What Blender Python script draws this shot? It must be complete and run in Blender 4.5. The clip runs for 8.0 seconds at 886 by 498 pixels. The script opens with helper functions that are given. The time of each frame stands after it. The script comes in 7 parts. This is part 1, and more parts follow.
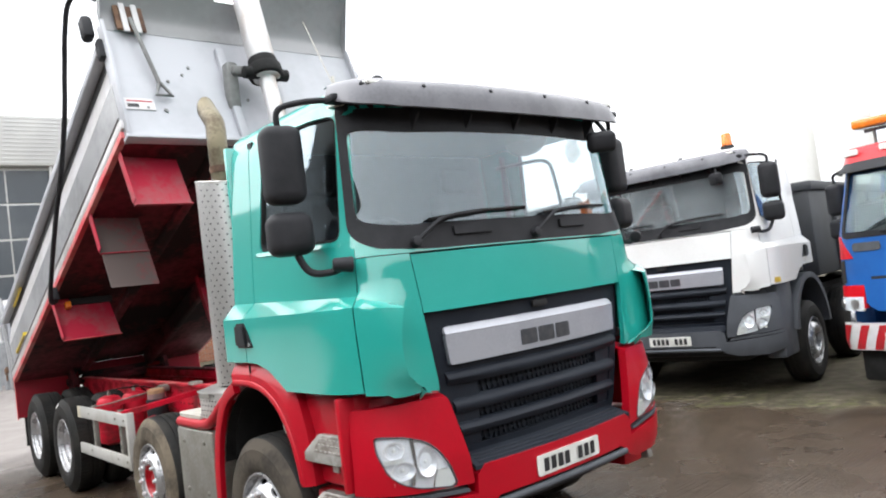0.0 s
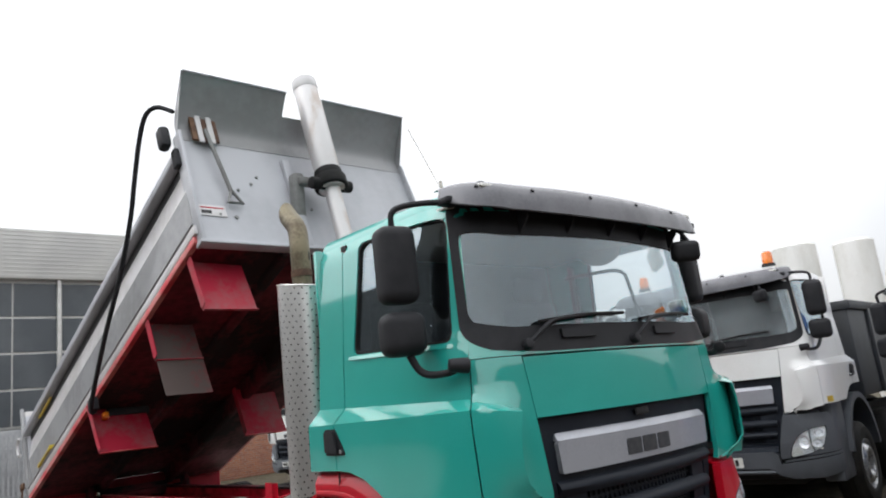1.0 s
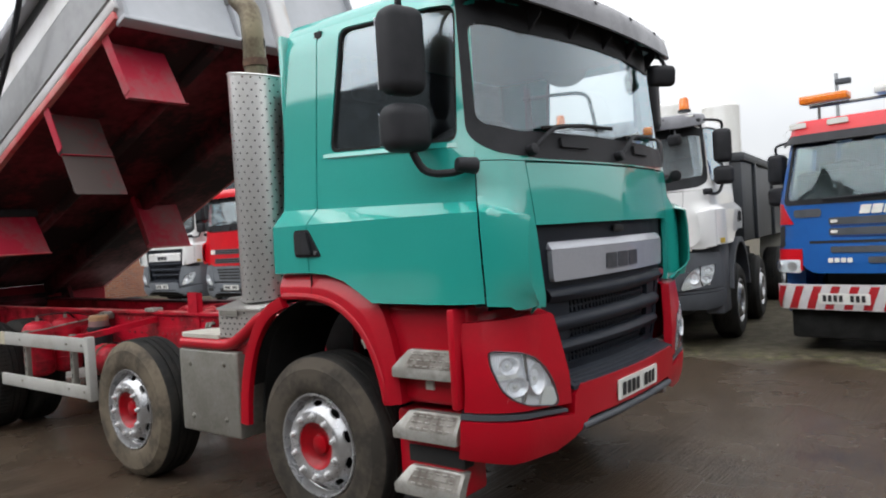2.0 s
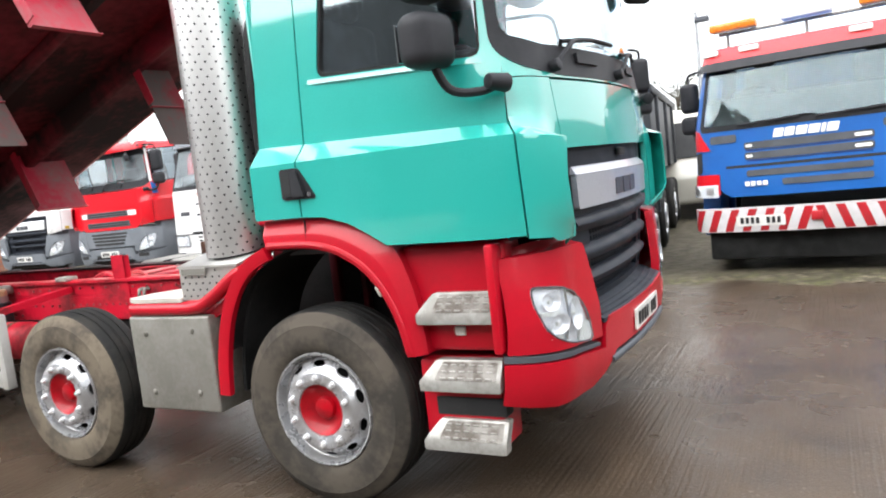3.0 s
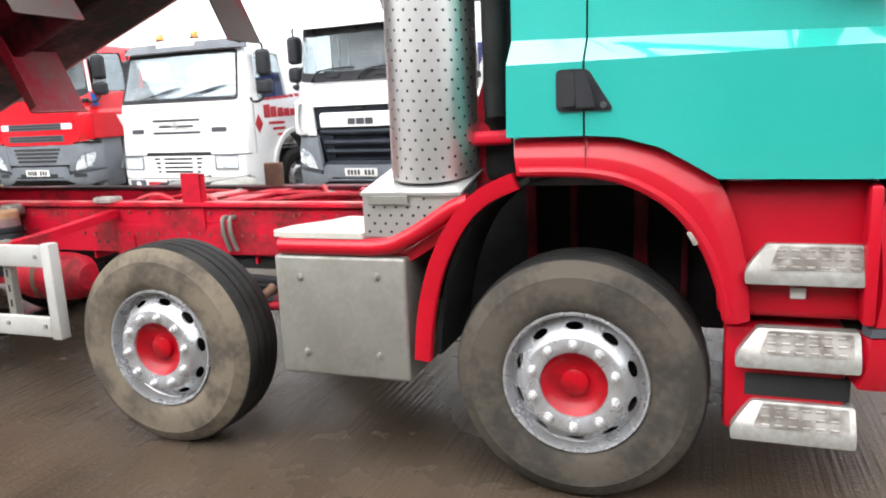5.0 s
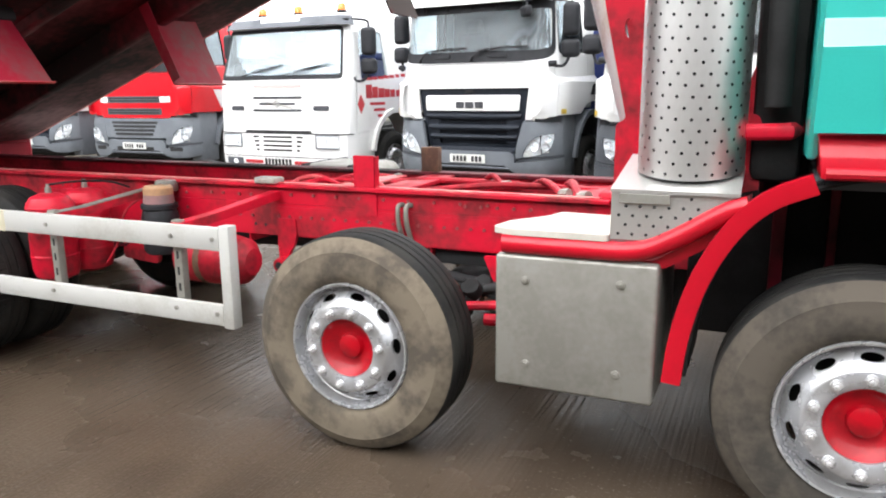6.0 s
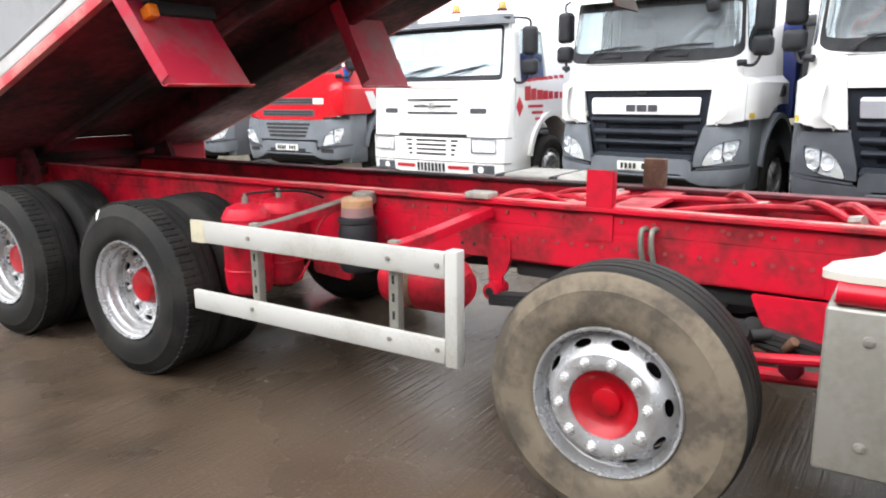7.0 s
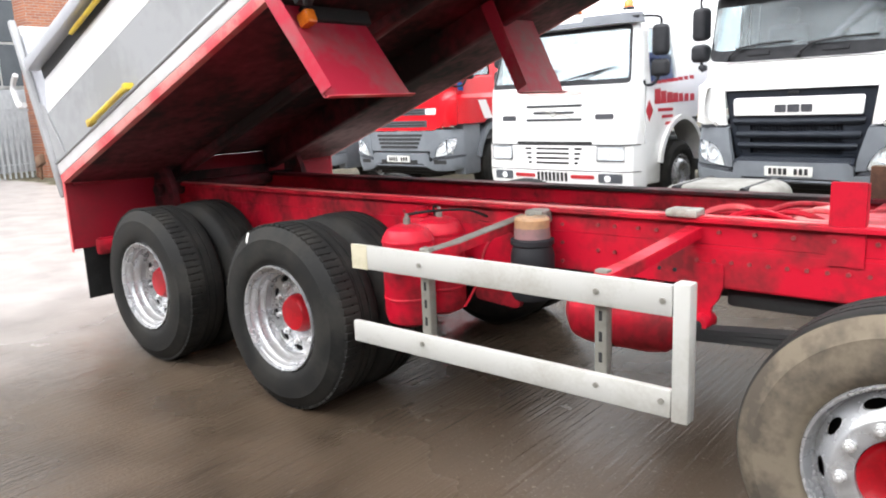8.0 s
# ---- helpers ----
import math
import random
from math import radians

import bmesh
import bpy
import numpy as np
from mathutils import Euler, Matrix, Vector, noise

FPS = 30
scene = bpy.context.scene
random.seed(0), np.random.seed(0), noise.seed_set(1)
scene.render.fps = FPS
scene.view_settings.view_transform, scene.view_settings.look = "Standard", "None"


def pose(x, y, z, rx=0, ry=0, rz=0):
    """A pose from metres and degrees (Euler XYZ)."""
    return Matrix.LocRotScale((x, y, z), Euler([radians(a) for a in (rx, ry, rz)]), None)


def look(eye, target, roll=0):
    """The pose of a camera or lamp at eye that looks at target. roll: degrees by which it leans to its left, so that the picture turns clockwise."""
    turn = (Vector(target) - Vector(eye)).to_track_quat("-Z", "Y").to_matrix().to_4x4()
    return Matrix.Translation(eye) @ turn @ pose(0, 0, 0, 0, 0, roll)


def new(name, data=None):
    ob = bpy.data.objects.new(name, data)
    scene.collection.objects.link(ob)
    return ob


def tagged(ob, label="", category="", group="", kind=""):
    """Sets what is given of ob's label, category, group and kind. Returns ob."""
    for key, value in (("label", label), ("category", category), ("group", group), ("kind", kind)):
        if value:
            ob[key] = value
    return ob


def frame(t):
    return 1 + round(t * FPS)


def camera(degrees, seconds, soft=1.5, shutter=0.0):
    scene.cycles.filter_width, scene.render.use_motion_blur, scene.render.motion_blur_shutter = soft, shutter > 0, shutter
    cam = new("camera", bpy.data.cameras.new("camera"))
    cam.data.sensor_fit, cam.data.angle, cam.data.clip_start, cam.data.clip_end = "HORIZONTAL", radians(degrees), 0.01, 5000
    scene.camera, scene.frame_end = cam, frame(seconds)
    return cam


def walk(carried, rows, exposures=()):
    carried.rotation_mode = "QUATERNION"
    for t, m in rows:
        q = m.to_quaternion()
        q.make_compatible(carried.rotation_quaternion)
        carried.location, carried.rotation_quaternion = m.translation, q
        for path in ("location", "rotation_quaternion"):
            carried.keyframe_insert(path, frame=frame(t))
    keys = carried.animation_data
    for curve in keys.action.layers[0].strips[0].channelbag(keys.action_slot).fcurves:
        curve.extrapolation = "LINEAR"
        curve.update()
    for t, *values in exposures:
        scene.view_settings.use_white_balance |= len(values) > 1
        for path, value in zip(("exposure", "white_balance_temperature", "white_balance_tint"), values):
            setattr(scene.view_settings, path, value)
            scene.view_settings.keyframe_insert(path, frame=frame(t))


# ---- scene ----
cam = camera(62.3, 8.0, soft=2.0)
PATH = [
    (0, (4.103, -1.89, 1.769), (2.586, -0.59, 1.858), -7.2),
    (0.2, (4.031, -2.03, 1.79), (2.524, -0.725, 1.954), -7.4),
    (0.5, (3.96, -2.154, 1.807), (2.459, -0.865, 2.097), -7.4),
    (0.7, (3.855, -2.26, 1.786), (2.381, -0.954, 2.136), -6.2),
    (1, (3.683, -2.338, 1.74), (2.236, -1.021, 2.153), -6.6),
    (1.5, (3.355, -2.464, 1.679), (1.932, -1.078, 1.907), -5.8),
    (2, (3.008, -2.629, 1.613), (1.773, -1.056, 1.57), -3.5),
    (2.2, (2.88, -2.678, 1.609), (1.733, -1.043, 1.497), -3.4),
    (3.3, (1.944, -2.724, 1.571), (1.063, -0.943, 1.342), -6.5),
    (3.5, (1.769, -2.725, 1.573), (0.931, -0.927, 1.319), -5.6),
    (4, (1.302, -2.655, 1.563), (0.543, -0.83, 1.258), -4.1),
    (4.2, (1.139, -2.654, 1.572), (0.391, -0.827, 1.253), -1.9),
    (5.3, (0.205, -2.593, 1.573), (-0.445, -0.745, 1.173), -2.6),
    (5.5, (0.05, -2.557, 1.577), (-0.659, -0.73, 1.175), -0.2),
    (6, (-0.353, -2.558, 1.577), (-1.147, -0.771, 1.159), -0.5),
    (6.5, (-0.684, -2.486, 1.575), (-1.535, -0.732, 1.129), -1.1),
    (7, (-1.081, -2.351, 1.596), (-2.152, -0.713, 1.183), -0.5),
    (7.5, (-1.404, -2.3, 1.583), (-2.606, -0.749, 1.196), -2.7),
    (8, (-1.7, -2.243, 1.595), (-2.968, -0.745, 1.21), -2.3),
]
EXPOSURES = [(0, -0.39), (0.5, -0.66), (1, -1.18), (1.5, -1.52), (2, -1.06), (2.2, -0.84), (3.3, 0.14), (4, 0.15), (5.3, 0.13), (6, 0.12), (6.5, 0.12), (7.2, 0.15), (8, 0.18)]
walk(cam, [(t, look(eye, target, roll)) for t, eye, target, roll in PATH], EXPOSURES)

# ---- daylight: bright overcast ----
world = bpy.data.worlds.new("overcast_sky")
scene.world = world
world.use_nodes = True
wn = world.node_tree
wn.nodes.clear()
w_out = wn.nodes.new("ShaderNodeOutputWorld")
w_bg = wn.nodes.new("ShaderNodeBackground")
w_sky = wn.nodes.new("ShaderNodeTexSky")
w_sky.sky_type = "NISHITA"
w_sky.sun_disc = False
w_sky.sun_elevation, w_sky.sun_rotation = radians(38), radians(203)
w_noise = wn.nodes.new("ShaderNodeTexNoise")
w_noise.inputs["Scale"].default_value = 2.2
w_noise.inputs["Detail"].default_value = 5
w_ramp = wn.nodes.new("ShaderNodeValToRGB")
w_ramp.color_ramp.elements[0].position, w_ramp.color_ramp.elements[1].position = 0.36, 0.60
w_ramp.color_ramp.elements[0].color = (12.0, 12.3, 12.8, 1)
w_ramp.color_ramp.elements[1].color = (15.5, 15.6, 15.8, 1)
w_mix = wn.nodes.new("ShaderNodeMix")
w_mix.data_type = "RGBA"
w_mix.inputs["Factor"].default_value = 0.9
wn.links.new(w_noise.outputs["Fac"], w_ramp.inputs["Fac"])
wn.links.new(w_sky.outputs["Color"], w_mix.inputs[6])
wn.links.new(w_ramp.outputs["Color"], w_mix.inputs[7])
# an overcast sky is about twice as bright overhead as at the horizon, and brighter still round the veiled sun
w_dir, w_sep = wn.nodes.new("ShaderNodeTexCoord"), wn.nodes.new("ShaderNodeSeparateXYZ")
w_up, w_mul = wn.nodes.new("ShaderNodeMapRange"), wn.nodes.new("ShaderNodeVectorMath")
w_up.inputs["To Min"].default_value, w_up.inputs["To Max"].default_value = 0.58, 1.62
w_dot, w_pow, w_glow = wn.nodes.new("ShaderNodeVectorMath"), wn.nodes.new("ShaderNodeMath"), wn.nodes.new("ShaderNodeMath")
w_dot.operation, w_pow.operation, w_glow.operation, w_pow.use_clamp = "DOT_PRODUCT", "POWER", "MULTIPLY_ADD", False
w_max = wn.nodes.new("ShaderNodeMath")
w_max.operation = "MAXIMUM"
w_dot.inputs[1].default_value = Vector((-0.30, -0.72, 0.62)).normalized()
w_max.inputs[1].default_value, w_pow.inputs[1].default_value, w_glow.inputs[1].default_value = 0.0, 3.0, 1.0
w_mul.operation = "SCALE"
wn.links.new(w_dir.outputs["Generated"], w_sep.inputs[0])
wn.links.new(w_sep.outputs["Z"], w_up.inputs["Value"])
wn.links.new(w_mix.outputs[2], w_mul.inputs[0])
wn.links.new(w_dir.outputs["Generated"], w_dot.inputs[0])
wn.links.new(w_dot.outputs["Value"], w_max.inputs[0])
wn.links.new(w_max.outputs[0], w_pow.inputs[0])
wn.links.new(w_pow.outputs[0], w_glow.inputs[0])
wn.links.new(w_up.outputs["Result"], w_glow.inputs[2])
wn.links.new(w_glow.outputs[0], w_mul.inputs["Scale"])
wn.links.new(w_mul.outputs[0], w_bg.inputs["Color"])
wn.links.new(w_bg.outputs["Background"], w_out.inputs["Surface"])
w_bg.inputs["Strength"].default_value = 0.235

sun_data = bpy.data.lights.new("sun", "SUN")
sun_data.energy, sun_data.angle, sun_data.color = 0.4, radians(50), (1.0, 0.98, 0.95)
sun = new("sun", sun_data)
sun.matrix_world = look((-9, -22, 19), (0, 0, 0))


# ---- materials ----
def mat(name, col, col2=None, scale=3.0, rough=0.5, rough2=None, metal=0.0, bump=0.0, fine=60.0, coat=0.0, mix=(0.42, 0.62), stretch=(1, 1, 1), ior=1.5, per_piece=0.0, spec=0.5):
    m = bpy.data.materials.new(name)
    m.use_nodes = True
    nt = m.node_tree
    b = nt.nodes["Principled BSDF"]
    tc = nt.nodes.new("ShaderNodeTexCoord")
    mp = nt.nodes.new("ShaderNodeMapping")
    mp.inputs["Scale"].default_value = stretch
    nt.links.new(tc.outputs["Object"], mp.inputs["Vector"])
    n1 = nt.nodes.new("ShaderNodeTexNoise")
    n1.inputs["Scale"].default_value, n1.inputs["Detail"].default_value = scale, 6
    n2 = nt.nodes.new("ShaderNodeTexNoise")
    n2.inputs["Scale"].default_value, n2.inputs["Detail"].default_value = fine, 4
    for n in (n1, n2):
        nt.links.new(mp.outputs["Vector"], n.inputs["Vector"])
    add = nt.nodes.new("ShaderNodeMath")
    add.operation = "MULTIPLY_ADD"
    add.inputs[1].default_value, add.inputs[2].default_value = 0.3, -0.15
    nt.links.new(n2.outputs["Fac"], add.inputs[0])
    tot = nt.nodes.new("ShaderNodeMath")
    nt.links.new(n1.outputs["Fac"], tot.inputs[0])
    nt.links.new(add.outputs[0], tot.inputs[1])
    ramp = nt.nodes.new("ShaderNodeMapRange")
    ramp.inputs["From Min"].default_value, ramp.inputs["From Max"].default_value = mix
    nt.links.new(tot.outputs[0], ramp.inputs["Value"])
    mx = nt.nodes.new("ShaderNodeMix")
    mx.data_type = "RGBA"
    mx.inputs[6].default_value = (*col, 1)
    mx.inputs[7].default_value = (*(col2 or col), 1)
    nt.links.new(ramp.outputs["Result"], mx.inputs["Factor"])
    last = mx.outputs[2]
    if per_piece:
        oi = nt.nodes.new("ShaderNodeObjectInfo")
        hs = nt.nodes.new("ShaderNodeHueSaturation")
        pr = nt.nodes.new("ShaderNodeMapRange")
        pr.inputs["To Min"].default_value, pr.inputs["To Max"].default_value = 1 - per_piece, 1 + per_piece
        nt.links.new(oi.outputs["Random"], pr.inputs["Value"])
        nt.links.new(pr.outputs["Result"], hs.inputs["Value"])
        nt.links.new(last, hs.inputs["Color"])
        last = hs.outputs["Color"]
    nt.links.new(last, b.inputs["Base Color"])
    rr = nt.nodes.new("ShaderNodeMapRange")
    rr.inputs["To Min"].default_value, rr.inputs["To Max"].default_value = rough, rough if rough2 is None else rough2
    nt.links.new(ramp.outputs["Result"], rr.inputs["Value"])
    nt.links.new(rr.outputs["Result"], b.inputs["Roughness"])
    b.inputs["Metallic"].default_value, b.inputs["IOR"].default_value = metal, ior
    b.inputs["Specular IOR Level"].default_value = spec
    b.inputs["Coat Weight"].default_value, b.inputs["Coat Roughness"].default_value = coat, 0.04
    if bump:
        bp = nt.nodes.new("ShaderNodeBump")
        bp.inputs["Strength"].default_value, bp.inputs["Distance"].default_value = 1.0, bump
        nt.links.new(tot.outputs[0], bp.inputs["Height"])
        nt.links.new(bp.outputs["Normal"], b.inputs["Normal"])
    return m


def glass_mat(name, tint=(0.90, 0.93, 0.94), low=0.055, film=0.0, power=4.0):
    """A thin pane: clear, with gloss that grows towards grazing views."""
    m = bpy.data.materials.new(name)
    m.use_nodes = True
    nt = m.node_tree
    nt.nodes.clear()
    out = nt.nodes.new("ShaderNodeOutputMaterial")
    mixs = nt.nodes.new("ShaderNodeMixShader")
    lw = nt.nodes.new("ShaderNodeLayerWeight")
    pw = nt.nodes.new("ShaderNodeMath")
    pw.operation = "POWER"
    pw.inputs[1].default_value = power
    mr = nt.nodes.new("ShaderNodeMapRange")
    mr.inputs["To Min"].default_value, mr.inputs["To Max"].default_value = low, 0.9
    nt.links.new(lw.outputs["Facing"], pw.inputs[0])
    nt.links.new(pw.outputs[0], mr.inputs["Value"])
    tr = nt.nodes.new("ShaderNodeBsdfTransparent")
    tr.inputs["Color"].default_value = (*tint, 1)
    gl = nt.nodes.new("ShaderNodeBsdfGlossy")
    gl.inputs["Roughness"].default_value = 0.03
    gl.inputs["Color"].default_value = (0.84, 0.94, 1.0, 1)
    nt.links.new(mr.outputs["Result"], mixs.inputs[0])
    nt.links.new(tr.outputs[0], mixs.inputs[1])
    nt.links.new(gl.outputs[0], mixs.inputs[2])
    last = mixs
    if film:  # pale diffuse film: sky reflection put into the pane's colour, in patches
        nz = nt.nodes.new("ShaderNodeTexNoise")
        nz.inputs["Scale"].default_value, nz.inputs["Detail"].default_value = 2.5, 5
        fr = nt.nodes.new("ShaderNodeMapRange")
        fr.inputs["From Min"].default_value, fr.inputs["From Max"].default_value = 0.3, 0.75
        fr.inputs["To Min"].default_value, fr.inputs["To Max"].default_value = film * 0.5, film * 1.4
        df = nt.nodes.new("ShaderNodeBsdfDiffuse")
        df.inputs["Color"].default_value = (0.62, 0.66, 0.68, 1)
        last = nt.nodes.new("ShaderNodeMixShader")
        nt.links.new(nz.outputs["Fac"], fr.inputs["Value"])
        nt.links.new(fr.outputs["Result"], last.inputs[0])
        nt.links.new(mixs.outputs[0], last.inputs[1])
        nt.links.new(df.outputs[0], last.inputs[2])
    nt.links.new(last.outputs[0], out.inputs["Surface"])
    return m


LAMP = mat("bright_lamp_reflector", (0.88, 0.89, 0.90), (0.82, 0.83, 0.84), scale=14, rough=0.22, rough2=0.35, metal=0.05, bump=0.001, fine=30)
GREEN = mat("turquoise_paint", (0.015, 0.325, 0.275), (0.021, 0.35, 0.30), scale=1.2, rough=0.34, rough2=0.42, coat=1.0, bump=0.0004, fine=120, spec=0.16)
GREEN.node_tree.nodes["Principled BSDF"].inputs["Coat IOR"].default_value = 1.9
GREEN.node_tree.nodes["Principled BSDF"].inputs["Coat Roughness"].default_value = 0.05
RED = mat("red_paint", (0.41, 0.002, 0.013), (0.36, 0.002, 0.012), scale=2.0, rough=0.36, rough2=0.44, coat=0.25, bump=0.0003, spec=0.25)
RED_CHASSIS = mat("red_chassis_paint", (0.52, 0.005, 0.024), (0.17, 0.012, 0.016), scale=4.2, rough=0.45, rough2=0.75, bump=0.004, fine=26, mix=(0.43, 0.68), spec=0.3)
# darker red than the chassis, mottled with near-black
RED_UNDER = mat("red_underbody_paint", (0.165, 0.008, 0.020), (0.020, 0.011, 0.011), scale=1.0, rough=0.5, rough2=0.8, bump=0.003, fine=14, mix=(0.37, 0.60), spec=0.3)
RED_FLAP = mat("dusty_red_steel", (0.42, 0.016, 0.042), (0.26, 0.12, 0.12), scale=2.4, rough=0.6, rough2=0.8, bump=0.002, fine=20, mix=(0.44, 0.72), spec=0.3)
RED_DULL = mat("dull_red_mudguard_paint", (0.30, 0.008, 0.022), (0.17, 0.02, 0.025), scale=2.0, rough=0.5, rough2=0.7, bump=0.002, fine=20, mix=(0.45, 0.8), spec=0.3)
BOLT = mat("grimy_red_bolt", (0.40, 0.022, 0.036), (0.25, 0.05, 0.05), scale=30, rough=0.5, metal=0.2)
RED_WORN = mat("worn_red_edge", (0.62, 0.06, 0.075), (0.60, 0.22, 0.20), scale=4, rough=0.55, bump=0.001)
BLACK = mat("black_plastic", (0.014, 0.0145, 0.017), (0.024, 0.0245, 0.028), scale=5, rough=0.55, rough2=0.65, bump=0.0006, fine=220, spec=0.25)
GRILLE = mat("dark_slate_plastic", (0.013, 0.016, 0.023), (0.020, 0.024, 0.032), scale=4, rough=0.45, rough2=0.6, bump=0.0006, fine=200, spec=0.18)
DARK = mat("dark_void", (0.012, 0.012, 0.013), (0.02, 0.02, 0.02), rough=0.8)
SILVER = mat("silver_panel_paint", (0.40, 0.41, 0.45), (0.35, 0.36, 0.40), scale=2, rough=0.34, rough2=0.42, metal=0.35, coat=0.4)
REFLECTOR = mat("silvered_reflector", (0.86, 0.86, 0.87), (0.78, 0.78, 0.80), scale=20, rough=0.18, rough2=0.26, metal=0.4)
CHROME = mat("polished_metal", (0.75, 0.76, 0.78), (0.6, 0.6, 0.62), scale=8, rough=0.12, rough2=0.25, metal=1.0)
STAINLESS = mat("brushed_stainless", (0.74, 0.735, 0.72), (0.68, 0.67, 0.65), scale=1.2, rough=0.34, rough2=0.42, metal=1.0, bump=0.0001, fine=60, stretch=(1, 1, 0.4))
SILVER_SHEET = mat("clean_stainless_sheet", (0.62, 0.61, 0.585), (0.54, 0.53, 0.505), scale=2, rough=0.3, rough2=0.4, metal=0.75, bump=0.0003, fine=90)
ALU = mat("dull_aluminium", (0.29, 0.28, 0.25), (0.215, 0.205, 0.178), scale=3.0, rough=0.42, rough2=0.6, metal=0.55, bump=0.001, fine=40)
ALU_LIGHT = mat("pale_aluminium", (0.47, 0.455, 0.41), (0.30, 0.28, 0.245), scale=5, rough=0.4, rough2=0.65, metal=0.3, bump=0.001, fine=40)
RAIL = mat("off_white_painted_rail", (0.41, 0.405, 0.38), (0.31, 0.295, 0.255), scale=4, rough=0.42, rough2=0.55, coat=0.15, bump=0.0006, mix=(0.5, 0.8))
BODY_GREY = mat("grey_body_and_canopy_shade", (0.295, 0.298, 0.305), (0.245, 0.248, 0.252), scale=1.5, rough=0.4, rough2=0.5, coat=0.3, bump=0.001, fine=12)
BODY_LIGHT = mat("pale_grey_body_paint", (0.44, 0.45, 0.48), (0.35, 0.36, 0.385), scale=1.1, rough=0.45, rough2=0.58, coat=0.2, bump=0.002, fine=9, mix=(0.4, 0.72))
BODY_WHITE = mat("white_body_paint", (0.62, 0.61, 0.62), (0.52, 0.51, 0.50), scale=1.6, rough=0.35, rough2=0.5, coat=0.3, bump=0.001, fine=12)
CANOPY = mat("weathered_grey_steel", (0.22, 0.225, 0.22), (0.15, 0.15, 0.145), scale=2.2, rough=0.6, rough2=0.75, bump=0.002, fine=20)
DECK = mat("worn_off_white_board", (0.46, 0.44, 0.39), (0.32, 0.30, 0.255), scale=5, rough=0.65, rough2=0.8, bump=0.002, fine=30, mix=(0.5, 0.78))
RUST = mat("rusty_steel", (0.16, 0.085, 0.045), (0.09, 0.05, 0.035), scale=6, rough=0.7, rough2=0.9, bump=0.003, fine=50)
PIPE = mat("heat_stained_exhaust", (0.17, 0.145, 0.092), (0.10, 0.078, 0.05), scale=5, rough=0.4, rough2=0.6, metal=0.5, bump=0.001, fine=40)
RAM = mat("dusty_ram_chrome", (0.58, 0.57, 0.57), (0.42, 0.34, 0.28), scale=2.5, rough=0.35, rough2=0.55, metal=0.2, mix=(0.5, 0.72), stretch=(3, 3, 0.7))
STEP_ALU = mat("scuffed_step_aluminium", (0.34, 0.33, 0.305), (0.23, 0.22, 0.20), scale=7, rough=0.38, rough2=0.6, metal=0.5, bump=0.002, fine=50)
GRIME_ALU = mat("grimy_aluminium_tread", (0.20, 0.185, 0.165), (0.10, 0.085, 0.07), scale=14, rough=0.55, rough2=0.8, metal=0.25, bump=0.003, fine=60)
TYRE_DUST = mat("dust_caked_rubber", (0.142, 0.117, 0.086), (0.074, 0.062, 0.049), scale=5.5, rough=0.85, rough2=0.95, bump=0.003, fine=35, spec=0.15)
TYRE_GREY = mat("grey_scuffed_rubber", (0.074, 0.063, 0.050), (0.038, 0.034, 0.029), scale=3.2, rough=0.8, rough2=0.92, bump=0.003, fine=35, spec=0.15)
DIRT_FLAP = mat("mud_caked_flap", (0.105, 0.082, 0.076), (0.22, 0.03, 0.04), scale=1.6, rough=0.8, rough2=0.9, bump=0.003, fine=18, mix=(0.52, 0.72), spec=0.2)
TAPE = mat("yellowed_reflective_tape", (0.50, 0.46, 0.34), (0.42, 0.38, 0.27), scale=9, rough=0.4)
TYRE = mat("dark_rubber", (0.011, 0.0108, 0.0105), (0.024, 0.0225, 0.020), scale=5, rough=0.65, rough2=0.8, bump=0.002, fine=40, spec=0.18)
RIM = mat("silver_wheel_paint", (0.47, 0.475, 0.49), (0.36, 0.355, 0.35), scale=7, rough=0.24, rough2=0.36, metal=0.6)
HUB_RED = mat("red_hub_paint", (0.37, 0.002, 0.009), (0.25, 0.003, 0.008), scale=9, rough=0.30, rough2=0.42, coat=0.2, spec=0.2)
RUBBER = mat("black_rubber", (0.010, 0.010, 0.010), (0.018, 0.018, 0.018), scale=5, rough=0.7, bump=0.001, spec=0.2)
YELLOW = mat("yellow_handle_paint", (0.62, 0.46, 0.03), (0.5, 0.34, 0.05), scale=9, rough=0.45)
AMBER = mat("amber_lens", (0.85, 0.22, 0.02), (0.75, 0.17, 0.015), scale=30, rough=0.2, coat=0.5)
WHITE_PAINT = mat("white_cab_paint", (0.72, 0.72, 0.715), (0.66, 0.655, 0.64), scale=1.3, rough=0.28, rough2=0.36, coat=0.8)
BLUE_PAINT = mat("blue_cab_paint", (0.014, 0.105, 0.36), (0.013, 0.09, 0.31), scale=2, rough=0.3, coat=0.3, spec=0.35)
CAB_RED = mat("bright_red_cab_paint", (0.56, 0.004, 0.012), (0.50, 0.004, 0.012), scale=2, rough=0.3, coat=0.3, spec=0.35)
GREY_PLASTIC = mat("grey_bumper_plastic", (0.078, 0.084, 0.096), (0.062, 0.067, 0.077), scale=3, rough=0.5, rough2=0.6, bump=0.0005, fine=150, spec=0.3)
GREY_LIGHT = mat("pale_grey_bumper_plastic", (0.155, 0.170, 0.188), (0.125, 0.137, 0.152), scale=3, rough=0.5, rough2=0.6, bump=0.0005, fine=150, spec=0.3)
DARK_GREY_BODY = mat("dark_grey_tipper_paint", (0.040, 0.043, 0.047), (0.03, 0.032, 0.034), scale=2, rough=0.5, bump=0.001)
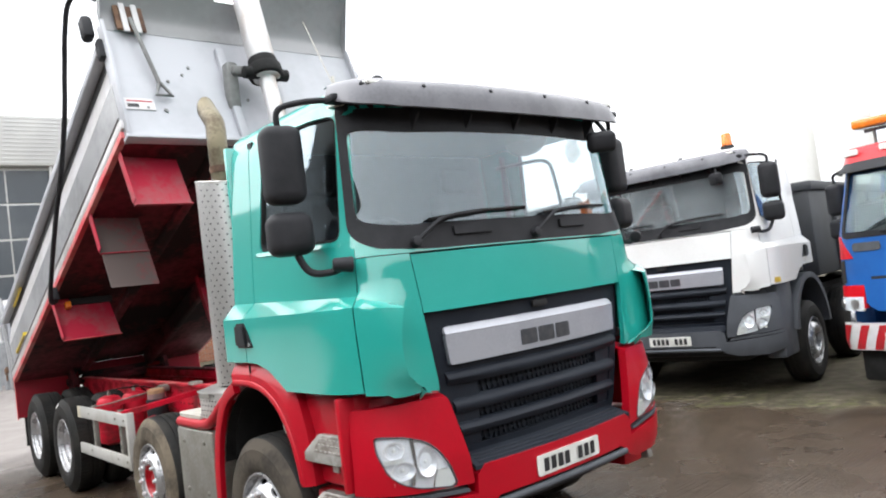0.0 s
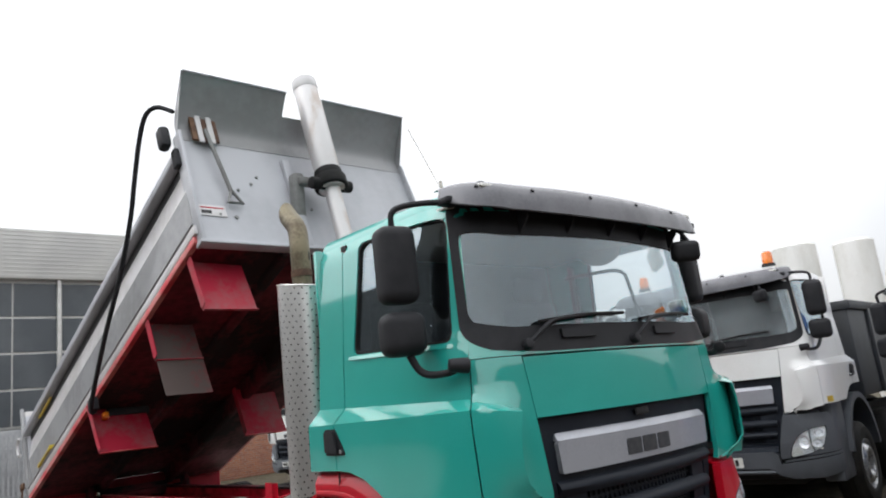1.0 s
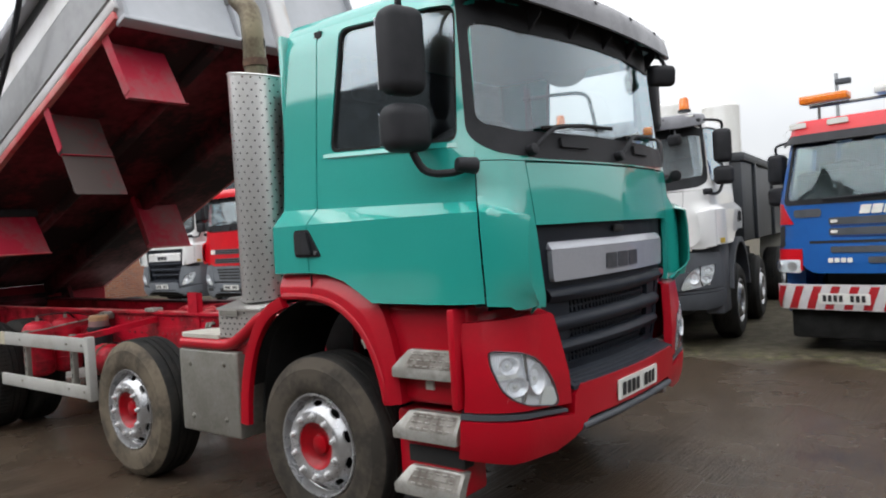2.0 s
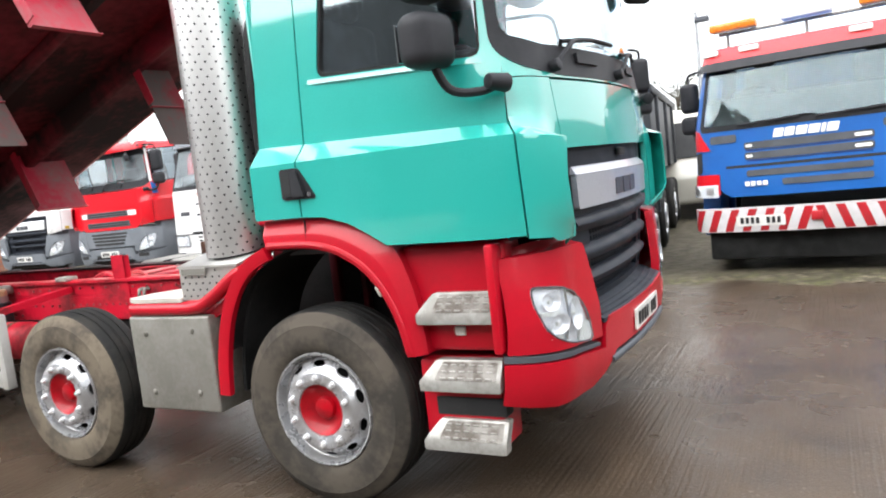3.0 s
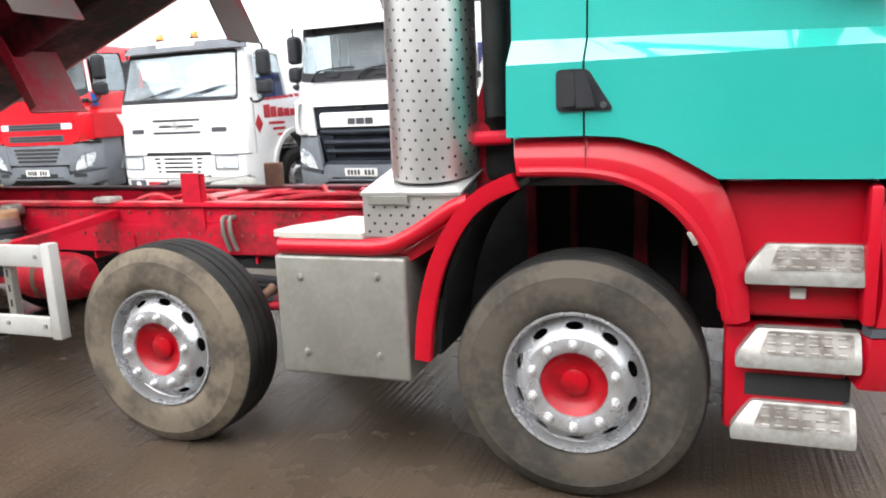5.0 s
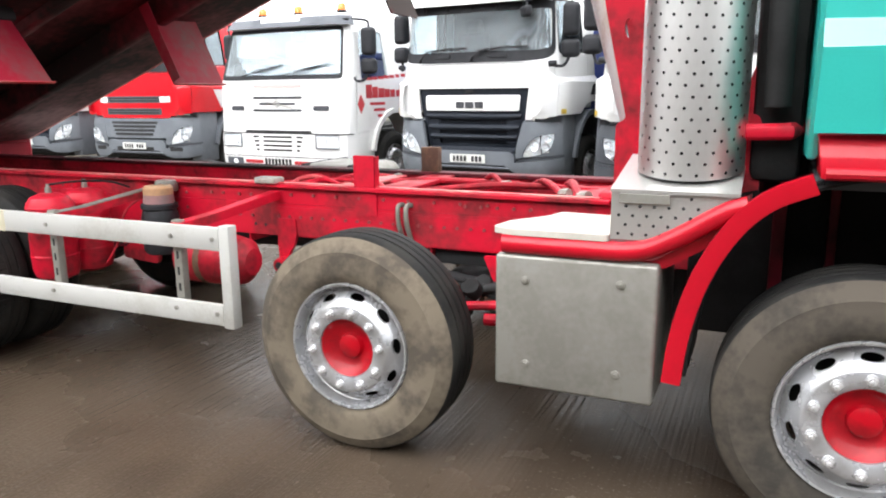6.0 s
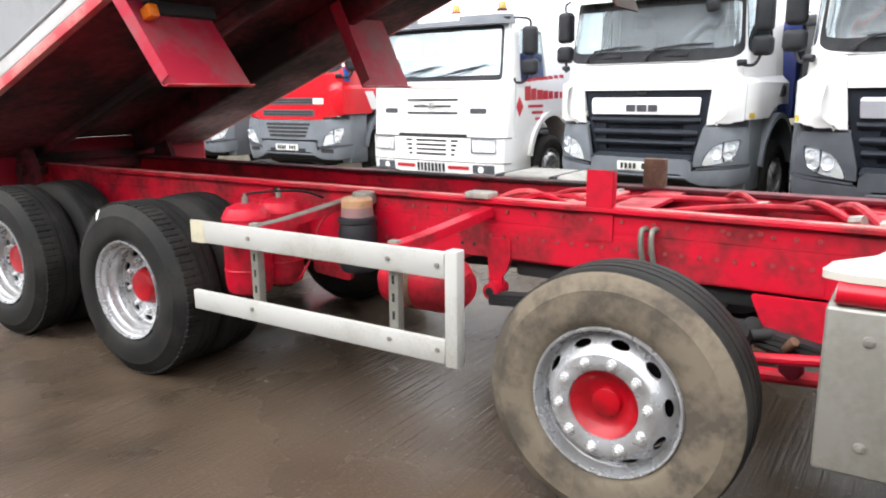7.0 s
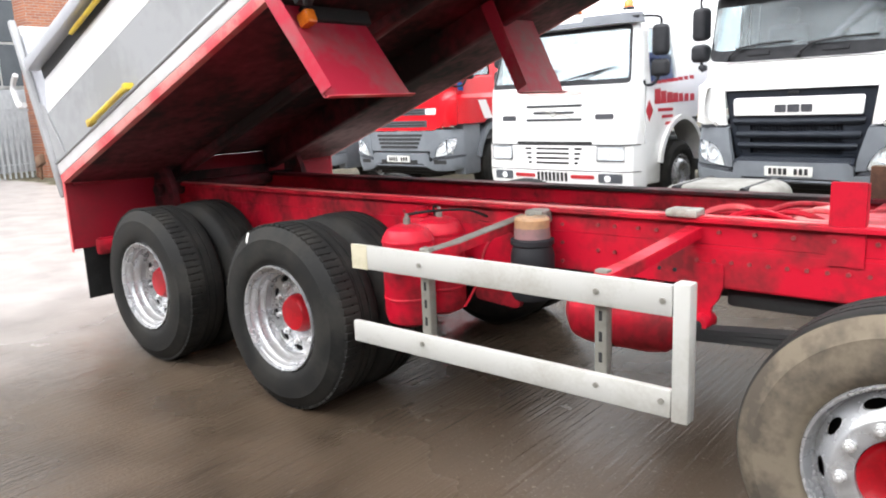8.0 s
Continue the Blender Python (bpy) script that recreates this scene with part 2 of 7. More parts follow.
BLUE_BODY = mat("dark_blue_tipper_paint", (0.02, 0.035, 0.16), (0.018, 0.03, 0.12), scale=2, rough=0.4, coat=0.4)
PLATE = mat("number_plate_white", (0.74, 0.74, 0.70), (0.66, 0.66, 0.62), scale=9, rough=0.35)
NUT = mat("bright_nut_cover", (0.72, 0.72, 0.73), (0.6, 0.6, 0.6), scale=20, rough=0.18, rough2=0.3, metal=0.55)
INK = mat("black_ink", (0.02, 0.02, 0.022), rough=0.5)
RED_INK = mat("red_sign_paint", (0.42, 0.012, 0.02), (0.36, 0.02, 0.025), scale=9, rough=0.4)
BADGE = mat("dull_badge_metal", (0.075, 0.08, 0.09), (0.10, 0.10, 0.11), scale=20, rough=0.35, metal=0.5)
SEAT = mat("dark_seat_cloth", (0.05, 0.055, 0.065), (0.035, 0.037, 0.042), scale=9, rough=0.9)
LINING = mat("pale_grey_headlining", (0.62, 0.61, 0.57), (0.55, 0.54, 0.50), scale=6, rough=0.85)
TRIM = mat("grey_cab_trim", (0.06, 0.066, 0.075), (0.045, 0.05, 0.056), scale=5, rough=0.7)
GLASS = glass_mat("cab_glass", (0.96, 0.98, 0.985), 0.085)
GLASS_DOOR = glass_mat("tinted_door_glass", (0.93, 0.96, 0.965), 0.11, power=3.0)
GLASS_SHEEN = glass_mat("sky_sheen_glass", (0.86, 0.92, 0.94), 0.085, 0.14)
GLASS_GREEN = glass_mat("green_tinted_glass", (0.84, 0.91, 0.89), 0.045)
GLASS_CLEAR = glass_mat("lamp_glass", (0.95, 0.96, 0.97), 0.05)
MIRROR_GLASS = mat("mirror_glass", (0.8, 0.82, 0.84), rough=0.02, metal=1.0)
VISOR = mat("smoked_visor_plastic", (0.13, 0.13, 0.145), (0.095, 0.095, 0.108), scale=4, rough=0.3, rough2=0.4, coat=0.2, spec=0.4)


# ---- mesh helpers ----
def finish(bm, name, material, smooth=True):
    me = bpy.data.meshes.new(name)
    bmesh.ops.recalc_face_normals(bm, faces=bm.faces[:])
    bm.to_mesh(me)
    bm.free()
    me.materials.append(material)
    if smooth:
        me.shade_smooth()
        me.set_sharp_from_angle(angle=radians(34))
    return me


def part(name, bm, material, parent, label="", smooth=True):
    """Links a bmesh (or a finished mesh) as one mesh object under a thing or a part."""
    me = bm if isinstance(bm, bpy.types.Mesh) else finish(bm, name, material, smooth)
    ob = new(name, me)
    ob.parent = parent
    if label:
        tagged(ob, label=label)
    return ob


def thing(name, label, category, m=None, group="", kind=""):
    ob = new(name)
    ob.empty_display_size = 0.2
    if m is not None:
        ob.matrix_world = m
    return tagged(ob, label, category, group, kind)


def solid(name, bm, material, label, category, m=None, group="", kind="", smooth=True):
    """A thing of one mesh."""
    ob = new(name, finish(bm, name, material, smooth))
    if m is not None:
        ob.matrix_world = m
    return tagged(ob, label, category, group, kind)


def join(*bms):
    """One bmesh out of several."""
    out = bmesh.new()
    for b in bms:
        me = bpy.data.meshes.new("tmp")
        b.to_mesh(me)
        b.free()
        out.from_mesh(me)
        bpy.data.meshes.remove(me)
    return out


def box(x0, x1, y0, y1, z0, z1, bevel=0.01, seg=2, m=None):
    bm = bmesh.new()
    bmesh.ops.create_cube(bm, size=1)
    for v in bm.verts:
        v.co = Vector(((x0 + x1) / 2 + v.co.x * (x1 - x0), (y0 + y1) / 2 + v.co.y * (y1 - y0), (z0 + z1) / 2 + v.co.z * (z1 - z0)))
    if bevel:
        bmesh.ops.bevel(bm, geom=bm.edges[:], offset=min(bevel, 0.45 * min(x1 - x0, y1 - y0, z1 - z0)), segments=seg, affect="EDGES", profile=0.5)
    if m is not None:
        bm.transform(m)
    return bm


def rod(p, q, r, n=16, r2=None, bevel=0.0):
    """A round bar from p to q."""
    p, q = Vector(p), Vector(q)
    bm = bmesh.new()
    bmesh.ops.create_cone(bm, cap_ends=True, segments=n, radius1=r, radius2=r if r2 is None else r2, depth=(q - p).length)
    if bevel:
        rims = [e for e in bm.edges if len({round(v.co.z, 4) for v in e.verts}) == 1]
        bmesh.ops.bevel(bm, geom=rims, offset=bevel, segments=2, affect="EDGES", profile=0.5)
    bm.transform(Matrix.Translation((p + q) / 2) @ (q - p).to_track_quat("Z", "Y").to_matrix().to_4x4())
    return bm


def smooth_path(pts, n=6):
    """Catmull-Rom through the points."""
    pts = [Vector(p) for p in pts]
    out = []
    for i in range(len(pts) - 1):
        a, b = pts[i], pts[i + 1]
        before, after = pts[max(i - 1, 0)], pts[min(i + 2, len(pts) - 1)]
        for k in range(n):
            t = k / n
            out.append(0.5 * (2 * a + (b - before) * t + (2 * before - 5 * a + 4 * b - after) * t**2 + (3 * a - before - 3 * b + after) * t**3))
    return out + [pts[-1]]


def tube(pts, r, n=12, caps=True, flat=None):
    """A bar swept along points; r a number or one for each point. flat: its section as (across, along up) pairs instead of a circle."""
    pts = [Vector(p) for p in pts]
    bm, rings = bmesh.new(), []
    up = None
    for i, p in enumerate(pts):
        d = (pts[min(i + 1, len(pts) - 1)] - pts[max(i - 1, 0)]).normalized()
        if up is None:
            up = Vector((0, 0, 1)) if abs(d.z) < 0.9 else Vector((1, 0, 0))
        side = d.cross(up).normalized()
        up = side.cross(d).normalized()
        rad = r[i] if isinstance(r, (list, tuple)) else r
        if flat:
            ring = [bm.verts.new(p + side * a * rad + up * b * rad) for a, b in flat]
        else:
            ring = [bm.verts.new(p + (side * math.cos(2 * math.pi * k / n) + up * math.sin(2 * math.pi * k / n)) * rad) for k in range(n)]
        rings.append(ring)
    for a, b in zip(rings, rings[1:]):
        for k in range(len(a)):
            bm.faces.new((a[k], a[(k + 1) % len(a)], b[(k + 1) % len(a)], b[k]))
    if caps:
        bm.faces.new(rings[0][::-1])
        bm.faces.new(rings[-1])
    return bm


def lathe(profile, n=48, axis="y", gap=None):
    """Turns (radius, along) pairs round an axis. gap(ring, step): leaves a face out."""
    bm, rings = bmesh.new(), []
    for r, h in profile:
        ring = []
        for k in range(n):
            c, s = math.cos(2 * math.pi * k / n) * r, math.sin(2 * math.pi * k / n) * r
            ring.append(bm.verts.new({"y": (c, h, s), "z": (c, s, h), "x": (h, c, s)}[axis]))
        rings.append(ring)
    for i, (a, b) in enumerate(zip(rings, rings[1:])):
        for k in range(n):
            if not gap or not gap(i, k):
                bm.faces.new((a[k], a[(k + 1) % n], b[(k + 1) % n], b[k]))
    bmesh.ops.remove_doubles(bm, verts=bm.verts[:], dist=1e-5)
    return bm


def rpoly(pts, r=0.03, n=4):
    """A polygon with rounded corners; r one number or one for each corner."""
    out = []
    for i, p in enumerate(pts):
        rad = r[i] if isinstance(r, (list, tuple)) else r
        p, a, b = Vector(p), Vector(pts[i - 1]), Vector(pts[(i + 1) % len(pts)])
        if rad <= 0:
            out.append(tuple(p))
            continue
        da, db = (a - p), (b - p)
        cut = min(rad, 0.48 * da.length, 0.48 * db.length)
        p0, p1 = p + da.normalized() * cut, p + db.normalized() * cut
        for k in range(n + 1):
            t = k / n
            out.append(tuple((1 - t) ** 2 * p0 + 2 * t * (1 - t) * p + t**2 * p1))
    return out


def sheet(outer, holes=(), fmap=None, thick=0.02, step=0.0, lift=0.0, folds=()):
    """A plate cut to an outline with holes in flat (a, b) coordinates, laid on a surface fmap(a, b, off) and given its thickness inwards."""
    flat = bmesh.new()
    for loop in (outer, *holes):
        vs = [flat.verts.new((p[0], p[1], 0)) for p in loop]
        for k in range(len(vs)):
            flat.edges.new((vs[k], vs[(k + 1) % len(vs)]))
    if holes:
        bmesh.ops.triangle_fill(flat, use_beauty=True, edges=flat.edges[:], normal=(0, 0, 1))
    else:
        flat.faces.new(list(flat.verts))
    if step:
        for axis in (0, 1):
            lo, hi = min(p[axis] for p in outer), max(p[axis] for p in outer)
            for k in range(1, int((hi - lo) / step) + 1):
                co, no = [0, 0, 0], [0, 0, 0]
                co[axis], no[axis] = lo + k * step, 1
                bmesh.ops.bisect_plane(flat, geom=flat.verts[:] + flat.edges[:] + flat.faces[:], dist=1e-5, plane_co=co, plane_no=no)
    for b in folds:
        co, no = b if isinstance(b, tuple) else ((0, b, 0), (0, 1, 0))
        bmesh.ops.bisect_plane(flat, geom=flat.verts[:] + flat.edges[:] + flat.faces[:], dist=1e-5, plane_co=co, plane_no=no)
    flat.verts.index_update()
    bm = bmesh.new()
    top = [bm.verts.new(fmap(v.co.x, v.co.y, lift)) for v in flat.verts]
    low = [bm.verts.new(fmap(v.co.x, v.co.y, lift - thick)) for v in flat.verts]
    for f in flat.faces:
        ids = [v.index for v in f.verts]
        bm.faces.new([top[i] for i in ids])
        bm.faces.new([low[i] for i in reversed(ids)])
    for e in flat.edges:
        if len(e.link_faces) == 1:
            i, j = e.verts[0].index, e.verts[1].index
            bm.faces.new((top[i], top[j], low[j], low[i]))
    flat.free()
    return bm


def plane_map(origin, ua, ub):
    """A flat surface for sheet(): origin + a ua + b ub, with off along its normal."""
    o, a, b = Vector(origin), Vector(ua), Vector(ub)
    n = a.cross(b).normalized()
    return lambda p, q, off: o + a * p + b * q + n * off


def rect(a0, a1, b0, b1):
    return [(a0, b0), (a1, b0), (a1, b1), (a0, b1)]


def interp(table, z):
    if z <= table[0][0]:
        return table[0][1]
    for (z0, v0), (z1, v1) in zip(table, table[1:]):
        if z <= z1:
            return v0 + (v1 - v0) * (z - z0) / (z1 - z0)
    return table[-1][1]


class Shell:
    """The outer skin of a cab: nose is x of the front by height, half its half-width by height; x ahead, y to its left."""

    def __init__(self, nose, half, r=0.16, bow=0.06, crease=None):
        self.nose, self.half, self.bow, self.crease = nose, half, bow, crease
        self.radii = r if isinstance(r, list) else [(0.0, r)]

    def r(self, z):
        return interp(self.radii, z)

    def dims(self, z):
        return interp(self.nose, z), interp(self.half, z)

    def arc(self, s, z):
        """Along the outline from the middle of the front, to the right for s < 0."""
        f, w = self.dims(z)
        a, r = abs(s), self.r(z)
        flat, turn = w - r, r * math.pi / 2
        if a <= flat:
            x, y = f - self.bow * (a / flat) ** 2, a
        elif a <= flat + turn:
            th = (a - flat) / r
            x, y = f - self.bow - r * (1 - math.cos(th)), flat + r * math.sin(th)
            if self.crease:
                out = self.crease(x, z) * min(1.0, th / 0.87)
                x, y = x + out * math.cos(th), y + out * math.sin(th)
        else:
            x, y = f - self.bow - r - (a - flat - turn), w
            if self.crease:
                y += self.crease(x, z)
        return Vector((x, math.copysign(y, s), z))

    def lay(self, fn):
        def at(a, b, off):
            p = fn(a, b)
            n = (fn(a + 1e-3, b) - fn(a - 1e-3, b)).cross(fn(a, b + 1e-3) - fn(a, b - 1e-3)).normalized()
            if n.dot(p - Vector((0.3, 0, p.z - 0.0))) < 0:
                n = -n
            return p + n * off
        return at

    def front(self):
        """Coordinates (y, z)."""
        def fn(y, z):
            f, w = self.dims(z)
            r = self.r(z)
            flat = w - r
            a = abs(y) if abs(y) <= flat else flat + r * math.asin(min(1, (abs(y) - flat) / r))
            return self.arc(math.copysign(a, y), z)
        return self.lay(fn)

    def wrap(self):
        """Coordinates (s, z), s along the outline."""
        return self.lay(self.arc)

    def side(self, sign):
        """Coordinates (x, z) on the right (-1) or left (1) side."""
        def fn(x, z):
            f, w = self.dims(z)
            r = self.r(z)
            flat, turn = w - r, r * math.pi / 2
            end = f - self.bow - r
            a = flat + turn + (end - x)
            return self.arc(sign * a, z)
        return self.lay(fn)

    def bulged(self, s, z):
        """How much of the crease the outline itself carries at s: 0 on the front, 1 on the side."""
        f, w = self.dims(z)
        r = self.r(z)
        return max(0.0, min(1.0, (abs(s) - (w - r)) / r / 0.87))

    def s_of_x(self, x, z):
        f, w = self.dims(z)
        r = self.r(z)
        return w - r + r * math.pi / 2 + (f - self.bow - r - x)


# ---- wheels ----
def holed_cone(r0, h0, r1, h1, n, wide, tall, depth=0.014):
    """A conical ring about y with n oval holes; wide and tall are the holes' half sizes as shares of a sector."""
    def at(k, u, v, sink=0.0):
        a = 2 * math.pi * (k + u) / n
        r, h = r0 + (r1 - r0) * v, h0 + (h1 - h0) * v
        return (r * math.cos(a), h + sink, r * math.sin(a))

    square = [(0, 0), (0.25, 0), (0.5, 0), (0.75, 0), (1, 0), (1, 0.25), (1, 0.5), (1, 0.75), (1, 1), (0.75, 1), (0.5, 1), (0.25, 1), (0, 1), (0, 0.75), (0, 0.5), (0, 0.25)]
    bm = bmesh.new()
    for k in range(n):
        rim = [bm.verts.new(at(k, u, v)) for u, v in square]
        oval = [(0.5 + wide * math.cos(q), 0.5 + tall * math.sin(q)) for q in [math.atan2(v - 0.5, u - 0.5) for u, v in square]]
        top, low = [bm.verts.new(at(k, u, v)) for u, v in oval], [bm.verts.new(at(k, u, v, depth)) for u, v in oval]
        for i in range(16):
            j = (i + 1) % 16
            bm.faces.new((rim[i], rim[j], top[j], top[i]))
            bm.faces.new((top[i], top[j], low[j], low[i]))
    bmesh.ops.remove_doubles(bm, verts=bm.verts[:], dist=1e-5)
    return bm


def wheel_meshes(dust, dish, cake=TYRE_DUST):
    """Meshes of a lorry wheel: outer face at y = 0, outside towards -y, axle at the origin. dish: the deep rim of a twin wheel."""
    side = [(0.292, 0.012), (0.30, 0.0), (0.325, -0.011), (0.345, -0.0145), (0.375, -0.016), (0.405, -0.0155), (0.428, -0.012), (0.436, -0.0125), (0.446, -0.005), (0.460, 0.003), (0.487, 0.022), (0.497, 0.03)]
    tread = [(0.505, 0.045), (0.508, 0.09), (0.500, 0.092), (0.500, 0.102), (0.509, 0.104), (0.51, 0.14), (0.502, 0.142), (0.502, 0.152), (0.51, 0.154)]
    half = side + tread
    prof = half + [(r, 0.30 - h) for r, h in half[::-1]]
    tyre = lathe(prof, 72)
    d = {"tyre": tyre}
    if dish:
        outer = [(0.292, 0.01), (0.288, -0.006), (0.281, -0.004), (0.278, 0.012), (0.268, 0.018), (0.266, 0.040), (0.258, 0.052), (0.250, 0.054), (0.248, 0.085), (0.240, 0.098), (0.232, 0.100), (0.230, 0.135)]
        d["rim"] = join(lathe(outer, 80), holed_cone(0.230, 0.135, 0.186, 0.158, 10, 0.28, 0.34), lathe([(0.186, 0.158), (0.15, 0.152), (0.11, 0.152)], 80))
        d["hub"] = lathe([(0.108, 0.17), (0.104, 0.13), (0.092, 0.108), (0.086, 0.100), (0.05, 0.096), (0.0, 0.094)], 28)
        nut = (0.165, 0.15)
    else:
        outer = [(0.297, 0.012), (0.291, -0.008), (0.283, -0.006), (0.276, 0.02), (0.270, 0.045), (0.264, 0.050)]
        inner = [(0.208, -0.018), (0.203, -0.024), (0.195, -0.028), (0.15, -0.026), (0.136, -0.02), (0.132, 0.0)]
        d["rim"] = join(lathe(outer, 80), holed_cone(0.264, 0.050, 0.208, -0.018, 10, 0.25, 0.25), lathe(inner, 80))
        d["hub"] = lathe([(0.133, -0.012), (0.12, 0.004), (0.085, 0.03), (0.06, 0.032), (0.054, 0.014), (0.042, 0.008), (0.0, 0.005)], 32)
        nut = (0.172, -0.025)
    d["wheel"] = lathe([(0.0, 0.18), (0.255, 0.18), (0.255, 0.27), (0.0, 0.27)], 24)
    d["nut"] = join(rod((0, 0.004, 0), (0, -0.012, 0), 0.020, 8), rod((0, -0.010, 0), (0, -0.026, 0), 0.0145, 6), rod((0, -0.024, 0), (0, -0.031, 0), 0.009, 8, r2=0.005))
    if dish:  # shoulder lugs of a drive tyre
        d["tread"] = join(*[box(-0.0165, 0.0165, 0.030, 0.135, 0.494, 0.512, 0.003, 1, pose(0, 0, 0, 0, 360 * k / 76, 0)) for k in range(76)])
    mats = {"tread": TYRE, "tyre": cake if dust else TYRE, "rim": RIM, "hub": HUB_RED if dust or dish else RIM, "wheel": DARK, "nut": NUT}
    out = {k: finish(b, k, mats[k]) for k, b in d.items()}
    if dust:  # clean running tread on a dusty tyre
        out["tyre"].materials.append(TYRE)
        for p in out["tyre"].polygons:
            if math.hypot(p.center.x, p.center.z) > 0.492:
                p.material_index = 1
    out["at"] = nut
    return out


WHEEL_STEER = wheel_meshes(True, False)
WHEEL_FRONT = wheel_meshes(True, False, TYRE_GREY)
WHEEL_DRIVE = wheel_meshes(False, True)
WHEEL_PLAIN = wheel_meshes(False, False)


def add_wheel(root, kit, x, y, sign, phase=0.0, label="", nuts=True):
    """A wheel whose outer face lies at y; sign -1 faces the right side of its lorry, 1 the left."""
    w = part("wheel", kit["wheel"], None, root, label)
    w.matrix_parent_inverse = Matrix()
    size = 0.98 if kit is WHEEL_DRIVE else 0.955
    w.matrix_basis = pose(x, y, 0.025 + 0.51 * size, 0, phase, 0 if sign < 0 else 180) @ Matrix.Scale(size, 4)
    part("tyre", kit["tyre"], None, w)
    part("rim", kit["rim"], None, w)
    if "tread" in kit:
        part("tread", kit["tread"], None, w)
    part("hub_cap", kit["hub"], None, w)
    if nuts:
        r, d = kit["at"]
        for k in range(10):
            a = 2 * math.pi * (k + 0.5) / 10
            part("wheel_nut", kit["nut"], None, w).location = (r * math.cos(a), d, r * math.sin(a))
    return w


# ---- the cab shared by the parked lorries of one make ----
FOLDS, BULGE = (1.70, ((-0.15, 1.788, 0), (0.0305, 1.0, 0))), 0.078


def crease(x, z):
    """The pressed shoulder that runs along the doors and narrows towards the front."""
    top = 1.788 - 0.0305 * (x + 0.15)
    if z < 1.24 or z > top:
        return 0.0
    if z <= FOLDS[0]:
        return BULGE
    return BULGE * (top - z) / (top - FOLDS[0])


ROW_SHELL = Shell(
    nose=[(0.5, 1.24), (0.6, 1.27), (0.9, 1.285), (1.2, 1.268), (1.6, 1.262), (1.93, 1.24), (2.02, 1.228), (2.72, 1.185), (2.80, 1.165), (2.92, 1.05)],
    half=[(0.5, 1.22), (0.62, 1.25), (0.9, 1.26), (1.05, 1.25), (1.20, 1.225), (1.24, 1.188), (1.70, 1.188), (1.785, 1.18), (2.02, 1.165), (2.70, 1.107), (2.765, 1.078), (2.80, 1.055), (2.92, 1.0)],
    r=[(0.5, 0.36), (1.22, 0.36), (1.26, 0.28), (1.95, 0.28), (2.1, 0.32)], bow=0.09, crease=crease)


def plate_bars(parent, at, width=0.52, height=0.11, bars=8):
    """A number plate whose characters are plain bars; at maps (a, b, off) to places."""
    pl = part("number_plate", sheet(rpoly(rect(-width / 2, width / 2, -height / 2, height / 2), 0.012), (), at, 0.008, lift=0.008), PLATE, parent, "white number plate")
    wide = width * 0.86 / bars
    for k in range(bars):
        if k == 4:
            continue
        a = -width * 0.43 + k * wide
        part("character_bar", sheet(rect(a + wide * 0.16, a + wide * 0.80, -height * 0.32, height * 0.32), (), at, 0.002, lift=0.0105), INK, pl)
    return pl


def mirror_set(root, x, sign, half=1.165, top=2.70, base=1.92):
    """Two mirror heads on an arm beside an A-pillar."""
    y = sign * (half + 0.16)
    ya, yb = sorted((sign * (half - 0.14), sign * (half - 0.03)))
    arm = part("mirror_arm", tube(smooth_path([(x + 0.24, sign * (half - 0.02), base), (x + 0.16, sign * (half + 0.05), base - 0.035), (x + 0.05, sign * (half + 0.11), base - 0.01), (x, y, base + 0.14)]), 0.019, 10), BLACK, root, "black tubular mirror arm")
    part("arm_knuckle", rod((x + 0.25, sign * (half - 0.03), base - 0.01), (x + 0.20, sign * (half + 0.06), base), 0.040, 16, r2=0.032, bevel=0.01), BLACK, arm)
    stay = part("mirror_stay", tube(smooth_path([(x + 0.20, sign * (half - 0.10), top + 0.05), (x + 0.10, sign * (half + 0.04), top + 0.06), (x + 0.02, y, top + 0.03), (x, y, top - 0.08)]), 0.016, 10), BLACK, root)
    part("stay_foot", box(x + 0.14, x + 0.24, ya, yb, top + 0.035, top + 0.075, 0.012), BLACK, stay)
    for z0, z1, w in ((base + 0.33, top - 0.05, 0.105), (base + 0.07, base + 0.29, 0.115)):
        m = Matrix.Translation((x, y, 0)) @ pose(0, 0, 0, 0, 0, sign * 12)
        head = part("mirror_head", box(-0.08, 0.08, -w, w, z0, z1, 0.06, 5, m), BLACK, arm, "rounded black mirror housing")
        part("mirror_glass", box(-0.092, -0.086, -w + 0.03, w - 0.03, z0 + 0.035, z1 - 0.035, 0.002, 1, m), MIRROR_GLASS, head)


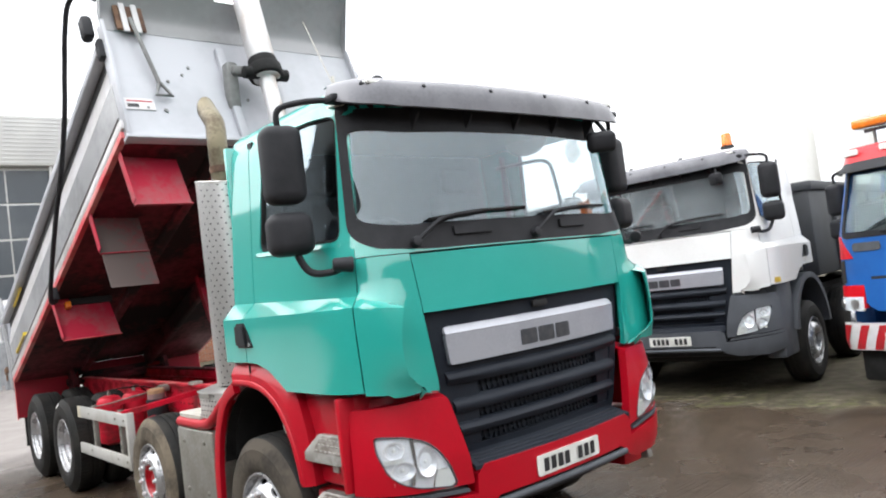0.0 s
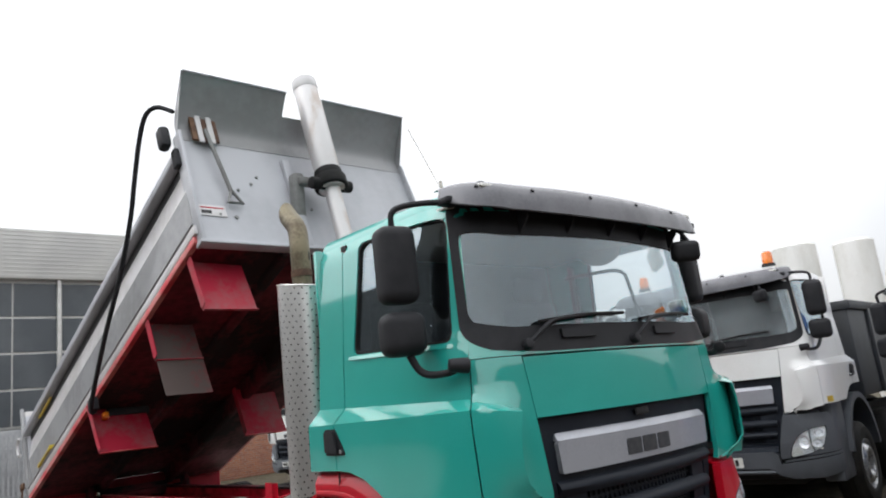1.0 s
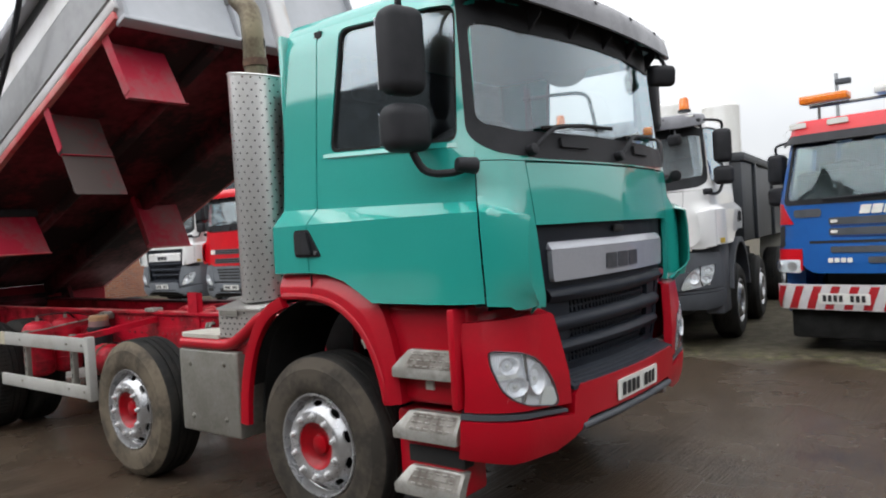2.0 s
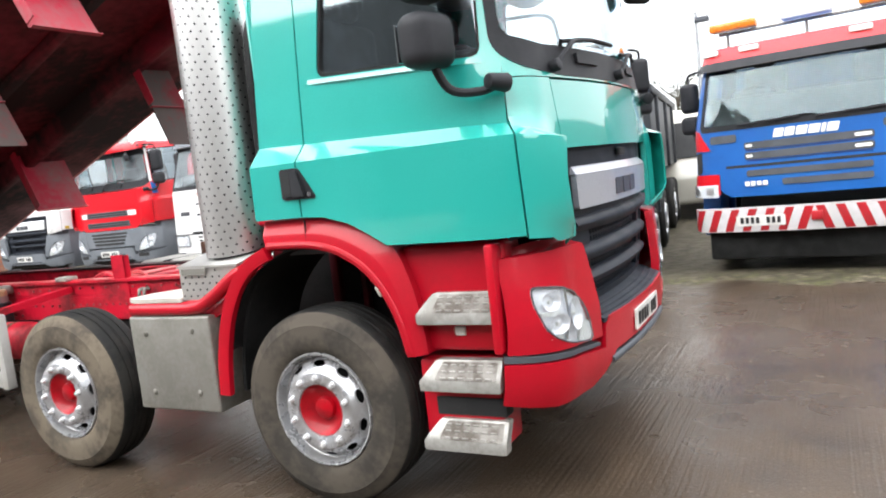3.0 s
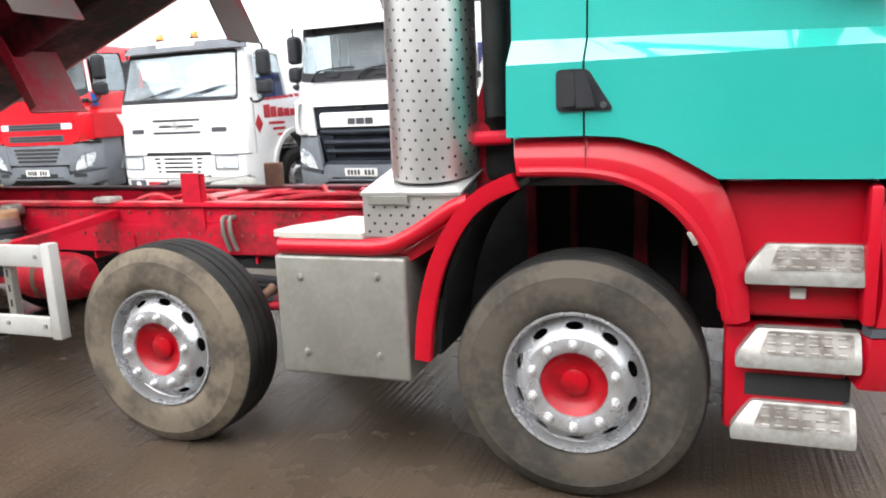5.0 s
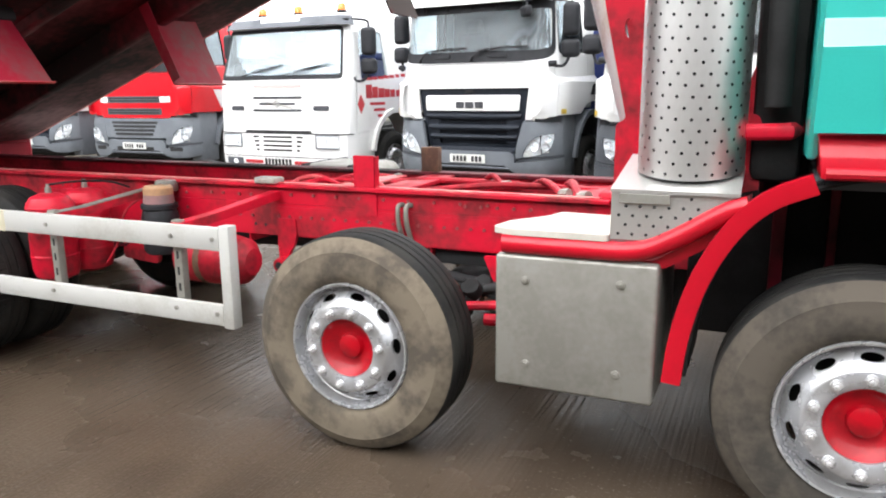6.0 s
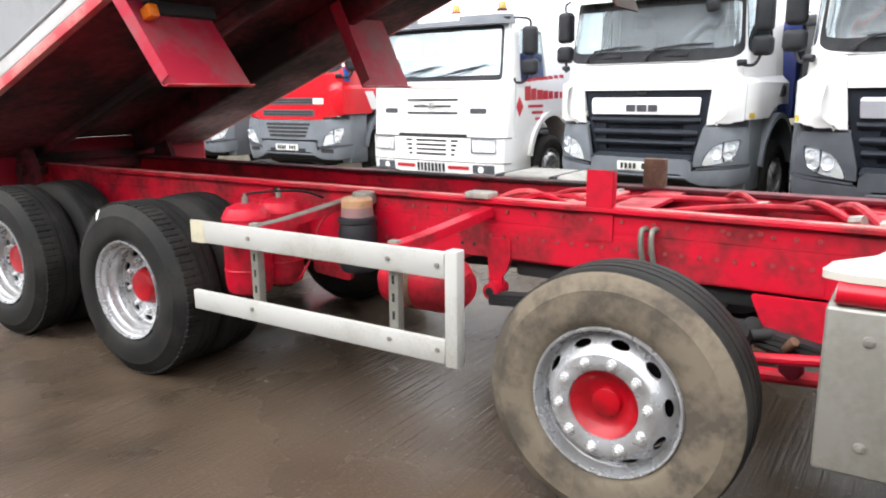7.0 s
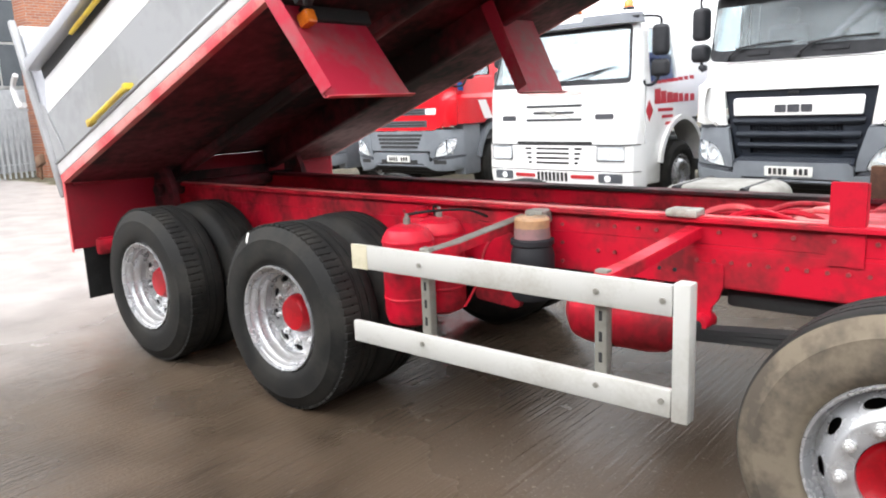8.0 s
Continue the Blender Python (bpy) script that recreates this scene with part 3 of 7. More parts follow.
def cab_inside(root, shell, rear, floor=1.25, wheel_sign=-1):
    w = interp(shell.half, 2.0) - 0.07
    part("cab_floor", box(rear + 0.03, 1.0, -w, w, floor, floor + 0.05, 0.01), TRIM, root)
    dash = part("dashboard", sheet([(0.62, 1.72), (0.66, 1.98), (0.86, 2.06), (1.06, 2.02), (1.10, 1.70)], (), plane_map((0, 1.02, 0), (1, 0, 0), (0, 0, 1)), -2.04), BLACK, root, "black moulded dashboard")
    part("instrument_binnacle", box(0.60, 0.84, wheel_sign * 0.62 - 0.24, wheel_sign * 0.62 + 0.24, 2.0, 2.13, 0.04, 3), BLACK, dash)
    ring = [Vector((0.22 * math.cos(a), 0.22 * math.sin(a), 0)) for a in np.linspace(0, 2 * math.pi, 33)]
    m = pose(0.50, wheel_sign * 0.62, 2.03, 0, -40, 0)
    wheel = join(tube([m @ p for p in ring], 0.016, 8), rod(m @ Vector((0, 0, 0)), m @ Vector((0, 0, -0.3)), 0.03, 10), tube([m @ Vector((-0.2, 0, 0)), m @ Vector((0.2, 0, 0))], 0.018, 8))
    part("steering_wheel", wheel, BLACK, root)
    for side in (-1, 1):
        y = side * 0.62
        seat = part("seat", box(-0.02, 0.50, y - 0.25, y + 0.25, 1.62, 1.78, 0.05, 3), SEAT, root, "dark cloth driver seat")
        part("seat_back", box(-0.12, 0.04, y - 0.24, y + 0.24, 1.74, 2.42, 0.06, 3), SEAT, seat)
        part("headrest", box(-0.10, 0.02, y - 0.13, y + 0.13, 2.43, 2.62, 0.05, 3), SEAT, seat)
        part("seat_base", box(0.05, 0.42, y - 0.18, y + 0.18, floor + 0.05, 1.62, 0.02), BLACK, seat)


def bars_badge(name, parent, at, material, widths, height, gap=0.02, lift=0.012):
    """A maker's badge as plain raised blocks."""
    total = sum(widths) + gap * (len(widths) - 1)
    a = -total / 2
    for w in widths:
        part(name, sheet(rpoly(rect(a, a + w, -height / 2, height / 2), 0.012), (), at, 0.01, lift=lift), material, parent)
        a += w + gap


def lamp_outline(sign, grow=0.0):
    pts = [(1.168, 1.060), (1.02, 1.040), (0.92, 1.000), (0.855, 0.945), (0.80, 0.86), (0.766, 0.765), (0.79, 0.748), (0.98, 0.785), (1.07, 0.825), (1.13, 0.880), (1.168, 0.985)]
    pts = [(sign * (0.97 + (a - 0.97) * (1 + grow)), 0.91 + (z - 0.91) * (1 + grow)) for a, z in pts]
    return rpoly(pts[::-sign], 0.03, 3)


def headlight(root, wr, sign):
    """A wrap-round lamp: a silvered bed with two reflector bowls, a blade between them and a white side lamp under a clear lens."""
    lamp = lamp_outline(sign)
    light = part("headlight", sheet(lamp, (), wr, 0.02, 0.05, lift=-0.004), LAMP, root, "clear wrap-round headlight")
    part("lamp_rim", tube([wr(a, z, 0.012) for a, z in lamp + lamp[:2]], 0.0035, 6, caps=False), GREY_PLASTIC, light)
    part("headlight_lens", sheet(lamp, (), wr, 0.004, 0.05, lift=0.019), GLASS_CLEAR, light).visible_shadow = False
    for a, z, rad, tall in ((1.085, 0.985, 0.052, 0.8), (1.055, 0.885, 0.062, 0.75), (0.93, 0.905, 0.060, 1.25)):
        c = wr(sign * a, z, 0.0)
        n = (wr(sign * a, z, 0.05) - c).normalized()
        side = Vector((0, 0, 1)).cross(n).normalized()
        m = Matrix((side, n.cross(side), n)).transposed().to_4x4()
        bowl = lathe([(rad, 0.013), (rad * 0.93, 0.012), (rad * 0.7, -0.004), (rad * 0.4, -0.016), (rad * 0.2, -0.018), (0.0, -0.018)], 22, "z")
        bowl.transform(Matrix.Translation(c + n * 0.004) @ m @ Matrix.Diagonal((1, tall, 1, 1)))
        part("reflector_bowl", bowl, REFLECTOR, light, "bright curved reflector")
        part("lamp_bulb", rod(c + n * -0.012, c + n * 0.010, 0.011, 10, r2=0.007), PLATE, light)
    blade = [(sign * a, z) for a, z in ((1.005, 1.03), (0.985, 1.03), (0.985, 0.90), (1.005, 0.805), (1.02, 0.81), (1.0, 0.90))]
    part("lamp_blade", sheet(blade[::-sign], (), wr, 0.016, 0.05, lift=0.014), CHROME, light)
    for a0, a1, z0, z1 in ((1.14, 1.045, 0.925, 0.945), (1.10, 1.03, 0.818, 0.838)):
        part("lamp_shelf", sheet([(sign * a0, z0), (sign * a1, z0), (sign * a1, z1), (sign * a0, z1)][::sign], (), wr, 0.014, 0.05, lift=0.012), PLATE, light)
    corner = [(sign * a, z) for a, z in ((0.90, 0.772), (0.795, 0.756), (0.778, 0.775), (0.805, 0.845), (0.87, 0.855))]
    part("side_lamp", sheet(rpoly(corner[::sign], 0.01, 2), (), wr, 0.012, 0.05, lift=0.012), PLATE, light, "white side lamp lens")


def row_cab(root, paint, lower, visor=VISOR, rear=-0.235, panel=SILVER, stamp="cab", shell=ROW_SHELL, arch=None, old=False, screen=GLASS_SHEEN):
    """Cab panels, windows, grille, bumper, lamps, mirrors and inside, in the lorry's own axes (front axle at x = 0)."""
    arch = arch or lower
    fr, wr = shell.front(), shell.wrap()
    door_line = [(0.05, 1.445), (0.17, 1.437), (0.30, 1.40), (0.40, 1.345), (0.49, 1.29), (1.083, 1.285), (1.060, 2.0), (1.020, 2.765), (0.05, 2.765)]
    hole = rpoly([(0.15, 2.075), (0.975, 2.035), (0.96, 2.69), (0.22, 2.73)], 0.05)
    for sign in (-1, 1):
        sd = shell.side(sign)
        door = part("door", sheet(door_line, [hole], sd, 0.045, 0.07, folds=FOLDS), paint, root, "closed cab door")
        part("window_pane", sheet(rpoly([(0.145, 2.07), (0.98, 2.03), (0.965, 2.695), (0.215, 2.735)], 0.05), (), sd, 0.006, 0.2, lift=-0.018), GLASS_DOOR, door).visible_shadow = False
        part("window_seal", sheet(rpoly([(0.135, 2.06), (0.99, 2.02), (0.975, 2.705), (0.205, 2.745)], 0.06), [rpoly([(0.165, 2.09), (0.965, 2.05), (0.95, 2.68), (0.235, 2.72)], 0.045)], sd, 0.03, 0.2, lift=-0.006), RUBBER, door)
        part("window_ledge", sheet(rect(0.10, 0.98, 0.0, 1.0), (), (lambda a, v, off, sd=sd: sd(a, 2.047 - 0.048 * (a - 0.15) + 0.022 * v, 0.009 * (1 - v) * min(1.0, (a - 0.10) / 0.08, (0.98 - a) / 0.2) + 0.001 + off)), 0.02, 0.06), paint, door)
        grip = part("door_handle", sheet(rpoly([(-0.05, 1.53), (-0.05, 1.675), (0.06, 1.675), (0.15, 1.53)], 0.02), (), sd, 0.02, 0.06, lift=0.006), BLACK, door, "recessed black door handle")
        part("handle_grip", sheet(rpoly([(0.022, 1.542), (0.022, 1.664), (0.058, 1.664), (0.092, 1.542)], 0.012), (), sd, 0.012, 0.0, lift=0.024), BLACK, grip)
        part("handle_cavity", sheet(rpoly([(-0.034, 1.548), (-0.034, 1.66), (0.020, 1.66), (0.020, 1.548)], 0.012), (), sd, 0.004, 0.0, lift=0.0235), DARK, grip)
        part("door_lock", rod(sd(0.115, 1.55, 0.004), sd(0.115, 1.55, 0.014), 0.012, 12), CHROME, grip)
        part("door_jamb", box(0.02, 0.075, *sorted((sign * 1.06, sign * 1.10)), 1.46, 2.75, 0.002, 1), DARK, root)
        part("rear_quarter_panel", sheet([(rear, 1.445), (0.042, 1.445), (0.042, 2.765), (rear + 0.03, 2.765)], (), sd, 0.04, 0.07, folds=FOLDS), paint, root)
        # corner panel beside the grille, with a stand-off air deflector
        s1 = shell.s_of_x(1.089, 1.6)
        seam = [(sign * shell.s_of_x(interp([(1.285, 1.089), (2.0, 1.066)], z), z), z) for z in (1.935, 1.9, 1.8, 1.79, 1.7, 1.6, 1.45, 1.29)]
        part("corner_panel", sheet((seam[:-1] + [(seam[-1][0], 1.275), (sign * 0.785, 1.225), (sign * 0.826, 1.63), (sign * 0.846, 1.935)])[:: sign], (), wr, 0.03, 0.05), paint, root)
        part("air_deflector", deflector(shell, sign, s1), paint, root, "stand-off corner air deflector")
        # bumper corner, lamp and lower band
        sb = shell.s_of_x(0.99, 1.0)
        corner = part("bumper_corner", sheet(rpoly([(sign * sb, 0.790), (sign * 0.665, 0.735), (sign * 0.678, 0.86), (sign * 0.755, 1.195), (sign * 0.95, 1.200), (sign * (sb - 0.02), 1.190)][:: -sign], [0, 0.01, 0.02, 0.03, 0.0, 0.02]), [lamp_outline(sign, 0.03)], wr, 0.05, 0.05, lift=0.012), lower, root, "moulded bumper corner")
        part("corner_top", sheet([(sign * (sb - 0.03), 0.0), (sign * 0.76, 0.0), (sign * 0.76, 1.0), (sign * (sb - 0.03), 1.0)][:: -sign], (), lambda a, v, off: wr(a, 1.188 + 0.035 * v + off, 0.010 - 0.075 * v), 0.012, 0.05), lower, corner)
        headlight(root, wr, sign)
    # front
    s1 = shell.s_of_x(1.068, 2.4)
    ws = rpoly([(-1.13, 2.06), (-1.02, 1.99), (-0.7, 1.962), (0.7, 1.962), (1.02, 1.99), (1.13, 2.06), (1.085, 2.71), (-1.085, 2.71)], 0.08, 5)
    pillar = [(shell.s_of_x(interp([(2.0, 1.066), (2.765, 1.026)], z), z), z) for z in (1.94, 2.06, 2.2, 2.4, 2.6, 2.72, 2.765)]
    part("windscreen_frame", sheet(pillar + [(-s, z) for s, z in pillar[::-1]], [ws], wr, 0.05, 0.08), paint, root)
    # black screen border; its deep top band is the visor's shade in colour
    part("windscreen_surround", sheet(rpoly([(-1.145, 2.05), (-1.03, 1.975), (-0.7, 1.948), (0.7, 1.948), (1.03, 1.975), (1.145, 2.05), (1.10, 2.772), (-1.10, 2.772)], 0.08, 5), [rpoly([(-1.088, 2.12), (-0.9, 2.085), (0.9, 2.085), (1.088, 2.12), (1.062, 2.60), (0.8, 2.58), (-0.8, 2.58), (-1.062, 2.60)], 0.06, 5)], wr, 0.02, 0.08, lift=0.003), BLACK, root)
    part("windscreen", sheet(ws, (), wr, 0.006, 0.08, lift=-0.004), screen, root, "curved tinted windscreen").visible_shadow = False
    part("front_lid", sheet([(-0.820, 1.625), (0.820, 1.625), (0.840, 1.928), (-0.840, 1.928)], (), fr, 0.03, 0.08), paint, root)
    part("roof", roof(shell, rear), paint, root)
    part("rear_wall", box(rear - 0.01, rear + 0.03, -1.14, 1.14, 1.35, 2.78, 0.02), paint, root)
    part("rear_lining", box(rear + 0.034, rear + 0.06, -1.05, 1.05, 1.4, 2.74, 0.02), TRIM, root)
    part("roof_lining", box(rear + 0.06, 0.98, -1.06, 1.06, 2.738, 2.752, 0.004), LINING, root)
    (slotted_nose if old else grille)(root, shell, paint if old else panel)
    # lower bumper band, bar and plate
    sb = shell.s_of_x(0.97, 0.7)
    low = [(sb, 0.58), (1.05, 0.527), (0.76, 0.522), (0.64, 0.560), (0.52, 0.640)]
    high = [(0.60, 0.818), (0.648, 0.775), (0.655, 0.678), (sb, 0.752)]
    band = part("bumper_band", sheet([(-a, z) for a, z in low] + low[::-1] + high[::-1] + [(-a, z) for a, z in high], (), wr, 0.10, 0.06, lift=0.022), lower, root, "moulded front bumper")
    for sign in (-1, 1):
        part("bumper_step", sheet([(sign * a, z) for a, z in ((sb, 0.757), (0.70, 0.700), (0.70, 0.716), (sb, 0.787))][::-sign], (), wr, 0.05, 0.06, lift=0.016), GREY_PLASTIC, band, "grey bumper strip")
    part("bumper_mouth", sheet(rpoly(rect(-0.60, 0.60, 0.535, 0.675), 0.02), (), wr, 0.03, 0.1, lift=-0.03), BLACK, band)
    part("step_bar", tube([wr(s, 0.605 - 0.01 * abs(s), 0.012) for s in np.linspace(-0.58, 0.58, 13)], 0.021, 12), GREY_PLASTIC, band, "grey tubular step bar")
    if not old:
        part("step_pad", sheet([(-0.655, 0.0), (0.655, 0.0), (0.640, 1.0), (-0.640, 1.0)], (), lambda a, v, off: fr(a, 0.816 + 0.045 * v + off, 0.018 - 0.135 * v), 0.02, 0.09), GRILLE, band, "dark slate ribbed step pad on the bumper")
        for v in (0.2, 0.42, 0.64):
            part("pad_rib", tube([fr(a, 0.818 + 0.045 * v, 0.018 - 0.135 * v) for a in np.linspace(-0.62, 0.62, 15)], 0.007, 6), GRILLE, band)
    plate_bars(band, lambda a, b, off: fr(a, 0.718 + b, 0.027 + off))
    part("under_bumper", box(0.85, 1.1, -0.85, 0.85, 0.50, 0.62, 0.03), BLACK, root)
    # sun visor
    vs = []
    for s in np.linspace(-1.16, 1.16, 43):
        ahead = Vector((0.45 * (wr(0, 2.75, 0).x - wr(s, 2.75, 0).x), 0, 0))  # its ends sweep back less than the glass
        a, b = wr(s, 2.765, 0.0) + Vector((-0.05, 0, 0.085)) + ahead * 0.6, wr(s, 2.72, 0.115) + Vector((0, 0, -0.068)) + ahead
        vs.append([a.lerp(b, t) + Vector((0.062, 0, 0.046)) * math.sin(math.pi * t ** 0.85) for t in np.linspace(0, 1, 8)])
    for k, shrink in ((0, 0.45), (1, 0.75), (2, 0.92), (-1, 0.45), (-2, 0.75), (-3, 0.92)):
        vs[k] = [vs[k][0].lerp(p, shrink) for p in vs[k]]
    bm = bmesh.new()
    rows = [[bm.verts.new(p) for p in row] for row in vs]
    back = [[bm.verts.new(p + Vector((-0.012, 0, -0.004))) for p in row] for row in vs]
    for i in range(len(rows) - 1):
        for j in range(7):
            bm.faces.new((rows[i][j], rows[i + 1][j], rows[i + 1][j + 1], rows[i][j + 1]))
            bm.faces.new((back[i][j], back[i][j + 1], back[i + 1][j + 1], back[i + 1][j]))
        bm.faces.new((rows[i][7], rows[i + 1][7], back[i + 1][7], back[i][7]))
        bm.faces.new((rows[i][0], back[i][0], back[i + 1][0], rows[i + 1][0]))
    for i in (0, -1):
        for j in range(7):
            bm.faces.new((rows[i][j], rows[i][j + 1], back[i][j + 1], back[i][j]))
    vis = part("sun_visor", bm, visor, root, "smoked plastic sun visor across the windscreen")
    for y in (-0.72, -0.36, 0.0, 0.36, 0.72):
        part("visor_bracket", sheet([(1.18, 2.575), (1.255, 2.66), (1.25, 2.70), (1.18, 2.68)], (), plane_map((-0.05 * abs(y), y, 0), (1, 0, 0), (0, 0, 1)), 0.012), BLACK, vis)
    for y in (-0.95, 0.95):
        part("marker_lamp", box(1.135, 1.185, y - 0.05, y + 0.05, 2.80, 2.822, 0.008), PLATE, vis, "white roof marker lamp")
    for k in (3, 9, 17, 25, 33, 39):
        c, n = vs[k][4], Vector((0.8, 0, 0.6))
        part("visor_bolt", rod(c - n * 0.01, c + n * 0.006, 0.011, 10), BLACK, vis)
    for y in (-0.3, 0.35):
        part("roof_bolt", lathe([(0.0, 2.882), (0.02, 2.878), (0.03, 2.86), (0.032, 2.84)], 12, "z"), BLACK, vis).location = (1.09, y, 0)
    # wipers
    for y0 in (-0.80, 0.02):
        wp = part("wiper", tube(smooth_path([fr(y0, 1.985, 0.03), fr(y0 + 0.10, 2.06, 0.05), fr(y0 + 0.20, 2.105, 0.045), fr(y0 + 0.42, 2.125, 0.035)], 4), 0.012, 8), BLACK, root)
        part("wiper_blade", tube([fr(y0 + 0.10, 2.10, 0.022), fr(y0 + 0.42, 2.13, 0.026), fr(y0 + 0.76, 2.135, 0.02)], 0.011, 6), RUBBER, wp)
        part("wiper_hub", rod(fr(y0, 1.985, 0.0), fr(y0, 1.985, 0.045), 0.028, 14, bevel=0.006), BLACK, wp)
        part("washer_box", sheet(rpoly(rect(y0 + 0.24, y0 + 0.50, 2.01, 2.06), 0.012), (), fr, 0.02, 0.1, lift=0.02), BLACK, wp)
    for sign in (-1, 1):
        mirror_set(root, 0.83 if sign < 0 else 0.93, sign, 1.165 if sign < 0 else 1.11)
    cab_inside(root, shell, rear)
    part("grab_rail", tube(smooth_path([(0.06, 0.98, 2.60), (0.36, 0.98, 2.585), (0.52, 0.98, 2.57), (0.60, 0.98, 2.53), (0.625, 0.98, 2.45), (0.66, 0.98, 2.25), (0.68, 0.98, 2.10)], 5), 0.014, 8), TRIM, root, "grey padded grab rail")
    blind = [(0.16 * math.cos(q), -0.12 * math.sin(q)) for q in np.linspace(0, math.pi, 13)]
    part("sun_blind", sheet(blind, (), plane_map((0.47, 0.90, 2.735), (0.9, 0.44, 0), (0, 0, 1)), 0.012), LINING, root, "folded grey sun blind")
    pm = Matrix.Translation((1.225, 0.79, 2.55)) @ pose(0, 0, 0, 0, 8, -36)
    kerb = part("front_mirror", box(-0.045, 0.045, -0.095, 0.095, -0.075, 0.062, 0.038, 4, pm), BLACK, root, "rounded black front mirror")
    part("mirror_stalk", tube(smooth_path([(1.10, 0.70, 2.74), (1.19, 0.78, 2.70), (1.25, 0.81, 2.60)], 4), 0.014, 8), BLACK, kerb)


def deflector(shell, sign, s1):
    """A fairing over the cab corner that carries on the bulge of the door and ends in a free lip beside the grille."""
    wr = shell.wrap()
    bm, n = bmesh.new(), 16
    zs = [1.272, 1.28, 1.30, 1.33, 1.36, 1.42, 1.50, 1.58, 1.64, 1.68, 1.70, 1.712, 1.738]
    lip_s = [(1.272, 0.83), (1.28, 0.85), (1.30, 0.905), (1.33, 0.97), (1.36, 1.005), (1.45, 1.02), (1.55, 1.012), (1.64, 1.0), (1.70, 0.99), (1.738, 0.985)]
    lip_off = [(1.272, 0.010), (1.28, 0.018), (1.30, 0.040), (1.33, 0.062), (1.36, 0.074), (1.70, 0.078), (1.712, 0.060), (1.738, 0.004)]
    seam_off = [(1.70, BULGE), (1.712, BULGE * 0.72), (1.738, 0.004)]
    drop = [(1.272, 0.044), (1.30, 0.036), (1.36, 0.02), (1.45, 0.0)]
    grid, inner = [], []
    for i in range(n + 1):
        t = i / n
        row, low = [], []
        for z0 in zs:
            z = z0 - interp(drop, z0) * t - max(0.0, z0 - 1.58) * 0.30 * t
            s = shell.s_of_x(interp([(1.285, 1.089), (2.0, 1.066)], z), z)
            s = sign * (s + (interp(lip_s, z0) - s) * t)
            off = interp(seam_off, z0) * (1 - shell.bulged(s, z)) * (1 - t * t) + interp(lip_off, z0) * t * t + 0.003
            row.append(bm.verts.new(wr(s, z, off)))
            low.append(bm.verts.new(wr(s, z, min(off - 0.004, off * (1 - t) * 0.2 + (off - 0.012) * t))))
        grid.append(row)
        inner.append(low)
    k = len(zs) - 1
    for i in range(n):
        for j in range(k):
            bm.faces.new((grid[i][j], grid[i + 1][j], grid[i + 1][j + 1], grid[i][j + 1]))
            bm.faces.new((inner[i][j], inner[i][j + 1], inner[i + 1][j + 1], inner[i + 1][j]))
        for j in (0, k):
            bm.faces.new((grid[i][j], inner[i][j], inner[i + 1][j], grid[i + 1][j]))
    for i in (0, n):
        for j in range(k):
            bm.faces.new((grid[i][j], grid[i][j + 1], inner[i][j + 1], inner[i][j]))
    return bm


def roof(shell, rear, top=2.765):
    """A crowned roof that closes the outline."""
    wr = shell.wrap()
    bm, rings = bmesh.new(), []
    smax = shell.s_of_x(rear + 0.02, top)
    for dz, inset in ((0, 0), (0.035, 0.008), (0.065, 0.032), (0.085, 0.08), (0.098, 0.2), (0.105, 0.5)):
        ring = []
        for s in np.linspace(-smax, smax, 49):
            p = wr(s, top, 0.0)
            x, y = max(p.x, rear), p.y
            ring.append(bm.verts.new((x + (0.45 - x) * inset, y * (1 - inset), top + dz)))
        rings.append(ring)
    for a, b in zip(rings, rings[1:]):
        for k in range(len(a)):
            j = (k + 1) % len(a)
            bm.faces.new((a[k], a[j], b[j], b[k]))
    bm.faces.new(rings[-1])
    return bm


def slotted_nose(root, shell, paint):
    """The older nose: painted slots above a slatted bumper grille."""
    fr = shell.front()
    nose = part("nose_panel", sheet(rpoly([(-0.83, 1.625), (-0.78, 1.19), (0.78, 1.19), (0.83, 1.625)], 0.02), (), fr, 0.04, 0.09, lift=0.0), paint, root)
    for z in (1.50, 1.30):
        rec = part("nose_slot", sheet(rpoly(rect(-0.62, 0.62, z - 0.055, z + 0.055), 0.02), (), fr, 0.012, 0.12, lift=0.006), GREY_PLASTIC, nose)
        for dz in (-0.022, 0.022):
            part("slot_gap", sheet(rpoly(rect(-0.58, 0.58, z + dz - 0.012, z + dz + 0.012), 0.008), (), fr, 0.008, 0.12, lift=0.010), DARK, rec)
    for s in (-1, 1):
        part("nose_lamp", sheet(rpoly(rect(*sorted((s * 0.60, s * 0.80)), 1.45, 1.55), 0.02), (), fr, 0.012, 0.12, lift=0.008), PLATE, nose)
    low = part("bumper_grille", sheet(rpoly([(-0.77, 1.18), (-0.68, 0.85), (0.68, 0.85), (0.77, 1.18)], 0.02), (), fr, 0.04, 0.09, lift=0.006), GREY_LIGHT, root)
    for k in range(4):
        z = 1.11 - k * 0.065
        part("grille_slot", sheet(rpoly(rect(-0.52 + 0.03 * k, 0.52 - 0.03 * k, z - 0.02, z + 0.02), 0.01), (), fr, 0.01, 0.12, lift=0.012), DARK, low)


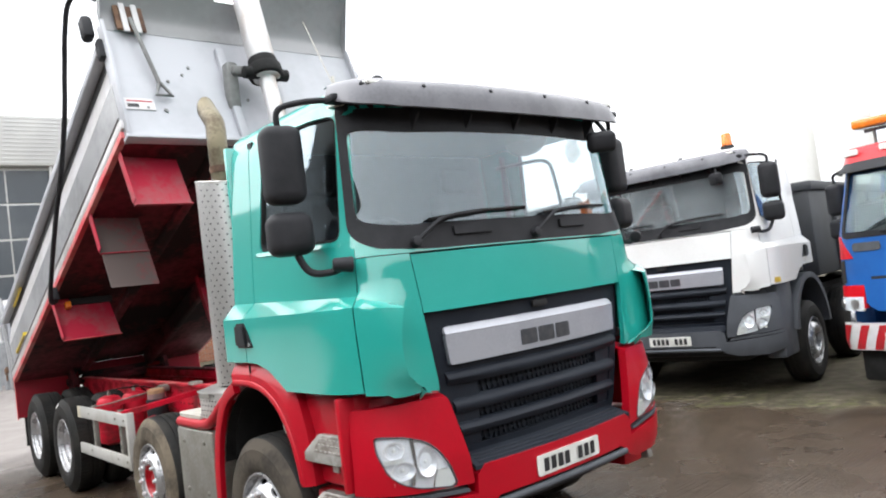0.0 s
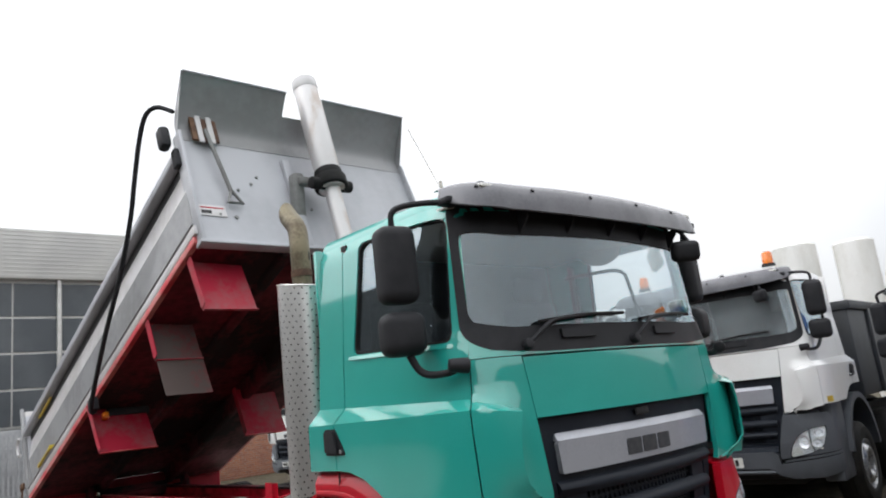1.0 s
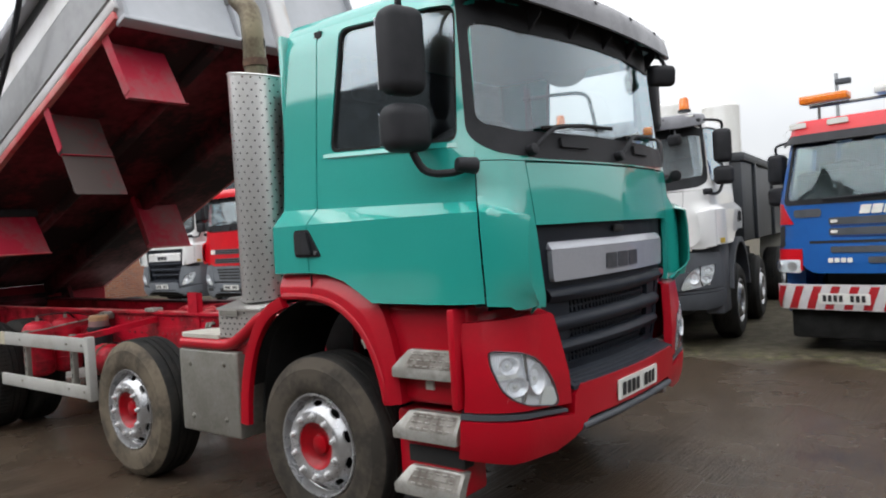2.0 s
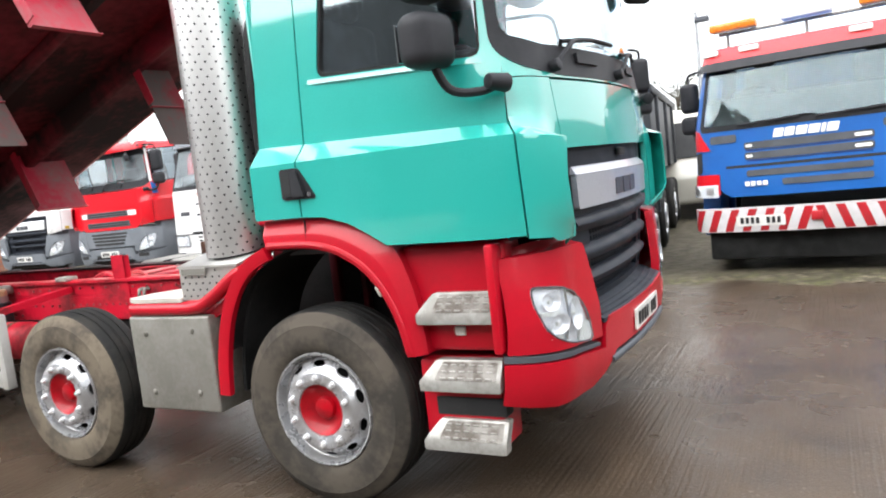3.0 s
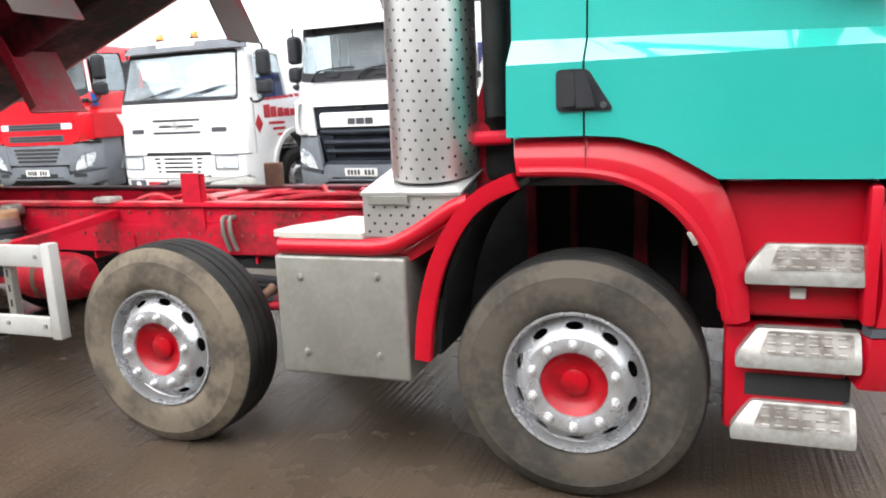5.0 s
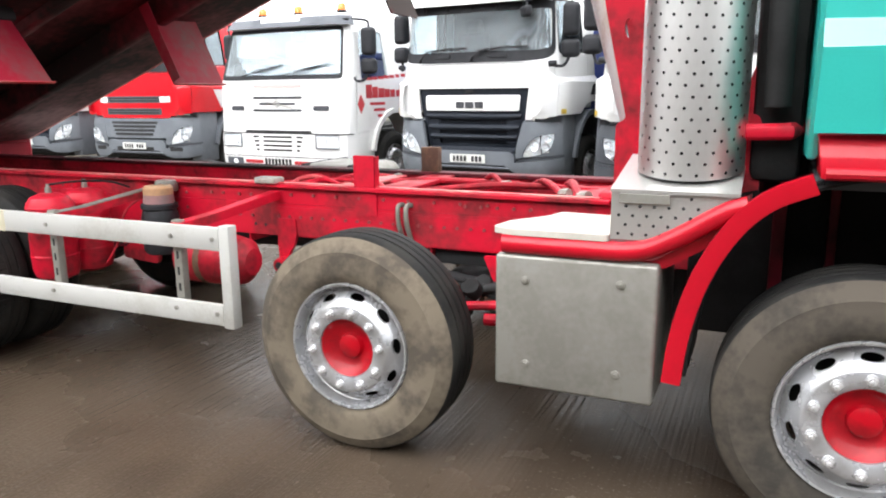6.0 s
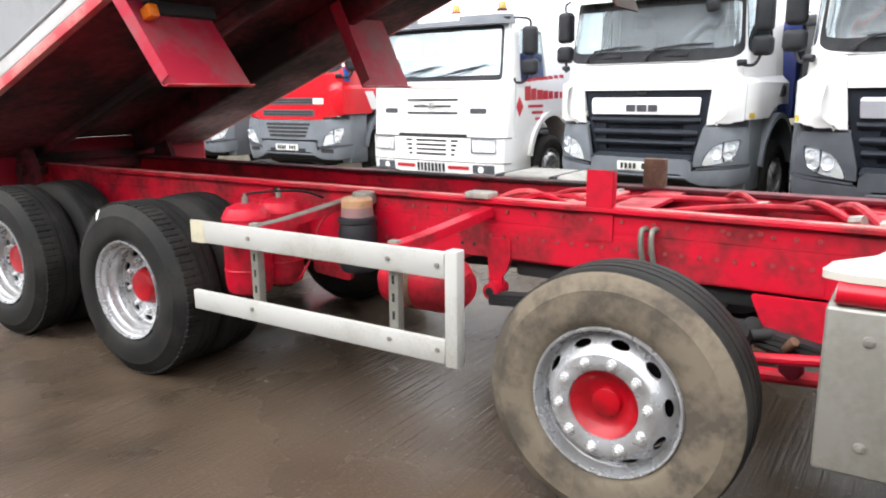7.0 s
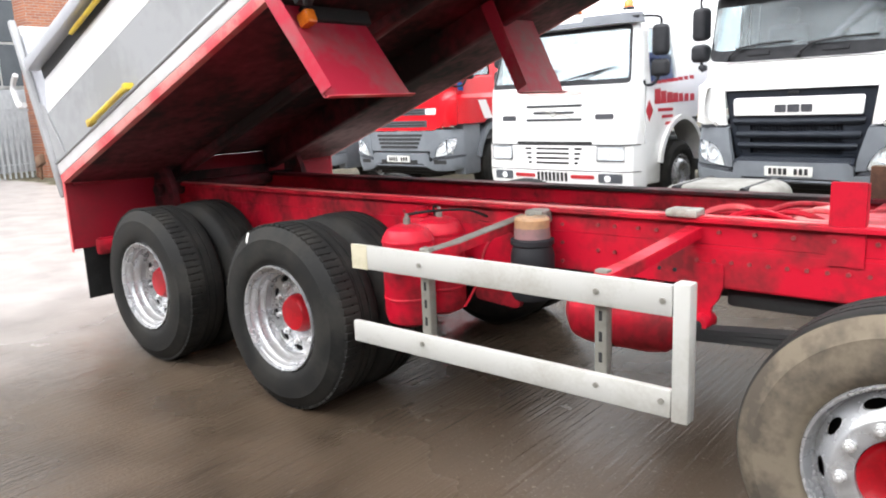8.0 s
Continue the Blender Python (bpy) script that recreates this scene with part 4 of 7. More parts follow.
def grille(root, shell, panel):
    """Dark nose with a bevelled badge panel above recessed mesh rows between ledges."""
    face = shell.front()

    def fr(a, b, off):
        return face(a, b, off - interp([(0.86, 0.115), (1.20, 0.062), (1.62, 0.045)], b))

    bez = part("grille_frame", sheet(rpoly([(-0.845, 1.635), (-0.69, 0.845), (0.69, 0.845), (0.845, 1.635)], 0.02), [rpoly([(-0.695, 1.265), (-0.630, 0.90), (0.630, 0.90), (0.695, 1.265)], 0.02)], fr, 0.06, 0.09, lift=0.002), GRILLE, root, "dark slatted radiator grille")
    part("grille_back", sheet(rect(-0.72, 0.72, 0.87, 1.31), (), fr, 0.01, 0.12, lift=-0.05), GRILLE, bez)
    sil = part("badge_panel", sheet(rpoly([(-0.708, 1.497), (-0.695, 1.338), (0.695, 1.338), (0.708, 1.497)], 0.018), (), fr, 0.03, 0.07, lift=0.036), panel, bez, "silver painted badge panel")
    part("badge_bevel", sheet(rpoly([(-0.708, 1.499), (0.708, 1.499), (0.700, 1.537), (-0.700, 1.537)], [0, 0, 0.02, 0.02]), (), lambda a, b, off: fr(a, b, off + 0.036 - 0.030 * (b - 1.499) / 0.038), 0.03, 0.07), panel, sil)
    bars_badge("badge_block", sil, lambda a, b, off: fr(a, 1.41 + b, 0.030 + off), BADGE, (0.125, 0.13, 0.12), 0.085, 0.016, 0.010)
    part("grille_catch", box(1.225, 1.245, -0.07, 0.05, 1.565, 1.605, 0.01), DARK, bez)
    # rounded ledges above recessed rows of slanting mesh bars
    for k, (z0, z1, hw) in enumerate(((1.225, 1.315, 0.722), (1.085, 1.165, 0.69), (0.965, 1.035, 0.665))):
        h = (z1 - z0) / 2
        part("grille_ledge", sheet(rpoly([(-hw, z1), (-hw + 0.012, z0), (hw - 0.012, z0), (hw, z1)], 0.012), (), lambda a, b, off, c=(z0 + z1) / 2, h=h: fr(a, b, off + 0.030 * (1 - ((b - c) / h) ** 2) - 0.012 * (b - c) / h), 0.03, 0.016, lift=0.0), GRILLE, bez)
    for k, (z0, z1) in enumerate(((1.165, 1.225), (1.035, 1.085), (0.905, 0.965))):
        n, hw = 26, 0.50 - 0.015 * k
        part("mesh_strip", sheet(rect(-hw - 0.02, hw + 0.02, (z0 + z1) / 2 - 0.005, (z0 + z1) / 2 + 0.005), (), fr, 0.01, 0.2, lift=-0.030), GRILLE, bez)
        for i in range(n):
            a, w = -hw + i * 2 * hw / n, 2 * hw / n
            part("mesh_bar", sheet([(a, z0), (a + w * 0.42, z0), (a + w * 0.06, z1), (a - w * 0.36, z1)], (), fr, 0.012, 0, lift=-0.028), GRILLE, bez)
        for y in (-0.60, 0.60):
            part("corner_block", sheet(rpoly(rect(y - 0.085, y + 0.085, z0 - 0.01, z1 + 0.01), 0.012), (), fr, 0.03, 0.06, lift=-0.006), GRILLE, bez)


# ---- ground ----
def ground_mat():
    m = bpy.data.materials.new("wet_brushed_concrete")
    m.use_nodes = True
    nt = m.node_tree
    b = nt.nodes["Principled BSDF"]
    N, L = nt.nodes.new, nt.links.new
    tc = N("ShaderNodeTexCoord")

    def noise_at(scale, detail=6, stretch=None):
        n = N("ShaderNodeTexNoise")
        n.inputs["Scale"].default_value, n.inputs["Detail"].default_value = scale, detail
        src = tc.outputs["Object"]
        if stretch:
            mp = N("ShaderNodeMapping")
            mp.inputs["Scale"].default_value = stretch
            L(src, mp.inputs["Vector"])
            src = mp.outputs["Vector"]
        L(src, n.inputs["Vector"])
        return n.outputs["Fac"]

    def ramp(src, lo, hi, a=0.0, c=1.0):
        r = N("ShaderNodeMapRange")
        for key, v in (("From Min", lo), ("From Max", hi), ("To Min", a), ("To Max", c)):
            r.inputs[key].default_value = v
        L(src, r.inputs["Value"])
        return r.outputs["Result"]

    def blend(fac, a, c):
        x = N("ShaderNodeMix")
        x.data_type = "RGBA"
        for i, v in ((6, a), (7, c)):
            if isinstance(v, tuple):
                x.inputs[i].default_value = (*v, 1)
            else:
                L(v, x.inputs[i])
        L(fac, x.inputs["Factor"])
        return x.outputs[2]

    def math_node(op, a, c):
        x = N("ShaderNodeMath")
        x.operation = op
        for i, v in ((0, a), (1, c)):
            if isinstance(v, (int, float)):
                x.inputs[i].default_value = v
            else:
                L(v, x.inputs[i])
        return x.outputs[0]

    big, mid, fine = noise_at(0.35), noise_at(2.2), noise_at(70, 3)
    streak = noise_at(1.0, 2, (48, 1.1, 1))
    concrete = blend(ramp(mid, 0.35, 0.7), (0.058, 0.040, 0.026), (0.030, 0.021, 0.014))
    concrete = blend(ramp(big, 0.40, 0.62), concrete, (0.070, 0.053, 0.039))
    concrete = blend(ramp(fine, 0.60, 0.74, 0, 0.28), concrete, (0.20, 0.17, 0.14))
    concrete = blend(ramp(noise_at(34, 4), 0.67, 0.71, 0, 0.4), concrete, (0.21, 0.18, 0.15))
    sep = N("ShaderNodeSeparateXYZ")
    L(tc.outputs["Object"], sep.inputs[0])
    edge = math_node("ADD", sep.outputs["Y"], math_node("MULTIPLY", noise_at(1.3), 1.6))
    # paler towards the gate: grazing sky sheen put into the concrete colour
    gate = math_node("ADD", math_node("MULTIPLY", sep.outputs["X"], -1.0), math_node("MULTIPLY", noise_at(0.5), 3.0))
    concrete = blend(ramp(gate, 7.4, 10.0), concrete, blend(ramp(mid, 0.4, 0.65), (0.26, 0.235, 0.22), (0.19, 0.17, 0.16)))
    dirt_fac = ramp(edge, 6.25, 6.55)
    dirt = blend(ramp(noise_at(5), 0.4, 0.6), (0.042, 0.034, 0.023), (0.075, 0.062, 0.044))
    dirt = blend(ramp(noise_at(28), 0.58, 0.66), dirt, (0.06, 0.075, 0.03))
    tuft = math_node("MULTIPLY", ramp(edge, 6.2, 6.5), ramp(edge, 6.75, 7.3, 1.0, 0.0))
    dirt = blend(math_node("MULTIPLY", tuft, ramp(noise_at(9, 5), 0.47, 0.62)), dirt, blend(ramp(noise_at(3), 0.45, 0.6), (0.085, 0.085, 0.036), (0.17, 0.145, 0.10)))
    L(blend(dirt_fac, concrete, dirt), b.inputs["Base Color"])
    wet = ramp(math_node("ADD", big, math_node("MULTIPLY", mid, 0.4)), 0.56, 0.82)
    rough = ramp(wet, 0, 1, 0.44, 0.11)
    b.inputs["Specular IOR Level"].default_value = 0.17
    rough_floor = math_node("MAXIMUM", math_node("MULTIPLY", dirt_fac, 0.8), math_node("MULTIPLY", ramp(gate, 7.4, 10.0), 0.42))
    L(math_node("MAXIMUM", rough, rough_floor), b.inputs["Roughness"])
    height = math_node("ADD", math_node("MULTIPLY", streak, ramp(noise_at(0.55, 3), 0.40, 0.60, 0.95, 2.3)), math_node("MULTIPLY", fine, 0.5))
    height = math_node("ADD", height, math_node("MULTIPLY", noise_at(14), math_node("MULTIPLY", dirt_fac, 5.0)))
    bp = N("ShaderNodeBump")
    bp.inputs["Distance"].default_value = 0.007
    L(height, bp.inputs["Height"])
    L(ramp(wet, 0, 1, 0.70, 0.36), bp.inputs["Strength"])
    L(bp.outputs["Normal"], b.inputs["Normal"])
    return m


bm = bmesh.new()
edges = [-600, -120, -40, -16, -8, 0, 8, 16, 40, 120, 600]
grid = [[bm.verts.new((x, y, 0.025)) for y in edges] for x in edges]
for i in range(len(edges) - 1):
    for j in range(len(edges) - 1):
        bm.faces.new((grid[i][j], grid[i + 1][j], grid[i + 1][j + 1], grid[i][j + 1]))
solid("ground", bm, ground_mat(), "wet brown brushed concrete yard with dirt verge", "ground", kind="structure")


# ---- chassis shared by the lorries ----
def chassis(root, paint, x0, x1, sub=True):
    for y in (-0.45, 0.45):
        s = 1 if y < 0 else -1
        low = 0.79 if sub else 0.70
        beam = join(box(x0, x1, *sorted((y, y + s * 0.008)), low, 0.975, 0.002, 1),
                    box(x0, x1, *sorted((y + s * 0.004, y + s * 0.09)), low + 0.002, low + 0.014, 0.002, 1),
                    box(x0, x1, *sorted((y + s * 0.004, y + s * 0.09)), 0.961, 0.973, 0.002, 1))
        part("frame_rail", beam, paint, root)
        if sub:
            part("subframe_rail", box(x0, x1 - 1.9, *sorted((y - s * 0.0015, y + s * 0.07)), 0.9765, 1.066, 0.0005, 1), paint, root)
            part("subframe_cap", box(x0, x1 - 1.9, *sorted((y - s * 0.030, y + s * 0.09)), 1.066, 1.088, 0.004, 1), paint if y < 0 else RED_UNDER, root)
    for x in np.linspace(x0 + 0.4, x1 - 0.5, 7):
        part("cross_member", join(box(x - 0.06, x + 0.06, -0.44, 0.44, 0.86, 0.872, 0.002, 1), box(x - 0.006, x + 0.006, -0.44, 0.44, 0.74, 0.96, 0.002, 1)), paint, root)


def axle(root, x, half=1.0):
    part("axle", rod((x, -half, 0.51), (x, half, 0.51), 0.075, 14), DARK, root)


# ---- the tipper lorry with its body raised ----
tipper = thing("tipper_truck", "turquoise and red eight-wheel tipper truck with its grey body raised", "truck", pose(0, 1.25, 0))
row_cab(tipper, GREEN, RED, screen=GLASS)
chassis(tipper, RED_CHASSIS, -6.95, 0.9)
for x, kit in ((0.0, WHEEL_FRONT), (-1.94, WHEEL_STEER)):
    for sign in (-1, 1):
        add_wheel(tipper, kit, x, sign * 1.245, sign, 11 if x else 0, "dusty tyre on a silver steel wheel with red hub")
    axle(tipper, x)
for x in (-4.78, -6.15):
    for sign in (-1, 1):
        add_wheel(tipper, WHEEL_DRIVE, x, sign * 1.225, sign, 7, "dark twin drive tyre with deep silver rim")
        inner = part("inner_tyre", WHEEL_DRIVE["tyre"], None, tipper)
        inner.matrix_basis = pose(x, sign * 0.885, 0.525, 0, 0, 0 if sign < 0 else 180) @ Matrix.Scale(0.98, 4)
    axle(tipper, x)

def arch_panel(upper, lower, sign, n=40):
    """A mudguard pressing: its upper half leans back from a ridge, its lower half stands upright."""
    def spaced(path):
        run = [0.0]
        for p, q in zip(path, path[1:]):
            run.append(run[-1] + (q - p).length)
        out = []
        for d in np.linspace(0, run[-1], n):
            k = max(i for i in range(len(run)) if run[i] <= d + 1e-9)
            k = min(k, len(path) - 2)
            out.append(path[k].lerp(path[k + 1], (d - run[k]) / max(1e-9, run[k + 1] - run[k])))
        return out

    bm, rows = bmesh.new(), []
    for p, q in zip(spaced(upper), spaced(lower)):
        ring = []
        for t, y in ((0.0, 1.0), (0.0, 1.222), (0.04, 1.2265), (0.46, 1.2585), (0.52, 1.262), (1.0, 1.262), (1.0, 1.0)):
            c = p.lerp(q, t)
            ring.append(bm.verts.new((c.x, sign * y, c.y)))
        rows.append(ring)
    for a, b in zip(rows, rows[1:]):
        for k in range(7):
            bm.faces.new((a[k], b[k], b[(k + 1) % 7], a[(k + 1) % 7]))
    bm.faces.new(rows[0])
    bm.faces.new(rows[-1][::-1])
    return bm


part("tyre_scuff", tube([(-4.986, -1.228, 0.9135), (-5.0, -1.214, 0.94), (-5.012, -1.190, 0.962)], 0.006, 6), PLATE, tipper, "white scuff on the drive tyre")


# front arches, steps
for sign in (-1, 1):
    top_edge = smooth_path([(-0.215, 1.437, 0), (0.05, 1.437, 0), (0.17, 1.428, 0), (0.30, 1.39, 0), (0.40, 1.338, 0), (0.49, 1.28, 0), (0.54, 1.18, 0), (0.578, 1.05, 0), (0.60, 0.92, 0), (0.61, 0.79, 0)], 4)
    low_edge = smooth_path([(0.525, 0.785, 0), (0.50, 0.90, 0), (0.455, 1.02, 0), (0.39, 1.125, 0), (0.30, 1.21, 0), (0.17, 1.275, 0), (0.02, 1.302, 0), (-0.20, 1.305, 0)], 4)
    part("arch_lip", tube([Vector((p.x + 0.012, sign * 1.250, p.y + 0.016)) for p in low_edge], 0.022, 10), RED, tipper)
    part("front_wheel_arch", arch_panel(top_edge, low_edge[::-1], sign), RED, tipper, "glossy red wheel arch with a pressed ridge")
    path = smooth_path([(-0.612, 0, 0.56), (-0.590, 0, 0.75), (-0.535, 0, 0.95), (-0.445, 0, 1.12), (-0.34, 0, 1.225), (-0.21, 0, 1.285)], 5)
    sec = [(-0.35, -0.10), (-0.35, 0.06), (-0.28, 0.10), (0.28, 0.10), (0.35, 0.06), (0.35, -0.10)]
    part("rear_wheel_arch", tube([p + Vector((0, sign * 1.238, 0)) for p in path], [0.06] * len(path), flat=[(a, b * 5.5) for a, b in sec]), RED, tipper, "glossy red mudguard hoop")
    part("hoop_liner", tube([p + Vector((0.03, sign * 0.94, -0.01)) for p in path], [0.2] * len(path), flat=[(-1, -0.05), (-1, 0.05), (1, 0.05), (1, -0.05)]), RUBBER, tipper)
    # recessed side behind the steps
    ya, yb = sorted((sign * 1.175, sign * 0.98))
    panel = part("step_panel", box(0.50, 1.0, ya, yb, 0.79, 1.275, 0.03, 3), RED, tipper, "red recessed side panel with steps")
    y0, y1 = sorted((sign * 1.262, sign * 1.10))
    part("panel_lip", box(0.945, 0.985, y0, y1, 0.80, 1.265, 0.012), RED, panel)
    low = part("step_box", box(0.53, 0.925, ya, yb, 0.36, 0.755, 0.02), RED, tipper, "red lower step box")
    part("step_recess", box(0.60, 0.94, *sorted((sign * 1.182, sign * 1.10)), 0.50, 0.585, 0.008), DARK, low)
    for owner, zt, xa, xb in ((panel, 1.045, 0.585, 0.965), (low, 0.745, 0.565, 0.955), (low, 0.475, 0.555, 0.955)):
        pts = [(xa, 0), (xa + 0.07, 0.085), (xb, 0.085), (xb, -0.045), (xa + 0.0, -0.045)]
        o = (0, sign * 1.19, zt - 0.07)
        tread = part("step_tread", sheet(rpoly(pts, 0.012), (), (lambda a, b, off, o=o, sign=sign: Vector((a, o[1] + sign * ((0.065 if b < 0.005 else 0.065 - 0.055 * b / 0.085) + off), o[2] + b))), 0.05, 0.03), STEP_ALU, owner, "worn pressed aluminium step")
        well = rpoly([(xa + 0.075, 0.006), (xa + 0.105, 0.078), (xb - 0.02, 0.078), (xb - 0.02, 0.006)], 0.01)
        part("tread_well", sheet(well, (), (lambda a, b, off, o=o, sign=sign: Vector((a, o[1] + sign * (0.0665 - 0.055 * b / 0.085 + off), o[2] + b))), 0.003, 0.05), GRIME_ALU, tread, "grimy sunken tread")
        for i in range(6):
            for j in range(3):
                xx, bb = xa + 0.115 + i * 0.044, 0.014 + j * 0.025
                c = Vector((xx, o[1] + sign * (0.065 - 0.055 * bb / 0.085), o[2] + bb))
                part("tread_ridge", box(c.x - 0.014, c.x + 0.014, c.y - 0.004, c.y + 0.004, c.z - 0.005, c.z + 0.005, 0.002, 1), STEP_ALU, tread)
    part("side_marker", box(0.735, 0.785, *sorted((sign * 1.185, sign * 1.16)), 0.865, 0.905, 0.004), PLATE, panel, "white side marker lamp")
    part("arch_lamp", box(-0.010, 0.014, *sorted((sign * 1.267, sign * 1.23)), -0.026, 0.026, 0.006, 2, Matrix.Translation((0.415, 0, 1.085)) @ pose(0, 0, 0, 0, -30, 0)), ALU_LIGHT, tipper, "small white arch lamp")
    # black sheet stands in for the shade inside the wheel arch
    part("arch_shade_sheet", box(-0.64, 0.60, *sorted((sign * 0.56, sign * 0.54)), 0.55, 1.32, 0.01), RUBBER, tipper)
    for xg, wg in ((-0.32, 0.05), (-0.12, 0.035), (0.16, 0.06), (0.36, 0.03)):
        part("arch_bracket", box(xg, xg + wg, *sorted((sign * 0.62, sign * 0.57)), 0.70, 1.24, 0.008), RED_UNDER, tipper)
    part("arch_seam", box(0.0485, 0.0515, *sorted((sign * 1.2627, sign * 1.25)), 1.33, 1.434, 0.0005, 1), RED_UNDER, tipper)
    part("arch_liner", tube([Vector((0.585 * math.cos(a), sign * 0.93, 0.66 + 0.635 * math.sin(a))) for a in np.linspace(0.2, math.pi - 0.2, 44)], [0.27] * 44, flat=[(-1, 0), (1, 0), (1, 0.03), (-1, 0.03)]), RUBBER, tipper)
part("antenna", join(rod((0.86, -0.98, 2.88), (0.66, -1.0, 3.30), 0.003, 6), rod((0.87, -0.98, 2.86), (0.86, -0.98, 2.93), 0.009, 8)), ALU_LIGHT, tipper)
part("roof_beacon_stub", lathe([(0.0, 2.945), (0.025, 2.942), (0.045, 2.92), (0.048, 2.89), (0.055, 2.865)], 18, "z"), BLACK, tipper, "black domed beacon stub").location = (0.90, -0.72, 0)

# battery box and mudguard shelf behind the cab (right side), exhaust guard
bx = part("battery_box", box(-1.275, -0.672, -1.245, -0.75, 0.455, 0.978, 0.014, 3), ALU, tipper, "dull aluminium cover plate with four bolts")
for x, z in ((-1.155, 0.885), (-0.80, 0.90), (-1.15, 0.555), (-0.805, 0.56)):
    part("cover_bolt", join(rod((x, -1.243, z), (x, -1.252, z), 0.017, 14, bevel=0.003), rod((x, -1.25, z), (x, -1.258, z), 0.008, 6)), ALU, bx)
shelf = part("mudguard_shelf", join(tube(smooth_path([(-1.25, -1.22, 1.015), (-0.98, -1.22, 1.015), (-0.76, -1.22, 1.022), (-0.63, -1.22, 1.075), (-0.47, -1.22, 1.175), (-0.40, -1.22, 1.20)], 5), 0.036, 12),
             sheet([(-1.26, 0.985), (-0.70, 0.985), (-0.52, 1.10), (-0.40, 1.19), (-0.40, 1.16), (-0.50, 1.06), (-0.66, 0.96), (-1.26, 0.975)], (), plane_map((0, -1.19, 0), (1, 0, 0), (0, 0, 1)), 0.4)), RED, tipper, "red rolled-edge mudguard shelf")
part("deck_board", sheet(rpoly([(-1.30, -1.20), (-1.22, -1.235), (-0.855, -1.235), (-0.855, -0.80), (-1.14, -0.78), (-1.17, -0.90), (-1.28, -1.06)], 0.02), (), plane_map((0, 0, 1.075), (1, 0, 0), (0, 1, 0)), 0.024, 0.1), DECK, tipper, "worn off-white deck board")


def perforated(corner, across, up, nx, nz, hole, thick_to=None):
    """A plate with staggered round holes; corner(u, v) gives its surface, u and v from 0 to 1."""
    bm = bmesh.new()
    cache = {}

    def vert(u, v):
        key = (round(u, 5), round(v, 5))
        if key not in cache:
            cache[key] = bm.verts.new(corner(u, v))
        return cache[key]

    for j in range(nz):
        for i in range(nx):
            u0, u1, v0, v1 = i / nx, (i + 1) / nx, j / nz, (j + 1) / nz
            um, vm = (u0 + u1) / 2, (v0 + v1) / 2
            rim = [vert(*p) for p in ((u0, v0), (um, v0), (u1, v0), (u1, vm), (u1, v1), (um, v1), (u0, v1), (u0, vm))]
            if (i + j) % 2:
                bm.faces.new(rim)
                continue
            hu, hv = hole * across, hole * up
            ins = [bm.verts.new(corner(um + hu * math.cos(a), vm + hv * math.sin(a))) for a in [math.radians(d) for d in (225, 270, 315, 0, 45, 90, 135, 180)]]
            for k in range(8):
                bm.faces.new((rim[k], rim[(k + 1) % 8], ins[(k + 1) % 8], ins[k]))
    return bm


R_G, XG, YG = 0.185, -0.615, -0.985
def guard_at(u, v):
    a = 2 * math.pi * u
    z0 = 1.30 + 0.03 * math.sin(a)
    z1 = 2.635 - 0.03 * math.cos(a)
    return (XG + R_G * math.cos(a), YG + R_G * math.sin(a), z0 + (z1 - z0) * v)


guard = part("exhaust_guard", perforated(guard_at, 1 / (2 * math.pi * R_G), 1 / 1.37, 44, 36, 0.0060), STAINLESS, tipper, "perforated stainless exhaust guard")
part("silencer", rod((XG, YG, 1.25), (XG, YG, 2.60), R_G - 0.022, 28), DARK, guard)
part("guard_top_ring", tube([Vector(guard_at(u, 1.0)) for u in np.linspace(0, 1, 41)], 0.006, 6), STAINLESS, guard)
part("guard_base", join(sheet([(-0.85, 1.062), (-0.655, 1.062), (-0.43, 1.215), (-0.43, 1.2445), (-0.85, 1.2445)], (), plane_map((0, -1.2215, 0), (1, 0, 0), (0, 0, 1)), 0.012),
     sheet([(-0.852, -0.013), (-0.428, -0.013), (-0.428, 0.42), (-0.852, 0.42)], (), lambda a, b, off: Vector((a, -1.222 + b, 1.245 + 0.085 * (b / 0.42) + off)), 0.012), box(-0.85, -0.838, -1.22, -0.80, 1.062, 1.245, 0.002, 1)), SILVER_SHEET, tipper, "folded stainless bracket under the exhaust guard")
for i in range(6):
    for j in range(5):
        x, z = -0.82 + i * 0.048 + (j % 2) * 0.024, 1.085 + j * 0.033
        if x < -0.675 + (z - 1.06) * 1.2 and not (z > 1.19 and x < -0.60):
            part("vent_hole", rod((x, -1.2335, z), (x, -1.2365, z), 0.0058, 10), DARK, guard)
part("guard_label", box(-0.82, -0.65, -1.2375, -1.234, 1.195, 1.228, 0.001, 1), ALU, guard)
spout = tube(smooth_path([(XG - 0.02, YG, 2.55), (XG - 0.025, YG, 2.75), (XG - 0.03, YG, 2.92), (XG - 0.08, YG + 0.02, 3.06), (XG - 0.19, YG + 0.03, 3.17), (XG - 0.27, YG + 0.03, 3.26)], 6), 0.068, 20, caps=False)
bmesh.ops.bisect_plane(spout, geom=spout.verts[:] + spout.edges[:] + spout.faces[:], plane_co=(XG - 0.215, YG, 3.22), plane_no=(-1, 0, 0.12), clear_outer=True)
stack = part("exhaust_pipe", spout, PIPE, tipper, "heat-stained curved exhaust stack")
part("exhaust_mouth", rod((XG - 0.10, YG + 0.022, 3.085), (XG - 0.165, YG + 0.028, 3.145), 0.0655, 18), DARK, stack)
part("exhaust_clamp", rod((XG - 0.022, YG, 2.70), (XG - 0.024, YG, 2.745), 0.074, 20), RUST, stack)
